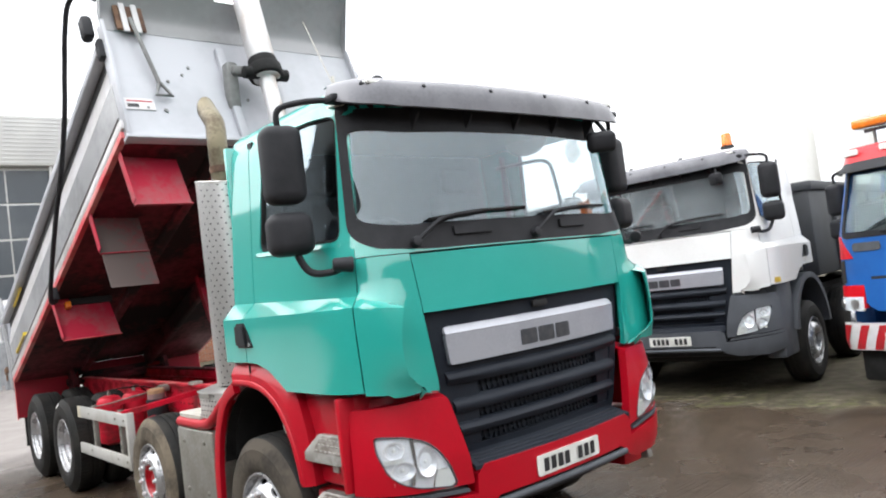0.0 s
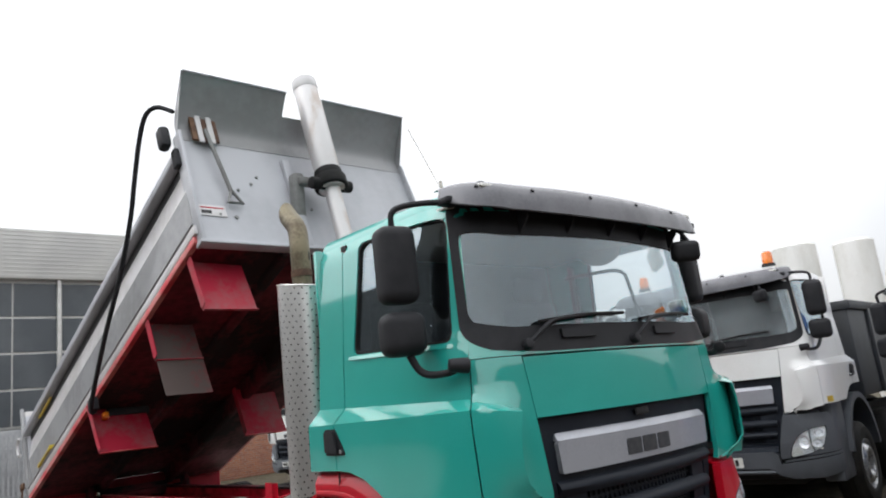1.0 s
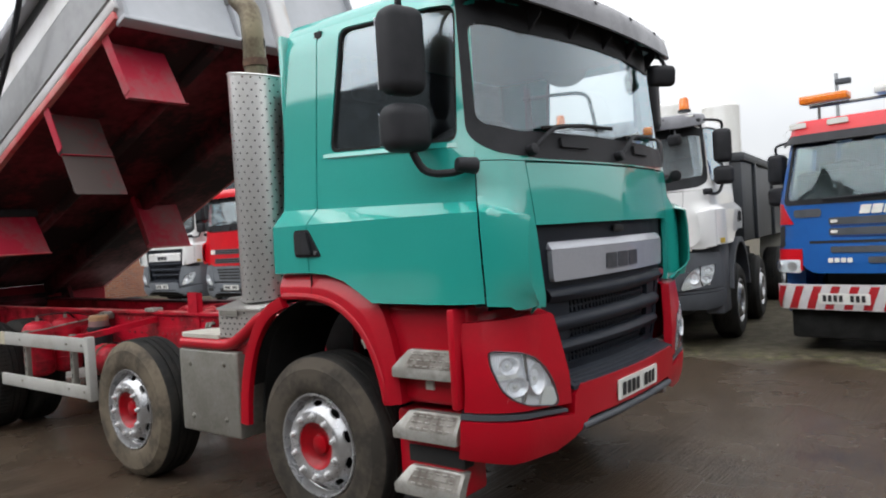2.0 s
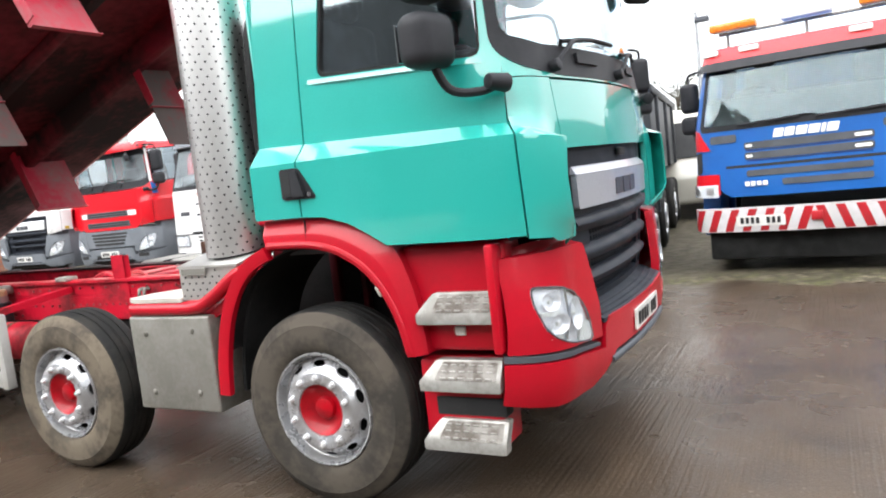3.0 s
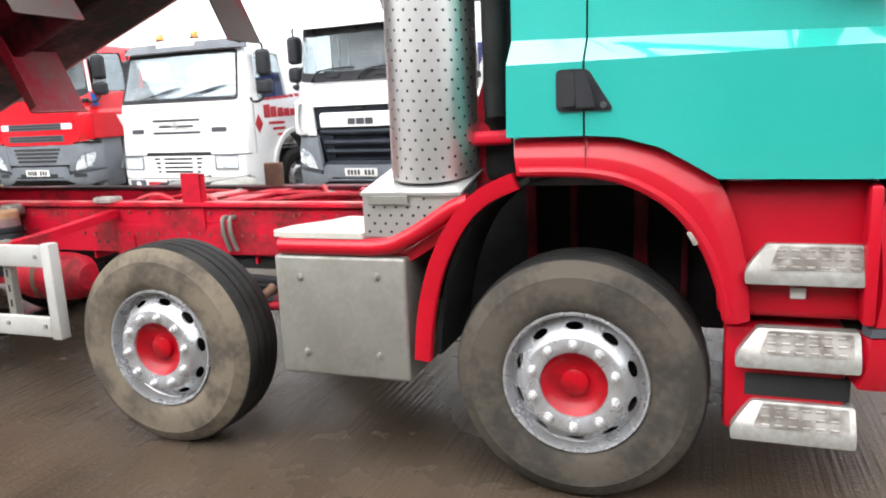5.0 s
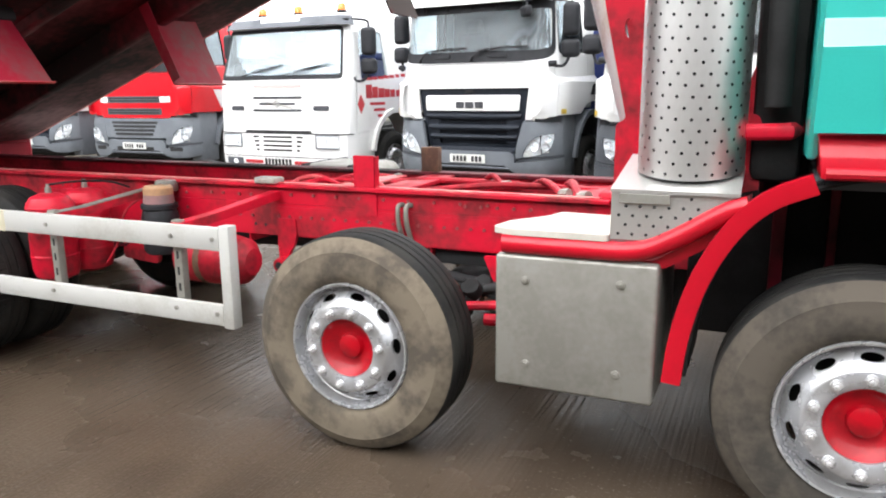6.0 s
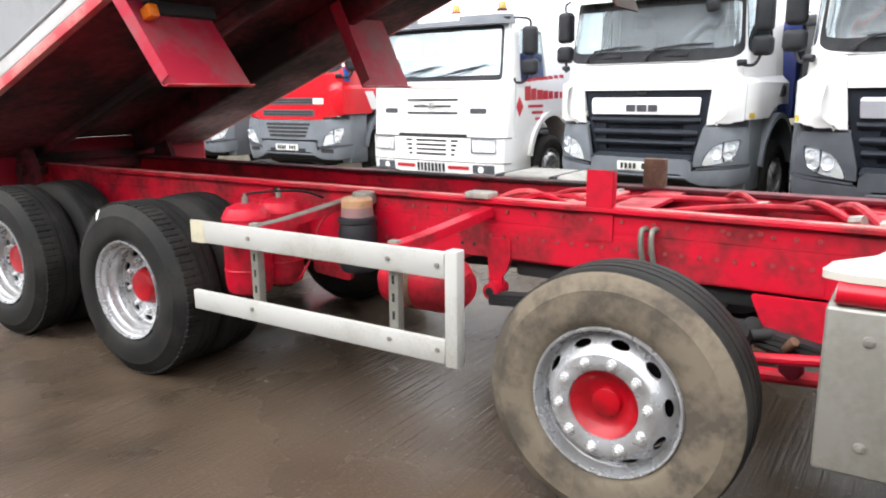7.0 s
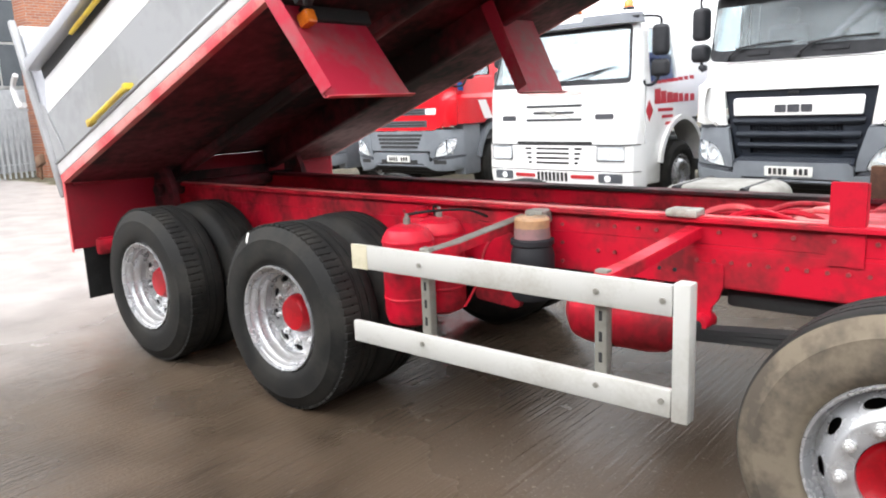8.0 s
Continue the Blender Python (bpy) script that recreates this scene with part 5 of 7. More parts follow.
for a in (0.2, 0.9, -0.5, -1.2, 3.6, 4.3):
    part("stack_slot", box(-0.001, 0.003, -0.008, 0.008, -0.03, 0.03, 0.001, 1, Matrix.Translation((XG - 0.028, YG, 2.84)) @ pose(0, 0, 0, 0, 0, math.degrees(a) + 180) @ Matrix.Translation((0.068, 0, 0))), DARK, stack)
part("cab_gaiter", box(-0.42, -0.25, -0.95, 0.95, 1.25, 2.5, 0.04), RUBBER, tipper, "black air intake behind the cab")
part("cross_pipe", tube([(-0.52, -1.0, 1.43), (-0.30, -1.0, 1.435), (-0.22, -0.7, 1.44)], 0.03, 10), RED_CHASSIS, tipper)
part("cab_mount", join(sheet([(-0.46, 1.20), (-0.38, 1.22), (-0.37, 1.66), (-0.41, 1.68), (-0.44, 1.60)], (), plane_map((0, -0.92, 0), (1, 0, 0), (0, 0, 1)), 0.03), rod((-0.42, -0.95, 1.46), (-0.42, -0.80, 1.46), 0.035, 12)), RED_CHASSIS, tipper, "red rear cab mounting bracket")
part("intake_pipe", tube(smooth_path([(-0.34, -1.0, 1.52), (-0.345, -1.01, 1.9), (-0.34, -1.0, 2.3), (-0.33, -0.95, 2.5)], 6), 0.045, 14), RUBBER, tipper, "black air intake pipe")
part("air_hose", tube(smooth_path([(-0.34, -0.80, 1.2), (-0.36, -0.82, 1.6), (-0.33, -0.8, 2.1), (-0.3, -0.75, 2.5)], 8), 0.035, 10), RUBBER, tipper)

# side guard rails (right and left)
for sign in (-1, 1):
    y = sign * 1.20
    ya, yb = sorted((y, y - sign * 0.03))
    yc, yd = sorted((y + sign * 0.002, y - sign * 0.06))
    g = part("side_guard", box(-2.645, -2.585, yc, yd, 0.492, 0.985, 0.006), RAIL, tipper, "off-white painted side guard rails")
    part("guard_rail", box(-4.20, -2.647, ya, yb, 0.865, 0.975, 0.006), RAIL, g)
    part("guard_rail", box(-4.22, -2.647, ya, yb, 0.502, 0.605, 0.006), RAIL, g)
    part("guard_tape", box(-4.202, -4.10, *sorted((y + sign * 0.0015, y - sign * 0.01)), 0.863, 0.977, 0.001, 1), TAPE, g, "yellowed reflective tape")
    for x in (-3.78, -2.93):
        ye, yf = sorted((y - sign * 0.032, y - sign * 0.075))
        post = part("guard_post", box(x - 0.025, x + 0.025, ye, yf, 0.52, 0.99, 0.004), ALU, g, "galvanised slotted post")
        for z in (0.66, 0.74, 0.82):
            part("post_slot", box(x - 0.008, x + 0.008, *sorted((y - sign * 0.0305, y - sign * 0.036)), z - 0.02, z + 0.02, 0.002, 1), DARK, post)
        arm = [Vector((x + 0.005, y - sign * 0.03, 0.975)), Vector((x + 0.02, sign * 0.98, 0.985)), Vector((x + 0.07, sign * 0.47, 1.045))]
        rig = part("outrigger", tube(arm, 1.0, flat=[(-0.032, -0.003), (0.032, -0.003), (0.032, 0.003), (-0.032, 0.003)]), ALU if x < -3.5 else RED_CHASSIS, g, "folded steel outrigger")
        for dx in (-0.031, 0.031):
            part("outrigger_web", tube([p + Vector((dx, 0, -0.022)) for p in arm], 1.0, flat=[(-0.003, -0.020), (0.003, -0.020), (0.003, 0.020), (-0.003, 0.020)]), RED_CHASSIS if dx > 0 or x > -3.5 else ALU, rig)
        for z in (0.92, 0.565):
            part("guard_bolt", rod((x, y + sign * 0.0, z), (x, y + sign * 0.008, z), 0.011, 8), ALU, g)
    for z in (0.92, 0.56):
        part("guard_bolt", rod((-2.68, y, z), (-2.68, y + sign * 0.008, z), 0.011, 8), ALU, g)

# tanks and fittings between the axles, right side
for x, y in ((-4.11, -0.91), (-4.12, -0.655)):
    cyl = part("air_cylinder", lathe([(0.0, 1.035), (0.05, 1.032), (0.10, 1.012), (0.124, 0.975), (0.127, 0.945), (0.127, 0.600), (0.115, 0.555), (0.06, 0.53), (0.0, 0.525)], 28, "z"), RED_CHASSIS, tipper, "red painted upright air cylinder")
    cyl.location = (x, y, 0)
    for z in (0.955, 0.675):
        part("weld_band", lathe([(0.127, z + 0.009), (0.1305, z + 0.005), (0.1305, z - 0.005), (0.127, z - 0.009)], 28, "z"), RED_CHASSIS, cyl)
    part("cylinder_union", join(rod((0, 0, 1.03), (0, 0, 1.065), 0.018, 8), rod((0, 0, 1.06), (0.0, 0.0, 1.085), 0.010, 8)), ALU, cyl, "bright pipe union")
    part("drain_boss", rod((0.045, -0.118, 0.85), (0.052, -0.137, 0.85), 0.02, 12), BOLT, cyl)
for pts in ([(-4.11, -0.91, 1.08), (-4.02, -0.80, 1.09), (-3.98, -0.6, 1.07), (-3.95, -0.47, 1.02)], [(-4.12, -0.655, 1.08), (-4.22, -0.58, 1.07), (-4.30, -0.48, 1.0)], [(-3.92, -0.72, 0.60), (-3.88, -0.66, 0.72), (-3.86, -0.6, 0.90), (-3.80, -0.48, 0.98)]):
    part("brake_line", tube(smooth_path(pts, 6), 0.007, 6), RUBBER if pts[0][2] > 1 else RED_CHASSIS, tipper)
part("spring_bracket", sheet(rpoly([(-4.02, 0.58), (-3.74, 0.56), (-3.70, 0.84), (-3.80, 0.98), (-4.02, 1.0)], 0.03), (), plane_map((0, -0.50, 0), (1, 0, 0), (0, 0, 1)), 0.03), RED_CHASSIS, tipper, "grimy red cast bracket on the frame rail")
tank = part("air_tank", lathe([(0.0, -3.26), (0.07, -3.25), (0.12, -3.21), (0.135, -3.15), (0.135, -2.90), (0.12, -2.82), (0.07, -2.77), (0.0, -2.76)], 24, "x"), RED_CHASSIS, tipper, "red painted air tank")
tank.location = (0, -0.80, 0.72)
part("tank_strap", lathe([(0.139, -3.06), (0.139, -3.02)], 24, "x"), RUST, tank)
res = part("oil_reservoir", join(lathe([(0.0, 0.66), (0.09, 0.665), (0.105, 0.69), (0.105, 0.88), (0.095, 0.92), (0.09, 0.93)], 24, "z"), lathe([(0.09, 0.925), (0.104, 0.932), (0.104, 0.955), (0.088, 0.962)], 24, "z")), BLACK, tipper, "black reservoir with an amber cap")
res.location = (-3.59, -0.60, 0)
part("reservoir_neck", lathe([(0.088, 0.955), (0.0845, 1.012)], 24, "z"), mat("dirty_clear_plastic", (0.26, 0.14, 0.14), (0.18, 0.12, 0.12), scale=9, rough=0.45), res, "dirty translucent neck")
part("reservoir_cap", lathe([(0.0845, 1.010), (0.0835, 1.05), (0.074, 1.062), (0.0, 1.064)], 24, "z"), mat("stained_amber_plastic", (0.42, 0.235, 0.12), (0.30, 0.18, 0.10), scale=9, rough=0.45), res, "stained amber cap")
part("valve_block", join(box(-3.66, -3.56, -0.56, -0.46, 1.015, 1.085, 0.012), rod((-3.61, -0.56, 1.05), (-3.61, -0.60, 1.05), 0.022, 10)), ALU, tipper)
hanger = [(-2.862, 0.895), (-2.735, 0.895), (-2.732, 0.80), (-2.755, 0.735), (-2.782, 0.70), (-2.775, 0.63), (-2.80, 0.595), (-2.84, 0.60), (-2.852, 0.64), (-2.858, 0.75)]
sh = part("spring_hanger", join(sheet(rpoly(hanger, 0.012), (), plane_map((0, -0.468, 0), (1, 0, 0), (0, 0, 1)), 0.022), rod((-2.815, -0.53, 0.635), (-2.815, -0.40, 0.635), 0.042, 16, bevel=0.006)), RED_CHASSIS, tipper, "red spring hanger bracket")
part("hanger_pin", rod((-2.815, -0.536, 0.635), (-2.815, -0.52, 0.635), 0.022, 10), DARK, sh)
for k in range(3):
    part("leaf_spring", tube(smooth_path([(-2.815, -0.5, 0.615 - k * 0.018), (-1.94, -0.5, 0.68 - k * 0.028), (-1.30, -0.5, 0.60 - k * 0.02)], 6), 1.0, flat=[(-0.04, -0.009), (0.04, -0.009), (0.04, 0.009), (-0.04, 0.009)]), DARK, tipper)
bolt = finish(rod((0, 0, 0), (0, -0.011, 0), 0.0095, 6), "bolt", BOLT)
rng = random.Random(4)
for x in np.arange(-2.85, -1.30, 0.0725):
    part("bolt", bolt, None, tipper).location = (x, -0.452, 0.905)
for x in np.arange(-2.76, -1.5, 0.145):
    part("bolt", bolt, None, tipper).location = (x, -0.454, 1.03)
for k, x in enumerate((-3.02, -2.95, -2.66, -2.57, -2.38, -2.31, -1.88, -1.80, -1.60)):
    part("frame_hole", rod((x, -0.4515, 0.848), (x, -0.449, 0.848), 0.010, 8), DARK, tipper)
for x0 in (-3.32, -3.12):
    for i in range(2):
        for j in range(2):
            part("bolt", bolt, None, tipper).location = (x0 + i * 0.085, -0.452, 0.90 + j * 0.12)
part("frame_plate", sheet(rpoly(rect(-2.90, -1.35, 0.80, 0.958), 0.006), (), plane_map((0, -0.4515, 0), (1, 0, 0), (0, 0, 1)), -0.004), RED_CHASSIS, tipper, "red reinforcing plate with a row of rivets")
rest = part("body_rest", join(sheet(rpoly([(-2.345, 1.09), (-2.345, 1.258), (-2.222, 1.258), (-2.222, 1.09)], 0.006), (), plane_map((0, -0.475, 0), (1, 0, 0), (0, 0, 1)), 0.010), box(-2.345, -2.337, -0.474, -0.42, 1.09, 1.252, 0.002, 1), box(-2.23, -2.222, -0.474, -0.42, 1.09, 1.252, 0.002, 1)), RED_CHASSIS, tipper, "red upright body rest bracket")
part("rest_foot", sheet(rpoly(rect(-2.350, -2.220, 0.935, 1.064), 0.006), (), plane_map((0, -0.462, 0), (1, 0, 0), (0, 0, 1)), 0.010), RED_CHASSIS, rest)
part("body_rest", box(-2.37, -2.25, 0.40, 0.46, 1.06, 1.24, 0.008), RUST, tipper, "rusty upright body rest bracket")
part("rubber_pad", box(-2.98, -2.84, -0.50, -0.40, 1.088, 1.122, 0.01), ALU_LIGHT, tipper)
for k, (x, y, a) in enumerate(((-2.7, 0.0, 12), (-2.2, 0.1, -20), (-1.7, -0.05, 8))):
    part("hydraulic_pipe", tube(smooth_path([(x - 0.5, y - 0.3, 1.04), (x, y, 1.06 + 0.01 * k), (x + 0.5, y + 0.25, 1.04)], 6), 0.018, 8), RED_CHASSIS, tipper)
part("frame_bracket", sheet(rpoly([(-1.62, 0.78), (-1.30, 0.78), (-1.34, 0.60), (-1.52, 0.56)], 0.02), (), plane_map((0, -0.47, 0), (1, 0, 0), (0, 0, 1)), 0.02), RED_CHASSIS, tipper)
part("valve", join(box(-4.45, -4.30, -0.56, -0.46, 0.88, 1.0, 0.015), rod((-4.37, -0.5, 0.98), (-4.37, -0.5, 1.05), 0.03, 12)), RED_CHASSIS, tipper, "red brake valve")
# box added to darken the strip below the rail; not a known part
part("dark_rail_strip", box(-2.74, -1.2, -0.40, -0.30, 0.70, 0.80, 0.02), DARK, tipper, "dark strip added below the frame rail")
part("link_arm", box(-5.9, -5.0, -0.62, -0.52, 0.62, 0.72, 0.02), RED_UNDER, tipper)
part("suspension_beam", box(-5.95, -4.95, -0.60, -0.42, 0.60, 0.80, 0.03), RED_CHASSIS, tipper)
ft = part("fuel_tank", box(-3.50, -2.87, 0.56, 1.16, 0.50, 1.088, 0.10, 4), ALU, tipper, "dull aluminium fuel tank")
for x in (-3.38, -3.0):
    part("tank_strap", box(x - 0.02, x + 0.02, 0.555, 1.165, 0.497, 1.092, 0.10, 4), BLACK, ft)
part("gearbox", box(-1.6, -0.4, -0.3, 0.3, 0.45, 0.95, 0.08, 3), DARK, tipper)
part("prop_shaft", rod((-4.7, 0, 0.62), (-1.6, 0, 0.75), 0.06, 14), DARK, tipper)
part("steering_rod", join(rod((-1.85, -0.72, 0.56), (-0.7, -0.72, 0.70), 0.022, 10), rod((-1.55, -0.62, 0.50), (-0.95, -0.60, 0.53), 0.03, 10)), RED_CHASSIS, tipper)

part("rail_flange", box(-6.9, -1.05, -0.46, -0.425, 1.0885, 1.095, 0.001, 1), RED_WORN, tipper, "worn pink upper flange")
for x0, x1, y0, y1, r in ((-1.62, -1.30, 0.30, -0.20, 0.018), (-1.42, -1.18, 0.36, -0.30, 0.022), (-1.95, -1.70, 0.40, 0.05, 0.016), (-2.75, -2.45, -0.30, 0.20, 0.014)):
    part("cross_pipe", tube(smooth_path([(x0, y0, 1.03), ((x0 + x1) / 2, (y0 + y1) / 2, 1.10), (x1, y1, 1.07)], 5), r, 8), RED_CHASSIS, tipper)
    part("pipe_union", rod((x1, y1, 1.07), (x1 + 0.05, y1 - 0.03, 1.08), r * 1.35, 8), ALU_LIGHT, tipper)
rng = random.Random(21)
for k in range(6):
    x, y = rng.uniform(-2.85, -2.45), rng.uniform(-0.34, -0.18)
    pts = [(x - 0.18, y, 1.03), (x - 0.08, y + rng.uniform(-0.04, 0.06), 1.085), (x + 0.05, y + rng.uniform(-0.05, 0.08), 1.10), (x + 0.20, y + rng.uniform(-0.02, 0.1), 1.04)]
    part("hydraulic_hose", tube(smooth_path(pts, 5), rng.uniform(0.010, 0.016), 8), RED_CHASSIS if k % 3 else RED_WORN, tipper)
part("cross_plate", box(-2.52, -2.37, -0.42, 0.20, 1.068, 1.084, 0.004), RED_WORN, tipper, "scuffed pink cross plate")
part("cross_plate", box(-1.34, -1.05, -0.42, 0.42, 1.03, 1.05, 0.006), RED_CHASSIS, tipper, "red pressed cross plate")
part("cross_plate", box(-2.30, -2.12, -0.42, 0.42, 1.05, 1.075, 0.006), RED_CHASSIS, tipper, "red pressed cross plate")
rng = random.Random(12)
for k in range(16):
    x, y, z = rng.uniform(-1.72, -1.28), rng.uniform(-0.62, -0.46), rng.uniform(0.52, 0.70)
    a = rng.uniform(0.02, 0.05)
    part("valve", rod((x, y, z), (x + rng.uniform(-0.08, 0.08), y - 0.04, z + rng.uniform(-0.05, 0.06)), a, 10, bevel=0.006), (DARK, RUBBER, RED_UNDER, RUST)[k % 4], tipper)
for k in range(2):
    x = -4.3 + 0.5 * k
    part("air_line", tube(smooth_path([(x, -0.46, 0.80), (x + 0.1, -0.52, 0.70 + 0.03 * (k % 3)), (x + 0.3, -0.50, 0.66), (x + 0.42, -0.46, 0.78)], 6), 0.010, 6), RUBBER if k % 2 else RED_UNDER, tipper)
for x in (-4.55, -3.60):
    for i in range(2):
        for j in range(3):
            part("bolt", bolt, None, tipper).location = (x + i * 0.09, -0.452, 0.83 + j * 0.09)
for x in np.arange(-1.72, -1.34, 0.085):
    part("bolt", bolt, None, tipper).location = (x, -0.452, 1.02)
for x in (-2.075, -2.028):
    part("hose_loop", tube(smooth_path([(x + 0.01, -0.455, 1.01), (x - 0.003, -0.49, 1.002), (x, -0.495, 0.92), (x + 0.015, -0.47, 0.82)], 6), 0.013, 8), ALU, tipper, "braided steel hose")

# lifting ram behind the cab
foot, head = Vector((-0.90, 0, 1.10)), Vector((-1.985, 0, 4.94))
dirn = (head - foot).normalized()
part("ram_base", join(box(-1.07, -0.73, -0.42, 0.42, 1.0, 1.12, 0.02), box(-1.0, -0.8, -0.20, -0.14, 1.10, 1.36, 0.02), box(-1.0, -0.8, 0.14, 0.20, 1.10, 1.36, 0.02)), RED_CHASSIS, tipper, "red ram mounting bracket")
ram = part("lifting_ram", join(rod(foot + dirn * 0.1, foot + dirn * 3.0, 0.062, 24), rod(foot + dirn * 1.6, foot + dirn * 2.9, 0.074, 24)), RAM, tipper, "extended hydraulic lifting ram")
part("ram_cover", rod(foot + dirn * 2.75, head, 0.118, 28, bevel=0.008), RAM, ram)
part("ram_cap", rod(head - dirn * 0.12, head + dirn * 0.004, 0.122, 28, bevel=0.006), BODY_WHITE, ram)
part("ram_stage", rod(foot + dirn * 0.05, foot + dirn * 0.35, 0.075, 24, bevel=0.01), RED_CHASSIS, ram)
for y in (-0.25, 0.25):
    hole = [(-0.985 + 0.022 * math.cos(q), 1.86 + 0.045 * math.sin(q)) for q in np.linspace(0, 2 * math.pi, 17)[:-1]]
    part("ram_cradle", sheet(rpoly([(-1.03, 1.09), (-0.87, 1.09), (-0.87, 1.90), (-0.90, 2.08), (-1.12, 2.08), (-1.085, 1.90), (-0.985, 1.45), (-1.03, 1.42)], 0.015), [hole], plane_map((0, y, 0), (1, 0, 0), (0, 0, 1)), 0.035), RED_CHASSIS, tipper, "red steel ram cradle plate")
part("ram_collar", join(rod(foot + dirn * 2.76, foot + dirn * 2.88, 0.155, 24, r2=0.15, bevel=0.02), rod(foot + dirn * 2.86, foot + dirn * 2.95, 0.135, 24, r2=0.125, bevel=0.01), rod(foot + dirn * 2.80 + Vector((0, -0.21, 0)), foot + dirn * 2.80 + Vector((0, 0.21, 0)), 0.055, 16, bevel=0.008)), RUBBER, ram, "black ram trunnion collar")

part("trunnion_bracket", join(box(-1.90, -1.78, -0.30, -0.20, 3.50, 3.92, 0.02), box(-1.84, -1.74, -0.27, -0.12, 3.80, 3.88, 0.02)), CANOPY, ram)

# the raised body: u along its floor from the rear, v up from its bottom rail
ANG = radians(21.0)
BU, BV, BO = Vector((math.cos(ANG), 0, math.sin(ANG))), Vector((-math.sin(ANG), 0, math.cos(ANG))), Vector((-7.09, -1.25, 1.20))


def B(u, y, v):
    """A place on the body; y from its right side, 0, to its left, 2.5."""
    return BO + BU * u + BV * v + Vector((0, y, 0))


BODY = Matrix.Translation(BO) @ pose(0, 0, 0, 0, -21.0, 0)


def bbox(u0, u1, y0, y1, v0, v1, bevel=0.008, seg=2):
    return box(u0, u1, y0, y1, v0, v1, bevel, seg, BODY)


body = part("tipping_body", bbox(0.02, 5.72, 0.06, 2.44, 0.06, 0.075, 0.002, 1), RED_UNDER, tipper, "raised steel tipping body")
for y0, y1, side in ((0.0, 0.03, -1), (2.47, 2.50, 1)):
    yo, yi = (y0, y1)
    part("side_panel", bbox(0.05, 5.70, y0 + 0.012, y1 - 0.012, 0.10, 0.46, 0.004, 1), BODY_GREY, body, "grey painted lower side panel")
    part("side_panel", sheet([(0.05, 0.46), (5.70, 0.46), (5.70, 0.72), (0.05, 0.72)], (), (lambda a, b, off, s=side: B(a, (0.012 if s < 0 else 2.488) - s * (0.0) + (-s) * 0.05 * (b - 0.46) / 0.26 + s * off, b)), 0.012), BODY_WHITE, body, "white painted upper side panel")
    ins = 0.05 if side < 0 else -0.05
    part("side_recess", bbox(0.05, 5.70, y0 + ins + 0.006, y1 + ins - 0.006, 0.715, 0.80, 0.003, 1), DARK_GREY_BODY, body)
    part("top_rail", bbox(0.0, 5.72, y0 - 0.03 if side < 0 else y0 - 0.04, y1 + 0.04 if side < 0 else y1 + 0.03, 0.795, 0.88, 0.015), BODY_LIGHT, body, "pale grey top rail")
    part("bottom_rail", bbox(0.0, 5.74, y0 - 0.012 if side < 0 else y0 - 0.05, y1 + 0.05 if side < 0 else y1 + 0.012, 0.015, 0.10, 0.008), BODY_WHITE, body, "white painted bottom rail")
    part("rail_bead", tube([B(0.0, (-0.012 if side < 0 else 2.512), 0.105), B(5.74, (-0.012 if side < 0 else 2.512), 0.105)], 0.012, 8), BODY_GREY, body)
    part("rail_edge", bbox(0.0, 5.70, y0 - 0.010 if side < 0 else y0 - 0.06, y1 + 0.06 if side < 0 else y1 + 0.010, -0.045, 0.014, 0.004), RED_WORN, body, "worn red lower edge")
    part("side_grab_handle", join(tube([B(0.68, -0.03 if side < 0 else 2.53, 0.135), B(0.68 + 0.56, -0.03 if side < 0 else 2.53, 0.135)], 0.018, 8), bbox(0.68 - 0.02, 0.68 + 0.02, *((-0.045, 0.03) if side < 0 else (2.47, 2.545)), 0.115, 0.16, 0.005), bbox(0.68 + 0.54, 0.68 + 0.58, *((-0.045, 0.03) if side < 0 else (2.47, 2.545)), 0.115, 0.16, 0.005)), YELLOW, body, "yellow side handle")
    part("side_grab_handle", tube([B(0.70, 0.02 if side < 0 else 2.48, 0.75), B(0.70 + 0.56, 0.02 if side < 0 else 2.48, 0.75)], 0.016, 8), YELLOW, body)
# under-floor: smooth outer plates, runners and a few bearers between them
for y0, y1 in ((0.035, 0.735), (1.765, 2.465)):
    part("floor_plate", sheet(rect(0.03, 5.70, 0.0, 1.0), (), (lambda a, b, off, y0=y0, y1=y1: B(a, y0 + (y1 - y0) * b, (-0.03 if y0 < 1 else -0.03) - 0.03 * (b if y0 < 1 else 1 - b) + off)), 0.02, 0.35), RED_UNDER, body, "dark mottled red underfloor plate")
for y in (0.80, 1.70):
    part("floor_runner", bbox(0.10, 5.70, y - 0.05, y + 0.05, -0.13, 0.058, 0.02), RED_UNDER, body, "dark mottled red longitudinal runner")
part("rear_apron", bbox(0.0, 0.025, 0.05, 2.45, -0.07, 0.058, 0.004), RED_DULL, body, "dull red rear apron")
# hanging spray plates
def hung(u0, lean):
    """A plate that hangs from the floor at u0 and leans forward as it goes down."""
    return lambda a, b, off: B(u0 - lean * b + off, a, b)


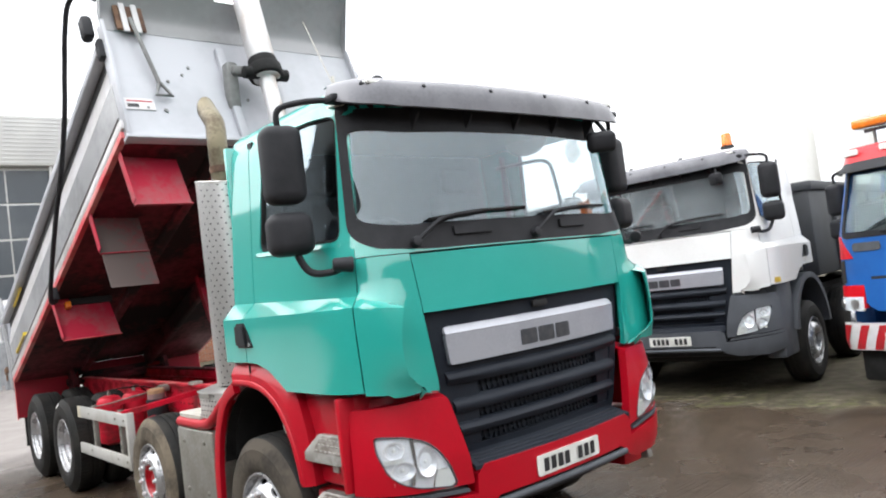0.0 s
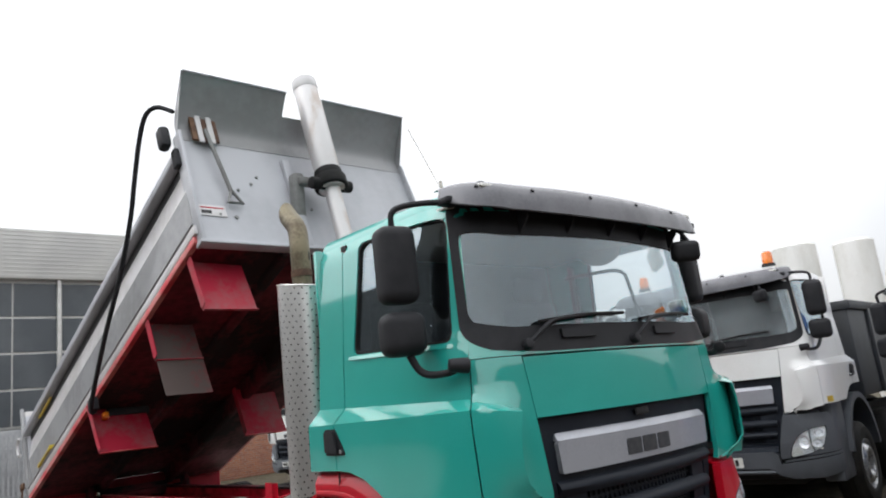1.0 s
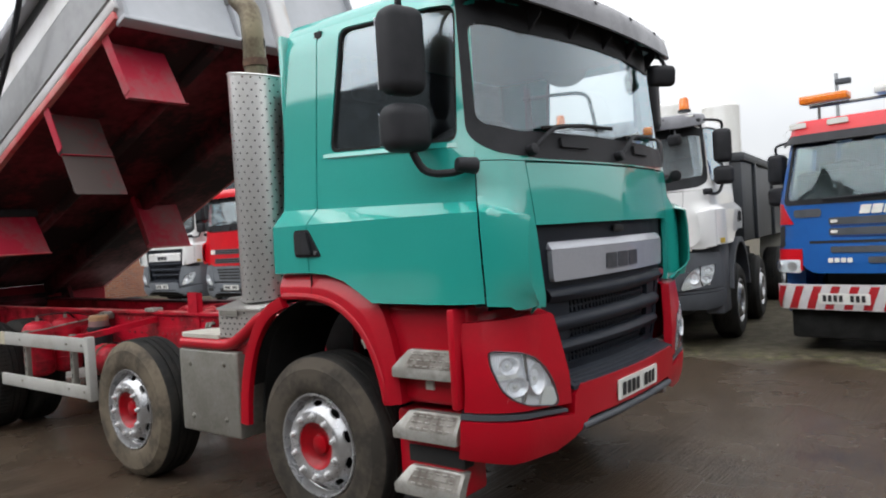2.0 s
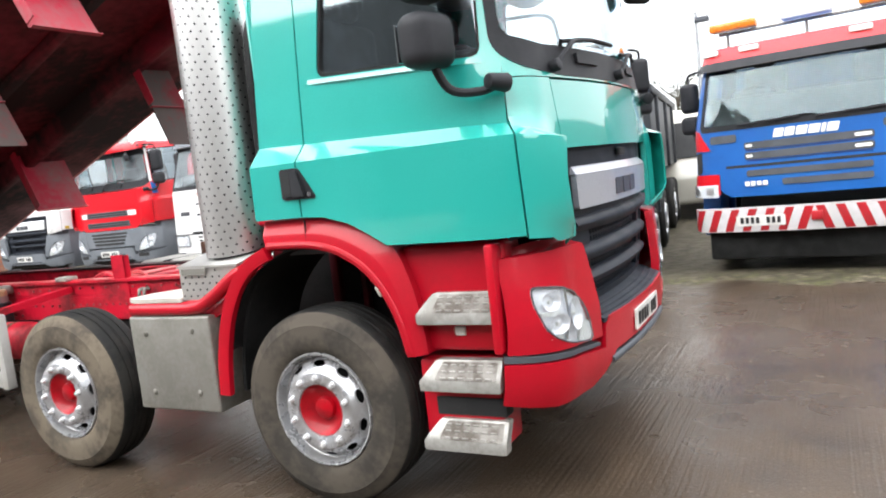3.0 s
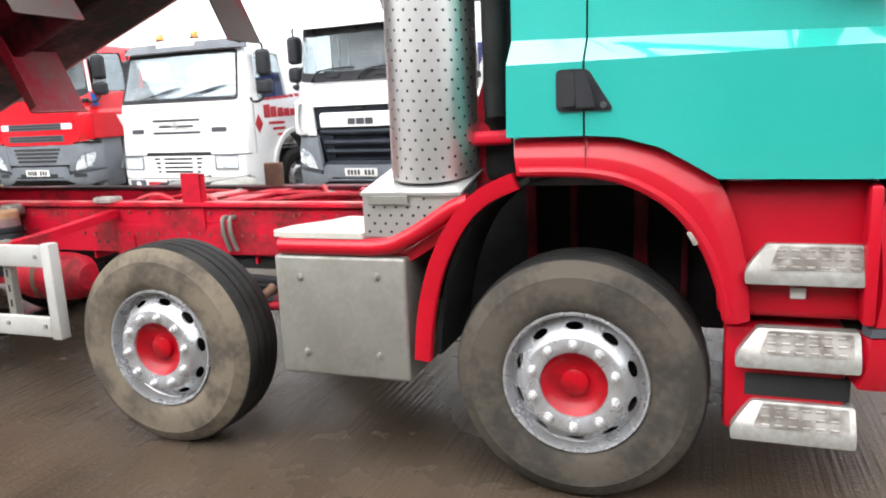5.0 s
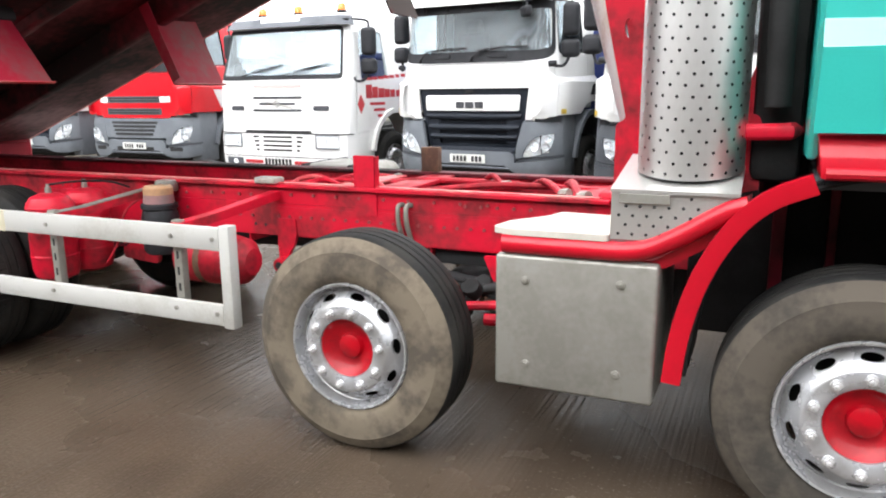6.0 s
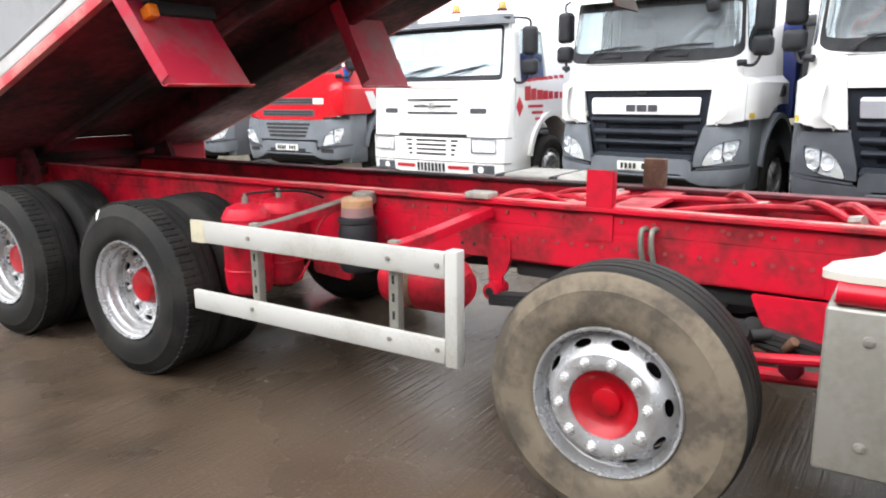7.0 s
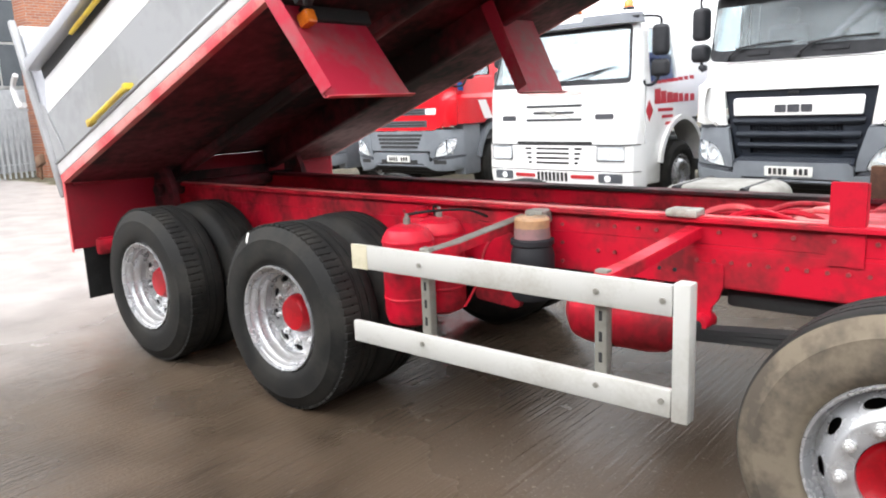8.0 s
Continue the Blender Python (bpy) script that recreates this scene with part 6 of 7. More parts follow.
# (u, lean, lower edge, y from, y to) for each, the far ones steeper
for u, lean, low, y0, y1, material in ((5.43, 0.165, -0.555, 0.03, 0.49, RED_FLAP), (5.49, 0.05, -0.555, 1.75, 2.20, RED_FLAP), (4.42, 0.15, -0.45, 0.02, 0.44, DIRT_FLAP), (4.47, 0.05, -0.45, 1.68, 2.08, DIRT_FLAP),
                                       (2.62, 0.32, -0.595, 0.0, 0.57, RED_FLAP), (2.75, 0.09, -0.595, 1.56, 2.08, RED_FLAP)):
    at = hung(u, lean)
    fl = part("spray_plate", sheet(rect(y0, y1, low, 0.0), (), at, 0.012, 0.15), material, body, "dusty red hanging spray plate")
    part("plate_flange", sheet([(0.0, low + 0.015), (0.075, low + 0.025), (0.085, 0.0), (0.0, 0.0)], (), lambda a, b, off, y=y0, at=at: at(y - 0.004 + off, b, 0.002 + a), 0.008), RED_FLAP, fl)
    part("plate_flange", sheet(rect(y0, y1, 0.0, 0.03), (), lambda a, b, off, at=at, low=low: at(a, low - 0.002 + off, b), 0.006), RED_WORN if u < 4 else RED_FLAP, fl)
    for a in (0.12, 0.5, 0.88):
        ya = y0 + (y1 - y0) * a
        part("plate_bolt", rod(at(ya, -0.05, 0.0), at(ya, -0.05, 0.012), 0.012, 8), BOLT, fl)
    if material is DIRT_FLAP:
        part("rubber_flap", sheet(rpoly(rect(y0 + 0.01, y1, -0.81, -0.36), 0.015), (), at, 0.01, 0.15, lift=0.012), DIRT_FLAP, fl, "mud-caked rubber mudflap")
# headboard with forward canopy
def canopy_at(b):
    """The profile of the cab guard from the headboard to its lip: (u, v)."""
    return 5.745 + 0.335 * max(0.0, (b - 0.28) / 0.72) ** 1.35, 1.0 + 0.49 * b


def canopy(y0, y1, top):
    """The curved sheet that runs on from the headboard up to its forward lip."""
    def at(a, b, off):
        u, v = canopy_at(b)
        return B(u + off, a, v)
    return sheet(rect(y0, y1, 0.0, top), (), at, 0.014, 0.05)


hb = part("headboard", sheet(rpoly(rect(0.02, 2.43, -0.07, 1.0), 0.004, 1), (), lambda a, b, off: B(5.74 + off, a, b), 0.03), BODY_LIGHT, body, "pale grey headboard")
part("headboard_lip", bbox(5.70, 5.80, 0.0, 2.5, -0.10, -0.065, 0.006), BODY_LIGHT, hb)
for y in (1.0, 1.5):
    part("headboard_rib", bbox(5.74, 5.79, y - 0.035, y + 0.035, -0.06, 0.90, 0.008), BODY_LIGHT, hb)
for y in (0.03, 2.42):
    yy = (y - 0.014, y + 0.014)
    part("headboard_edge", bbox(5.66, 5.80, *yy, -0.08, 1.06, 0.004), BODY_LIGHT, hb)
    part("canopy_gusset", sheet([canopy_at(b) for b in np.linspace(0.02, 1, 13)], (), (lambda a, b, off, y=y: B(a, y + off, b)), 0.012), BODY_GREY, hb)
# same paint as the headboard, in darker grey for its downward-facing shade
for y0, y1 in ((0.03, 1.03), (1.42, 2.415)):
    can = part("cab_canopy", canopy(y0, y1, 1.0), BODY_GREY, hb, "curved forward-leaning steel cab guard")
    part("canopy_edge", tube([B(*canopy_at(1.0)[:1], y0, canopy_at(1.0)[1]), B(canopy_at(1.0)[0], y1, canopy_at(1.0)[1])], 0.012, 8), BODY_LIGHT, can)
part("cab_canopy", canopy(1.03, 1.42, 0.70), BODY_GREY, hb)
# shovel in its bracket, sign, lamp, sheet arm
shv = part("shovel_bracket", bbox(5.775, 5.80, 0.14, 0.38, 0.98, 1.27, 0.004), RUST, hb, "rusty shovel bracket")
for y in (0.21, 0.31):
    part("bracket_slat", bbox(5.80, 5.815, y - 0.024, y + 0.024, 0.95, 1.26, 0.003), BODY_WHITE, shv)
part("shovel", join(tube([B(5.83, 0.25, 1.08), B(5.785, 0.37, 0.45)], 0.019, 8), tube([B(5.785, 0.37, 0.45), B(5.785, 0.32, 0.33), B(5.785, 0.45, 0.33), B(5.785, 0.38, 0.45)], 0.016, 8)), CANOPY, hb, "steel-handled shovel")
sign = part("warning_sign", bbox(5.742, 5.75, 0.06, 0.30, 0.20, 0.31, 0.002, 1), BODY_WHITE, hb, "worn white warning sticker")
part("sticker_bar", bbox(5.75, 5.752, 0.08, 0.28, 0.275, 0.288, 0.0005, 1), RED_INK, sign)
part("sticker_bar", bbox(5.75, 5.752, 0.08, 0.17, 0.22, 0.255, 0.0005, 1), INK, sign)
rng = random.Random(8)
for k in range(9):
    y, v = rng.uniform(0.2, 2.3), rng.uniform(0.05, 0.7)
    part("headboard_bolt", rod(B(5.742, y, v), B(5.752, y, v), 0.014, 8), CANOPY, hb)
part("sheet_motor", join(bbox(5.62, 5.75, -0.12, -0.02, 0.92, 1.14, 0.04), bbox(5.66, 5.74, -0.03, 0.05, 0.72, 0.9, 0.01)), BLACK, body, "black sheeting motor")
part("sheet_arm", tube(smooth_path([B(2.95, -0.06, -0.22), B(3.1, -0.10, -0.16), B(3.8, -0.12, 0.20), B(4.37, -0.12, 0.47), B(4.83, -0.12, 0.79), B(5.07, -0.12, 1.05), B(5.32, -0.12, 1.30), B(5.52, -0.11, 1.43), B(5.66, -0.06, 1.42), B(5.76, 0.03, 1.30)], 8), 0.022, 10), BLACK, body, "black tubular sheeting arm")
part("arm_pivot", bbox(2.88, 3.0, -0.08, 0.0, -0.20, -0.06, 0.015), BLACK, body)
# tailgate
tg = part("tailgate", bbox(-0.09, -0.03, 0.035, 2.465, -0.02, 1.10, 0.012), BODY_LIGHT, body, "pale grey painted tailgate")
for y0, y1 in ((-0.015, 0.03), (2.47, 2.515)):
    part("tailgate_post", bbox(-0.105, -0.05, y0, y1, -0.12, 1.22, 0.012), BODY_GREY, tg)
for v0, v1 in ((1.06, 1.18), (-0.02, 0.08)):
    part("tailgate_bar", bbox(-0.12, -0.05, 0.032, 2.468, v0, v1, 0.02), BODY_WHITE, tg)
for y in (-0.03, 2.53):
    part("tailgate_hinge", tube(smooth_path([B(-0.18, y, 0.85), B(-0.28, y, 0.80), B(-0.27, y, 0.66), B(-0.18, y, 0.62)], 5), 0.02, 8), BODY_WHITE, tg)
    part("tailgate_latch", join(bbox(-0.25, -0.15, y - 0.02, y + 0.02, 0.16, 0.24, 0.01), tube([B(-0.2, y, 0.2), B(-0.26, y, 0.08)], 0.012, 6)), RUST, tg)
part("body_gusset", sheet([(0.0, 0.10), (0.16, 0.10), (0.04, 0.52), (0.0, 0.55)], (), lambda a, b, off: B(a, -0.002 - off, b), 0.01), BODY_GREY, body)
# rear mudguard plates and hinge
for y0, y1 in ((-1.245, -0.46), (0.46, 1.245)):
    rp = part("rear_spray_plate", box(-7.085, -7.073, y0, y1, 0.68, 1.235, 0.003, 1), RED_DULL, tipper, "dusty red rear mudguard plate")
    part("plate_edge", box(-7.10, -7.07, *((-1.25, -1.244) if y0 < 0 else (1.244, 1.25)), 0.66, 1.235, 0.001, 1), RED_WORN, rp)
    part("mudflap", box(-7.10, -7.086, *((-1.17, -0.60) if y0 < 0 else (0.60, 1.17)), 0.30, 0.72, 0.003, 1), RUBBER, rp, "black rubber mudflap")
    yc = -0.62 if y0 < 0 else 0.62
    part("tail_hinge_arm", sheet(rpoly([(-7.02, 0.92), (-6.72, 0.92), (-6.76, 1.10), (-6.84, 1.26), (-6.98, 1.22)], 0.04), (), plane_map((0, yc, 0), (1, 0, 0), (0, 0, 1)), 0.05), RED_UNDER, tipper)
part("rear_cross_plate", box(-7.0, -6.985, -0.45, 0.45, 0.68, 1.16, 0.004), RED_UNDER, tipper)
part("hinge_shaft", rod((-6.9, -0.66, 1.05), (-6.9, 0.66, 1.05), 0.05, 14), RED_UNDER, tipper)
part("rear_lamp_bar", box(-7.06, -7.0, -1.1, 1.1, 0.62, 0.74, 0.02), RED_CHASSIS, tipper)
part("lamp_bracket", bbox(2.64, 2.69, 0.16, 0.60, -0.15, -0.07, 0.012), DARK, body, "black lamp bracket under the bed")
part("amber_marker", bbox(2.68, 2.76, 0.10, 0.16, -0.20, -0.13, 0.012), AMBER, body, "amber side marker lamp")


# ---- the row of lorries parked across the yard ----
def parked(name, label, x, y, turn):
    """A lorry that faces the yard; x, y the middle of its front, turn degrees to its left."""
    return thing(name, label, "truck", pose(x, y, 0, 0, 0, -90 + turn) @ Matrix.Translation((-1.35, 0, 0)), group="lorries parked in a row")


def body_box(root, paint, x0, x1, z0=1.25, z1=2.45, ribs=3):
    b = part("tipping_body", box(x0, x1, -1.24, 1.24, z0, z1, 0.03), paint, root)
    for k in range(ribs):
        x = x0 + (k + 0.5) * (x1 - x0) / ribs
        for s in (-1, 1):
            part("body_rib", box(x - 0.05, x + 0.05, *sorted((s * 1.235, s * 1.29)), z0, z1, 0.012), paint, b)
    part("body_rim", box(x0 - 0.02, x1 + 0.03, -1.29, 1.29, z1 - 0.1, z1 + 0.02, 0.02), paint, b)
    return b


def beacon(root, x, y, z, h=0.18):
    b = part("beacon", join(lathe([(0.0, z + h), (0.045, z + h - 0.005), (0.058, z + h - 0.03), (0.062, z + 0.03)], 18, "z")), AMBER, root, "amber roof beacon")
    b.location = (x, y, 0)
    part("beacon_base", lathe([(0.075, z + 0.03), (0.08, z), (0.0, z)], 18, "z"), BLACK, b)


def running_gear(root, axles, kit=WHEEL_PLAIN):
    # dark box added under the frame to stop light passing below
    part("underbody_block", box(-4.5, 0.95, -0.8, 0.8, 0.42, 0.9, 0.05), DARK, root)
    for x in axles:
        for s in (-1, 1):
            add_wheel(root, kit, x, s * 1.24, s, 5, nuts=False)
        axle(root, x)


def arches(root, paint):
    for s in (-1, 1):
        path = [Vector((0.62 * math.cos(a), s * 1.10, 0.62 + 0.68 * math.sin(a))) for a in np.linspace(0.15, math.pi - 0.1, 16)]
        part("wheel_arch", tube(path, [0.17] * 16, flat=[(-1, -0.15), (1, -0.15), (1, 0.25), (-1, 0.25)]), paint, root)
        part("step_panel", box(0.55, 1.0, *sorted((s * 1.22, s * 1.0)), 0.45, 1.29, 0.03), paint, root)


for x, y, turn, lower, bodyp, lab in ((-0.92, 5.73, 7, GREY_PLASTIC, DARK_GREY_BODY, "white and grey tipper truck with dark grey body"), (-4.02, 6.45, -7, GREY_LIGHT, BLUE_BODY, "white and grey tipper truck with dark blue body"), (-13.6, 7.2, 0, GREY_LIGHT, DARK_GREY_BODY, "white and grey tipper truck at the end of the row")):
    t = parked("parked_truck", lab, x, y, turn)
    row_cab(t, WHITE_PAINT, lower, visor=VISOR if bodyp is DARK_GREY_BODY else WHITE_PAINT, panel=SILVER if x > -2 else WHITE_PAINT)
    arches(t, lower)
    chassis(t, DARK, -6.2, 0.9, sub=False)
    running_gear(t, (0.0, -1.9, -4.6, -5.95))
    body_box(t, bodyp, -6.4, -0.55)
    for s in (-1, 1):
        part("side_reflector", sheet(rect(0.97, 1.04, 1.30, 1.36), (), ROW_SHELL.side(s), 0.004, 0.05, lift=0.006), YELLOW, t, "amber corner reflector")
    if x > -2:
        beacon(t, 0.9, -0.75, 2.9)
        beacon(t, 0.9, 0.85, 2.9)

# red one of the same make
t = parked("parked_truck", "red truck with dark grey bumper and blue and white stripes", -10.45, 6.95, 0)
row_cab(t, CAB_RED, GREY_LIGHT, visor=CAB_RED, old=True)
fr = ROW_SHELL.front()
for y0, y1 in ((-0.42, 0.42), (-0.98, -0.74), (0.74, 0.98)):
    part("air_intake", sheet(rpoly(rect(y0, y1, 0.635, 0.70), 0.015), (), fr, 0.01, 0.12, lift=0.026), DARK, t)
sd = ROW_SHELL.side(1)
part("side_stripe", sheet([(0.25, 1.35), (0.48, 1.35), (0.66, 1.66), (0.44, 1.66)], (), sd, 0.004, 0.05, lift=0.005), WHITE_PAINT, t, "white side stripe")
part("side_stripe", sheet([(0.92, 1.82), (1.03, 1.82), (1.03, 2.05), (0.95, 2.0)], (), sd, 0.004, 0.05, lift=0.005), BLUE_PAINT, t, "blue side stripe")
part("side_stripe", sheet([(0.99, 2.06), (1.04, 2.06), (1.01, 2.7), (0.97, 2.7)], (), sd, 0.004, 0.05, lift=0.005), WHITE_PAINT, t)
arches(t, GREY_LIGHT)
chassis(t, DARK, -5.5, 0.9, sub=False)
running_gear(t, (0.0, -3.8, -5.1))

# lorry with a white flat front
FLAT_SHELL = Shell(nose=[(0.3, 1.30), (0.6, 1.33), (1.0, 1.33), (1.75, 1.30), (2.5, 1.12), (2.75, 1.05)], half=[(0.3, 1.2), (0.6, 1.23), (1.75, 1.22), (2.5, 1.12), (2.75, 1.08)], r=0.16, bow=0.06)
BLUE_SHELL = Shell(nose=[(0.3, 1.28), (0.6, 1.34), (1.0, 1.34), (1.75, 1.28), (2.45, 1.12), (2.7, 1.0)], half=[(0.3, 1.2), (0.6, 1.24), (1.75, 1.22), (2.45, 1.12), (2.7, 1.05)], r=0.18, bow=0.07)


def plain_cab(root, shell, paint, ws_low, ws_top, roof_z, rear, screen=GLASS_SHEEN, rise=1.0):
    """Cab skin with a windscreen and door windows, for a Shell."""
    wr, fr = shell.wrap(), shell.front()
    s1 = shell.s_of_x(1.0, 1.5)
    wsc = rpoly([(-1.12, ws_low), (1.12, ws_low), (1.04, ws_top), (-1.04, ws_top)], 0.07, 4)
    part("cab_front", sheet([(-s1, 1.0), (s1, 1.0), (s1 - 0.05, roof_z), (-s1 + 0.05, roof_z)], [wsc], wr, 0.05, 0.12), paint, root)
    part("windscreen_surround", sheet(rpoly([(-1.14, ws_low - 0.02), (1.14, ws_low - 0.02), (1.06, ws_top + 0.02), (-1.06, ws_top + 0.02)], 0.07, 4), [rpoly([(-1.10, ws_low + 0.045), (1.10, ws_low + 0.045), (1.03, ws_top - 0.03), (-1.03, ws_top - 0.03)], 0.05, 4)], wr, 0.02, 0.12, lift=0.004), BLACK, root)
    part("windscreen", sheet(wsc, (), wr, 0.006, 0.12, lift=-0.006), screen, root, "tinted windscreen").visible_shadow = False
    for sign in (-1, 1):
        sd = shell.side(sign)
        door = part("door", sheet([(rear, 1.3), (0.25, 1.3), (0.52, 1.05), (0.99, 1.0), (0.95, roof_z), (rear, roof_z)], [rpoly([(0.12, ws_low), (0.86, ws_low - 0.05), (0.80, ws_top - 0.03), (0.16, ws_top - 0.03)], 0.05)], sd, 0.05, 0.15), paint, root)
        part("window_pane", sheet(rpoly([(0.11, ws_low - 0.01), (0.87, ws_low - 0.06), (0.81, ws_top - 0.02), (0.15, ws_top - 0.02)], 0.05), (), sd, 0.006, 0.3, lift=-0.02), GLASS_DOOR, door).visible_shadow = False
    part("roof", roof(shell, rear, roof_z), paint, root)
    part("rear_wall", box(rear - 0.01, rear + 0.03, -1.1, 1.1, 1.2, roof_z, 0.02), paint, root)
    cab_inside(root, shell, rear)
    for y0, y1 in ((-0.7, -0.05), (0.1, 0.75)):
        wp = part("wiper", tube([fr(y0, ws_low + 0.03, 0.03), fr((y0 + y1) / 2, ws_low + 0.03 + 0.05 * rise, 0.05), fr(y1, ws_low + 0.03 + 0.13 * rise, 0.03)], 0.011, 8), BLACK, root)
        part("wiper_blade", tube([fr(y1 - 0.4, ws_low + 0.04 + 0.05 * rise, 0.02), fr(y1 + 0.15, ws_low + 0.04 + 0.15 * rise, 0.02)], 0.009, 6), RUBBER, wp)


def slot(root, fr, y0, y1, z0, z1, material=DARK, name="grille_slot", lift=0.006, r=0.02, label=""):
    return part(name, sheet(rpoly(rect(y0, y1, z0, z1), r), (), fr, 0.012, 0.12, lift=lift), material, root, label)


v = parked("parked_truck", "white flat-fronted truck with red sign-written door", -7.10, 6.55, -4)
plain_cab(v, FLAT_SHELL, WHITE_PAINT, 1.80, 2.50, 2.62, -0.9)
fr, wr = FLAT_SHELL.front(), FLAT_SHELL.wrap()
part("sun_visor", sheet(rect(-1.15, 1.15, 2.50, 2.66), (), lambda a, b, off: wr(a, b, off + 0.03 + 0.5 * (2.66 - b)), 0.012, 0.15), GREY_PLASTIC, v, "grey sun visor")
part("lower_front", sheet([(-1.45, 0.42), (1.45, 0.42), (1.45, 1.0), (-1.45, 1.0)], (), wr, 0.08, 0.12, lift=0.012), WHITE_PAINT, v, "white moulded bumper")
for z, w in ((1.52, 0.46), (1.43, 0.34), (1.335, 0.46)):
    slot(v, fr, -w, w, z - 0.016, z + 0.016, GREY_PLASTIC)
    slot(v, fr, -w + 0.02, w - 0.02, z - 0.011, z + 0.004, DARK, lift=0.010, r=0.006)
slot(v, fr, -0.92, -0.66, 1.33, 1.40, BADGE, "badge_block")
slot(v, fr, 0.66, 0.92, 1.33, 1.40, BADGE, "badge_block")
slot(v, fr, -0.45, 0.45, 1.665, 1.72, mat("faded_red_lettering", (0.62, 0.40, 0.38), rough=0.5), "lettering_bar")
for k, z in enumerate((0.945, 0.880, 0.815, 0.750)):
    for y0, y1 in ((-0.47 + 0.02 * k, -0.36), (-0.27, 0.27), (0.36, 0.47 - 0.02 * k)):
        slot(v, fr, y0, y1, z - 0.013, z + 0.013, DARK, lift=0.018, r=0.008)
        slot(v, fr, y0 - 0.015, y1 + 0.015, z + 0.016, z + 0.028, WHITE_PAINT, "slot_lip", lift=0.024, r=0.004)
slot(v, fr, -0.62, 0.62, 1.0, 1.042, DARK, "panel_seam", lift=0.016, r=0.004)
part("panel_seam", sheet(rect(-1.3, 1.3, 0.99, 1.005), (), wr, 0.01, 0.1, lift=0.016), DARK, v)
part("panel_seam", sheet(rect(-1.3, 1.3, 0.645, 0.655), (), wr, 0.01, 0.1, lift=0.016), DARK, v)
part("maker_badge", join(tube([fr(0.05 * math.cos(q), 1.43 + 0.05 * math.sin(q), 0.012) for q in np.linspace(0, 2 * math.pi, 17)], 0.007, 6)), ALU, v)
part("badge_bar", tube([fr(-0.3, 1.48, 0.012), fr(0.3, 1.37, 0.012)], 0.006, 6), ALU, v)
for s in (-1, 1):
    hl = slot(v, fr, *sorted((s * 0.72, s * 1.08)), 0.80, 0.97, LAMP, "headlight", 0.02, 0.03, "rectangular headlight")
    part("headlight_lens", sheet(rpoly(rect(*sorted((s * 0.72, s * 1.08)), 0.80, 0.97), 0.03), (), fr, 0.005, 0.12, lift=0.032), GLASS_CLEAR, hl).visible_shadow = False
    part("lamp_frame", tube([fr(s * a, z, 0.034) for a, z in ((0.71, 0.79), (1.09, 0.79), (1.09, 0.98), (0.71, 0.98), (0.71, 0.79))], 0.008, 6), GREY_PLASTIC, hl)
    part("reflector_bowl", rod(fr(s * 0.83, 0.885, 0.02), fr(s * 0.83, 0.885, 0.034), 0.062, 18), REFLECTOR, hl)
    slot(v, fr, *sorted((s * 0.80, s * 1.06)), 0.655, 0.70, LAMP, "indicator", 0.02)
    fog = slot(v, fr, *sorted((s * 0.72, s * 1.06)), 0.50, 0.62, GREY_PLASTIC, "fog_lamp", 0.02)
    part("fog_lens", rod(fr(s * 0.86, 0.56, 0.03), fr(s * 0.86, 0.56, 0.04), 0.045, 16), LAMP, fog)
    slot(v, fr, *sorted((s * 0.30, s * 0.66)), 0.545, 0.595, RED_INK, "bumper_stripe", 0.02)
    mirror_set(v, 0.80, s, 1.16, 2.55, 1.78)
for k in range(8):
    slot(v, fr, -0.26 + k * 0.066, -0.22 + k * 0.066, 0.50, 0.62, DARK, lift=0.02, r=0.004)
plate_bars(v, lambda a, b, off: fr(a, 0.43 + b, 0.014 + off), 0.46, 0.09)
sd = FLAT_SHELL.side(1)
for k, w in enumerate((0.16, 0.15, 0.16, 0.15, 0.13, 0.12, 0.13)):
    part("lettering_bar", sheet(rpoly(rect(0.76 - k * 0.17 - w, 0.76 - k * 0.17, 1.50 + 0.004 * k, 1.80 + 0.012 * k), 0.01), (), sd, 0.004, 0, lift=0.004), RED_INK, v)
for k in range(3):
    part("lettering_bar", sheet(rect(0.25, 0.66 - 0.1 * k, 1.40 - 0.09 * k, 1.44 - 0.09 * k), (), sd, 0.004, 0, lift=0.004), RED_INK, v)
part("diamond_sign", sheet([(0.80, 1.42), (0.90, 1.56), (0.99, 1.42), (0.90, 1.28)], (), sd, 0.004, 0.03, lift=0.004), RED_INK, v, "red diamond sign")
arches(v, WHITE_PAINT)
chassis(v, DARK, -5.0, 0.9, sub=False)
running_gear(v, (0.0, -3.6))
for y in (-0.7, 0.0, 0.8):
    beacon(v, 0.7, y, 2.74, 0.13)
slot(v, lambda a, b, off: wr(a, b, off + 0.06), -0.36, 0.36, 2.57, 2.65, PLATE, "roof_sign")

# blue and red lorry with chequered bumper
sc = parked("parked_truck", "blue and red truck with red and white striped bumper", 2.01, 6.15, -7)
plain_cab(sc, BLUE_SHELL, BLUE_PAINT, 1.70, 2.40, 2.50, -0.6, GLASS_GREEN, 0.15)
fr, wr = BLUE_SHELL.front(), BLUE_SHELL.wrap()
part("roof_panel", sheet(rect(-1.3, 1.3, 2.46, 2.66), (), lambda a, b, off: wr(a, 2.47, off + 0.035 - 0.9 * (b - 2.46) ** 1.5) + Vector((0, 0, b - 2.47)), 0.03, 0.1), CAB_RED, sc, "red roof front panel")
part("sun_visor", sheet(rect(-1.24, 1.24, 2.36, 2.47), (), lambda a, b, off: wr(a, b, off + 0.03 + 0.4 * (2.47 - b)), 0.012, 0.1), BLACK, sc, "black sun visor")
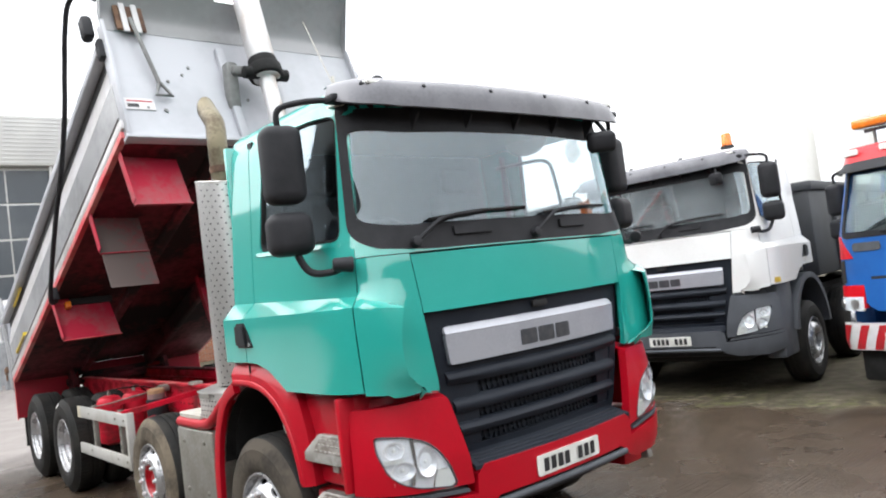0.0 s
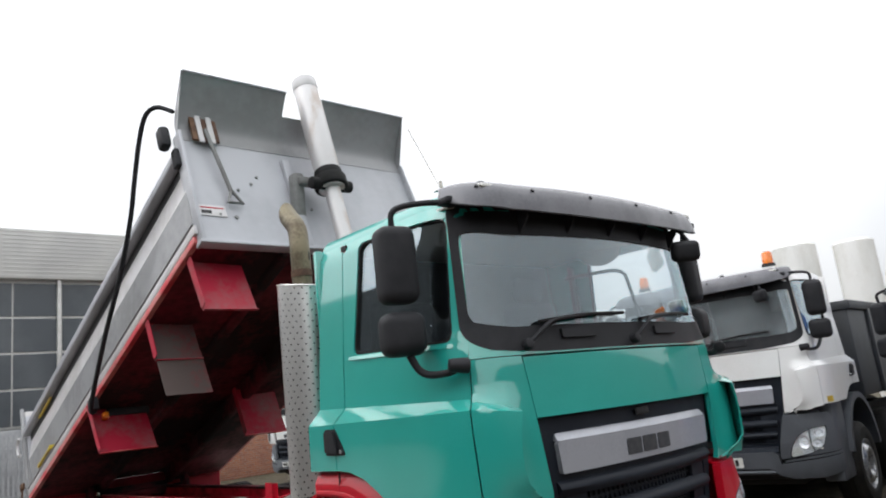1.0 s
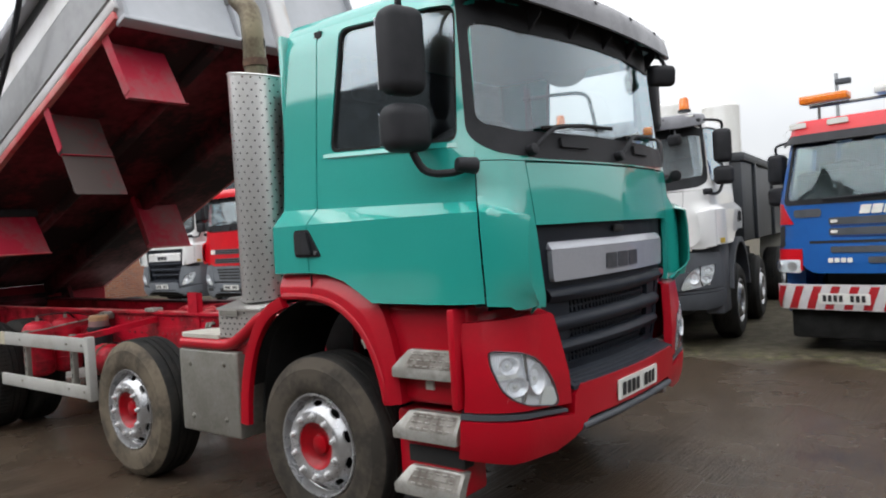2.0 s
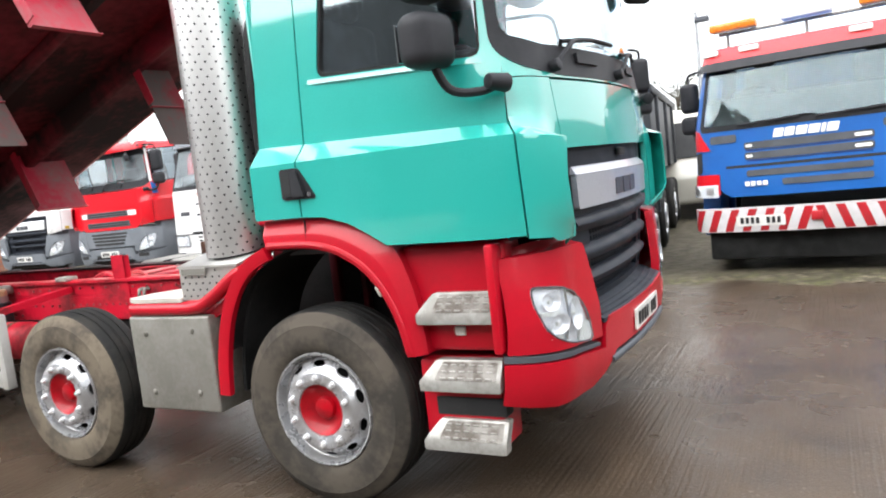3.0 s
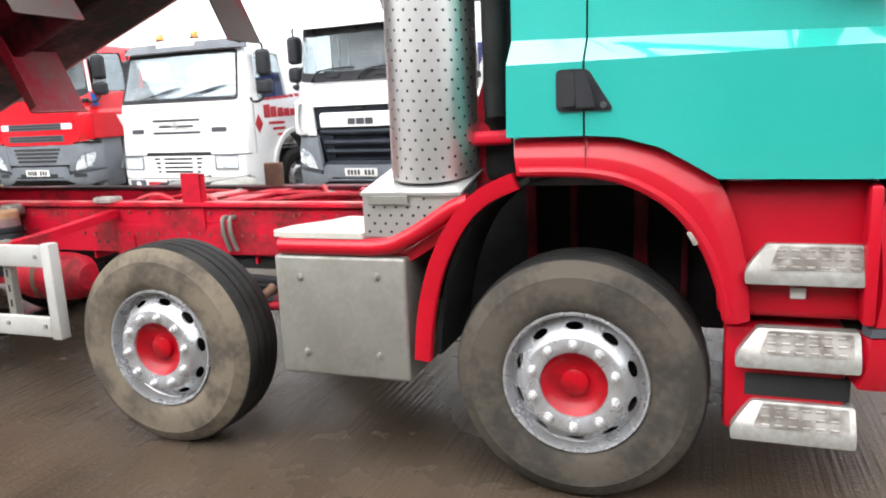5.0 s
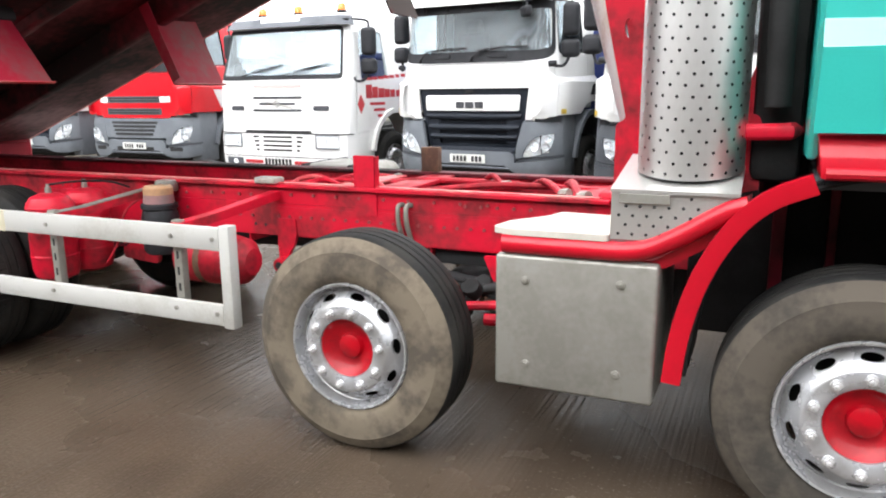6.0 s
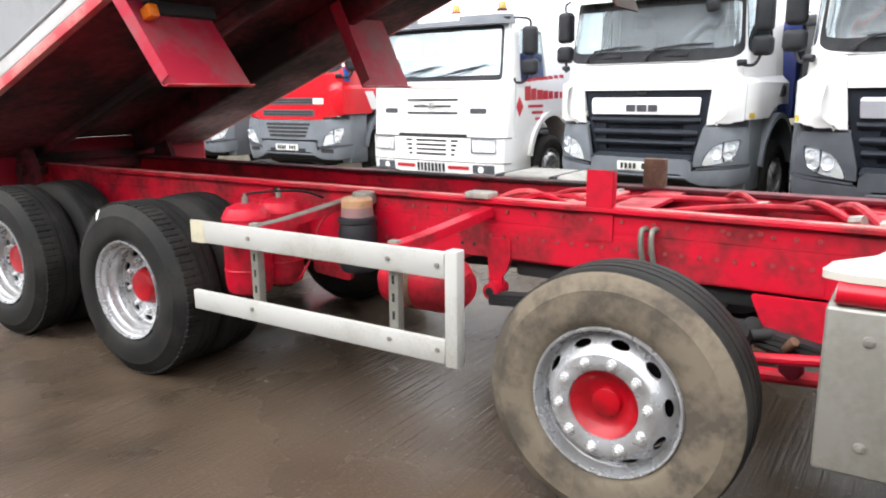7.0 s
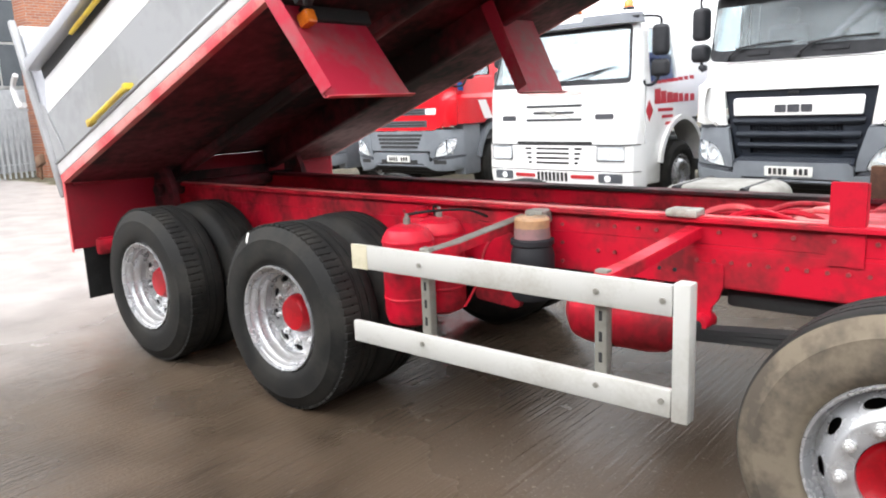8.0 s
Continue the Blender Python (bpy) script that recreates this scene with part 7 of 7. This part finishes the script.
for y in (-1.0, -0.55, 0.55, 1.0):
    slot(sc, lambda a, b, off: wr(a, 2.47, off + 0.03) + Vector((0, 0, b - 2.47)), y - 0.11, y + 0.11, 2.54, 2.60, PLATE, "marker_lamp", 0.01)
bars = join(rod((0.75, -0.95, 2.82), (0.75, 0.95, 2.82), 0.02, 10), *[rod((0.75, y, 2.62), (0.75, y, 2.82), 0.018, 8) for y in (-0.85, 0.0, 0.85)])
lb = part("light_bar", bars, ALU, sc, "aluminium roof light bar")
for y in (-0.78, 0.0, 0.78):
    part("beacon", box(0.66, 0.86, y - 0.26, y + 0.26, 2.85, 2.95, 0.025), AMBER if y != 0 else PLATE, lb, "amber light bar lens")
part("horn", rod((0.6, 0.7, 2.95), (0.6, 0.7, 3.1), 0.02, 8), BLACK, sc)
for z in (1.485, 1.37):
    slot(sc, fr, -0.64, 0.64, z - 0.040, z + 0.040, TRIM, r=0.03, lift=0.008)
    slot(sc, fr, 0.46, 0.62, z - 0.018, z + 0.018, PLATE, "grille_lamp", 0.014)
    slot(sc, fr, -0.62, -0.55, z - 0.016, z + 0.016, PLATE, "grille_lamp", 0.014)
    slot(sc, fr, -0.62, 0.62, z - 0.058, z - 0.05, BLUE_BODY, "panel_seam", 0.007, 0.003)
for z, y0 in ((1.175, -0.62), (1.06, -0.25)):
    slot(sc, fr, y0, 0.62, z - 0.034, z + 0.034, TRIM, r=0.025, lift=0.028)
part("lower_grille_panel", sheet(rpoly([(-0.93, 1.24), (-0.90, 0.98), (-0.80, 0.92), (0.80, 0.92), (0.90, 0.98), (0.93, 1.24)], 0.03), (), fr, 0.06, 0.1, lift=0.018), BLUE_PAINT, sc, "blue lower grille panel")
slot(sc, fr, -0.85, 0.85, 1.245, 1.275, DARK, lift=0.006, r=0.01)
bars_badge("badge_block", sc, lambda a, b, off: fr(a + 0.25 * b, 1.598 + b, off), PLATE, (0.10, 0.10, 0.11, 0.11, 0.04, 0.11), 0.095, 0.014)
bars_badge("badge_block", sc, lambda a, b, off: fr(a - 0.52, 1.06 + b, 0.026 + off), PLATE, (0.05, 0.05, 0.05, 0.05), 0.05, 0.014)
for s in (-1, 1):
    slot(sc, fr, *sorted((s * 0.72, s * 1.02)), 1.54, 1.63, TRIM, r=0.035, lift=0.008)
    part("corner_flash", sheet([(s * 1.02, 1.47), (s * 1.30, 1.47), (s * 1.30, 1.72), (s * 1.16, 1.70)][::s], (), wr, 0.01, 0.06, lift=0.006), CAB_RED, sc, "red corner flash")
    part("corner_scoop", sheet(rpoly([(s * 1.13, 1.22), (s * 1.22, 1.20), (s * 1.22, 1.44), (s * 1.13, 1.46)][::s], 0.02), (), wr, 0.01, 0.06, lift=0.006), DARK, sc)
    part("lamp_panel", sheet([(s * 0.93, 0.95), (s * 1.45, 0.95), (s * 1.45, 1.19), (s * 0.93, 1.19)][::s], (), wr, 0.05, 0.08, lift=0.010), CAB_RED, sc)
    hl = part("headlight", sheet(rpoly([(s * 0.95, 0.92), (s * 1.42, 0.94), (s * 1.42, 1.07), (s * 0.95, 1.07)][::s], 0.02), (), wr, 0.02, 0.08, lift=0.016), LAMP, sc, "clear headlight")
    part("headlight_lens", sheet(rpoly([(s * 0.95, 0.92), (s * 1.42, 0.94), (s * 1.42, 1.07), (s * 0.95, 1.07)][::s], 0.02), (), wr, 0.005, 0.08, lift=0.03), GLASS_CLEAR, hl).visible_shadow = False
    for a in (1.04, 1.2):
        part("reflector_bowl", rod(wr(s * a, 1.0, 0.016), wr(s * a, 1.0, 0.026), 0.05, 16), STAINLESS, hl)
    part("indicator", sheet(rect(*sorted((s * 1.36, s * 1.42)), 0.95, 1.06), (), wr, 0.01, 0, lift=0.024), AMBER, hl)
    mirror_set(sc, 0.78, s, 1.18, 2.36, 1.62)
bump = part("striped_bumper", sheet(rpoly([(-1.5, 0.52), (1.5, 0.52), (1.5, 0.77), (1.3, 0.79), (-1.3, 0.79), (-1.5, 0.77)], 0.03), (), wr, 0.10, 0.1, lift=0.03), BODY_WHITE, sc, "white bumper with red diagonal stripes")
for k in range(15):
    a = -1.43 + k * 0.192
    lean = 0.09 if a < -0.08 else -0.09
    part("stripe", sheet([(a - lean / 2, 0.53), (a + 0.088 - lean / 2, 0.53), (a + 0.088 + lean / 2, 0.775), (a + lean / 2, 0.775)], (), wr, 0.004, 0.08, lift=0.0335), RED_INK, bump)
plate_bars(bump, lambda a, b, off: fr(a - 0.50, 0.645 + b, 0.034 + off))
part("tow_pin", box(1.36, 1.40, 0.02, 0.13, 0.62, 0.72, 0.006), RED_INK, bump)
# black block added for the shade between bumper and ground
part("bumper_shade_block", box(0.70, 1.18, -1.12, 1.12, 0.17, 0.56, 0.04, 2), RUBBER, sc, "black block for the shade under the bumper")
arches(sc, BLUE_PAINT)
chassis(sc, DARK, -5.5, 0.9, sub=False)
running_gear(sc, (0.0, -3.6, -4.9))

# ---- behind: works building, fence, brick wall, silos ----
CLAD = mat("pale_profiled_cladding", (0.52, 0.52, 0.50), (0.46, 0.46, 0.45), scale=0.6, rough=0.55)
WINDOW = mat("dull_industrial_glass", (0.055, 0.065, 0.075), (0.08, 0.09, 0.10), scale=0.5, rough=0.12)
FRAME = mat("pale_window_frame", (0.58, 0.58, 0.56), (0.5, 0.5, 0.48), rough=0.5)
BRICK = mat("orange_brown_brick", (0.30, 0.115, 0.06), (0.22, 0.085, 0.05), scale=2.2, rough=0.85, bump=0.004, fine=30, per_piece=0.25)
nt = BRICK.node_tree
bt, sp, cb = nt.nodes.new("ShaderNodeTexBrick"), nt.nodes.new("ShaderNodeSeparateXYZ"), nt.nodes.new("ShaderNodeCombineXYZ")
nt.links.new(nt.nodes["Texture Coordinate"].outputs["Object"], sp.inputs[0])
nt.links.new(sp.outputs["Y"], cb.inputs["X"])
nt.links.new(sp.outputs["Z"], cb.inputs["Y"])
nt.links.new(cb.outputs[0], bt.inputs["Vector"])
for key, v in (("Scale", 1.0), ("Mortar Size", 0.008), ("Brick Width", 0.225), ("Row Height", 0.075)):
    bt.inputs[key].default_value = v
bt.inputs["Color1"].default_value, bt.inputs["Color2"].default_value, bt.inputs["Mortar"].default_value = (0.36, 0.13, 0.065, 1), (0.25, 0.085, 0.05, 1), (0.30, 0.26, 0.22, 1)
nt.links.new(bt.outputs["Color"], nt.nodes["Principled BSDF"].inputs["Base Color"])
GALV = mat("galvanised_palisade", (0.34, 0.35, 0.36), (0.27, 0.28, 0.29), scale=3, rough=0.5, metal=0.3)
shed = thing("works_building", "long pale-clad works building with large windows", "building", pose(-27, 0, 0))
part("wall", box(-12, -0.3, -8.6, 22, 0, 10.0, 0.05), CLAD, shed, "pale cladding wall")
part("roof_fascia", box(-12.2, 0.1, -8.8, 22.2, 8.15, 10.1, 0.05), CLAD, shed)
for k in range(12):
    part("cladding_rib", box(0.1, 0.112, -8.8, 22.2, 8.25 + k * 0.155, 8.30 + k * 0.155, 0.01, 1), CLAD, shed)
for i in range(1, 10):
    y = -10.6 + i * 3.2
    w = part("window", box(-0.3, -0.22, y, y + 3.12, 2.65, 8.1, 0.01), FRAME, shed, "large industrial window")
    for j in range(4):
        for k in range(2):
            part("pane", box(-0.21, -0.19, y + 0.06 + k * 1.53, y + 1.53 + k * 1.53, 2.72 + j * 1.345, 3.98 + j * 1.345, 0.004, 1), WINDOW, w)
    part("pillar", box(-0.3, 0.0, y - 0.14, y - 0.02, 0, 8.15, 0.02), FRAME, shed)
part("plinth", box(-0.3, -0.1, -8.6, 22, 0, 2.6, 0.03), GALV, shed, "grey plinth wall")

fence = thing("palisade_fence", "galvanised palisade fence in front of the works", "fence")
pale = finish(sheet([(0, 0), (0.065, 0), (0.065, 2.2), (0.0325, 2.35), (0, 2.2)], (), plane_map((0, 0, 0.05), (0, 1, 0), (0, 0, 1)), 0.006), "pale", GALV)
for k in range(99):
    part("pale", pale, None, fence).location = (-24, -8 + k * 0.145, 0)
for z in (0.4, 1.9):
    part("fence_rail", box(-24.08, -24.03, -8, 6.4, z, z + 0.05, 0.004), GALV, fence)
for k in range(6):
    part("fence_post", box(-24.15, -24.05, -8 + k * 2.66, -7.9 + k * 2.66, 0, 2.2, 0.01), GALV, fence)
solid("brick_pier", box(-24.4, -23.6, 6.5, 7.75, 0, 6.0, 0.02), BRICK, "orange-brown brick pier beside the gate", "pier")
solid("brick_wall", box(-22.0, -21.6, 8.2, 16, 0, 2.3, 0.02), BRICK, "low orange-brown brick wall", "wall")
SILO = mat("weathered_white_silo", (0.82, 0.82, 0.80), (0.68, 0.67, 0.63), scale=1.2, rough=0.5, stretch=(1, 1, 0.3), bump=0.002)
for x, r, h in ((-7.4, 0.75, 5.9), (-5.4, 0.65, 5.6)):
    s = solid("silo", lathe([(0.0, h + 0.12), (r * 0.6, h + 0.1), (r, h), (r * 1.01, h - 0.06), (r, h - 0.1), (r, 1.5), (r * 0.3, 0.4), (0.2, 0.0)], 32, "z"), SILO, "tall weathered white silo", "silo", pose(x, 25, 0), group="silos behind the lorries")

# lamp post, van and trees beyond the row
lp = thing("lamp_post", "grey steel lamp post with a flood lamp", "lamp post", pose(-1.75, 26, 0))
part("pole", tube([(0, 0, 0), (0, 0, 3), (0, 0, 6.3)], [0.09, 0.075, 0.06], 12), GALV, lp)
part("lamp_head", box(-0.05, 0.45, -0.12, 0.12, 5.9, 6.1, 0.04, 2), GREY_PLASTIC, lp)
VAN = mat("beige_van_paint", (0.42, 0.40, 0.34), (0.37, 0.35, 0.30), scale=1.5, rough=0.35, coat=0.5)
van = thing("parked_van", "beige van parked behind the trucks", "van", pose(-0.35, 14.2, 0, 0, 0, -80))
part("van_body", sheet(rpoly([(-4.2, 0.35), (1.2, 0.35), (1.25, 0.95), (0.75, 1.25), (0.25, 2.05), (-0.1, 2.35), (-4.2, 2.4)], 0.12), (), plane_map((0, 0.95, 0), (1, 0, 0), (0, 0, 1)), -1.9), VAN, van)
for s in (-1, 1):
    part("door_window", sheet(rpoly([(-0.55, 1.25), (0.52, 1.25), (0.12, 1.95), (-0.55, 1.95)], 0.06), (), plane_map((0, s * 0.955, 0), (1, 0, 0), (0, 0, 1)), 0.008), DARK, van)
    part("sill_trim", box(-4.1, 1.1, *sorted((s * 0.95, s * 0.97)), 0.5, 0.62, 0.008), BLACK, van)
    for x in (0.55, -3.2):
        part("wheel", lathe([(0.0, 0.0), (0.19, 0.01), (0.2, -0.01), (0.32, -0.01), (0.335, 0.03), (0.335, 0.2), (0.0, 0.2)], 28), TYRE, van).matrix_basis = pose(x, s * 0.965, 0.335, 0, 0, 0 if s < 0 else 180)
part("van_windscreen", sheet(rpoly([(-0.8, 0), (0.8, 0), (0.7, 0.9), (-0.7, 0.9)], 0.05), (), plane_map((0.74, 0, 1.3), (0, 1, 0), (-0.55, 0, 0.83)), 0.01, lift=0.02), DARK, van)
BARK = mat("grey_bark", (0.10, 0.085, 0.065), (0.06, 0.05, 0.04), scale=6, rough=0.9, bump=0.01)
LEAF = mat("winter_twig_foliage", (0.075, 0.075, 0.045), (0.05, 0.055, 0.03), scale=4, rough=0.9)


def tree(x, y, h, seed):
    """A bare-branched tree: trunk, limbs and a crown of many small twigs."""
    r = random.Random(seed)
    t = thing("tree", "sparse winter tree behind the yard", "tree", pose(x, y, 0), group="trees behind the yard")
    part("trunk", tube(smooth_path([(0, 0, 0), (0.1, 0.05, h * 0.3), (0.0, 0.1, h * 0.55), (0.15, 0, h * 0.85)], 4), [0.22 - 0.2 * k / 12 for k in range(13)], 8), BARK, t)
    verts, faces = [], []
    for k in range(18):
        z0 = h * r.uniform(0.25, 0.7)
        a, l = r.uniform(0, 6.28), h * r.uniform(0.2, 0.38)
        tip = Vector((math.cos(a) * l * 0.8, math.sin(a) * l * 0.8, z0 + l * 0.75))
        part("limb", tube([(0.05, 0.05, z0), Vector((0.05, 0.05, z0)).lerp(tip, 0.5) + Vector((0, 0, -0.1)), tip], [0.06, 0.04, 0.015], 6), BARK, t)
        for j in range(70):
            c = Vector((0.05, 0.05, z0)).lerp(tip, r.uniform(0.35, 1.1)) + Vector((r.gauss(0, 0.4), r.gauss(0, 0.4), r.gauss(0, 0.35)))
            d = Vector((r.gauss(0, 1), r.gauss(0, 1), r.gauss(0.4, 1))).normalized() * r.uniform(0.12, 0.3)
            w = Vector((r.gauss(0, 1), r.gauss(0, 1), r.gauss(0, 1))).normalized() * 0.03
            n = len(verts)
            verts += [c - d - w * 0.3, c + w, c + d, c - w]
            faces.append((n, n + 1, n + 2, n + 3))
    me = bpy.data.meshes.new("crown")
    me.from_pydata([tuple(v) for v in verts], [], faces)
    me.materials.append(LEAF)
    part("crown", me, LEAF, t)


for x, y, h, seed in ((-3.4, 44, 6.5, 1), (-0.6, 47, 6.0, 2), (-6.5, 49, 7.0, 3), (4.5, 50, 6.5, 4), (10, 52, 7.2, 5)):
    tree(x, y, h, seed)

YARD_CLAD = mat("dark_grey_cladding", (0.085, 0.09, 0.092), (0.06, 0.064, 0.066), scale=0.6, rough=0.6)
# plain unseen buildings close the yard behind the viewpoint; store added to darken reflections
for x0, x1, y0, y1, h, lab in ((-70, 26, -26, -22, 13.0, "plain dark grey workshop"), (22, 26, -22, 70, 6.0, "unseen dark grey block added to darken reflections")):
    solid("yard_building", box(x0, x1, y0, y1, 0, h, 0.05), YARD_CLAD, lab, "building")
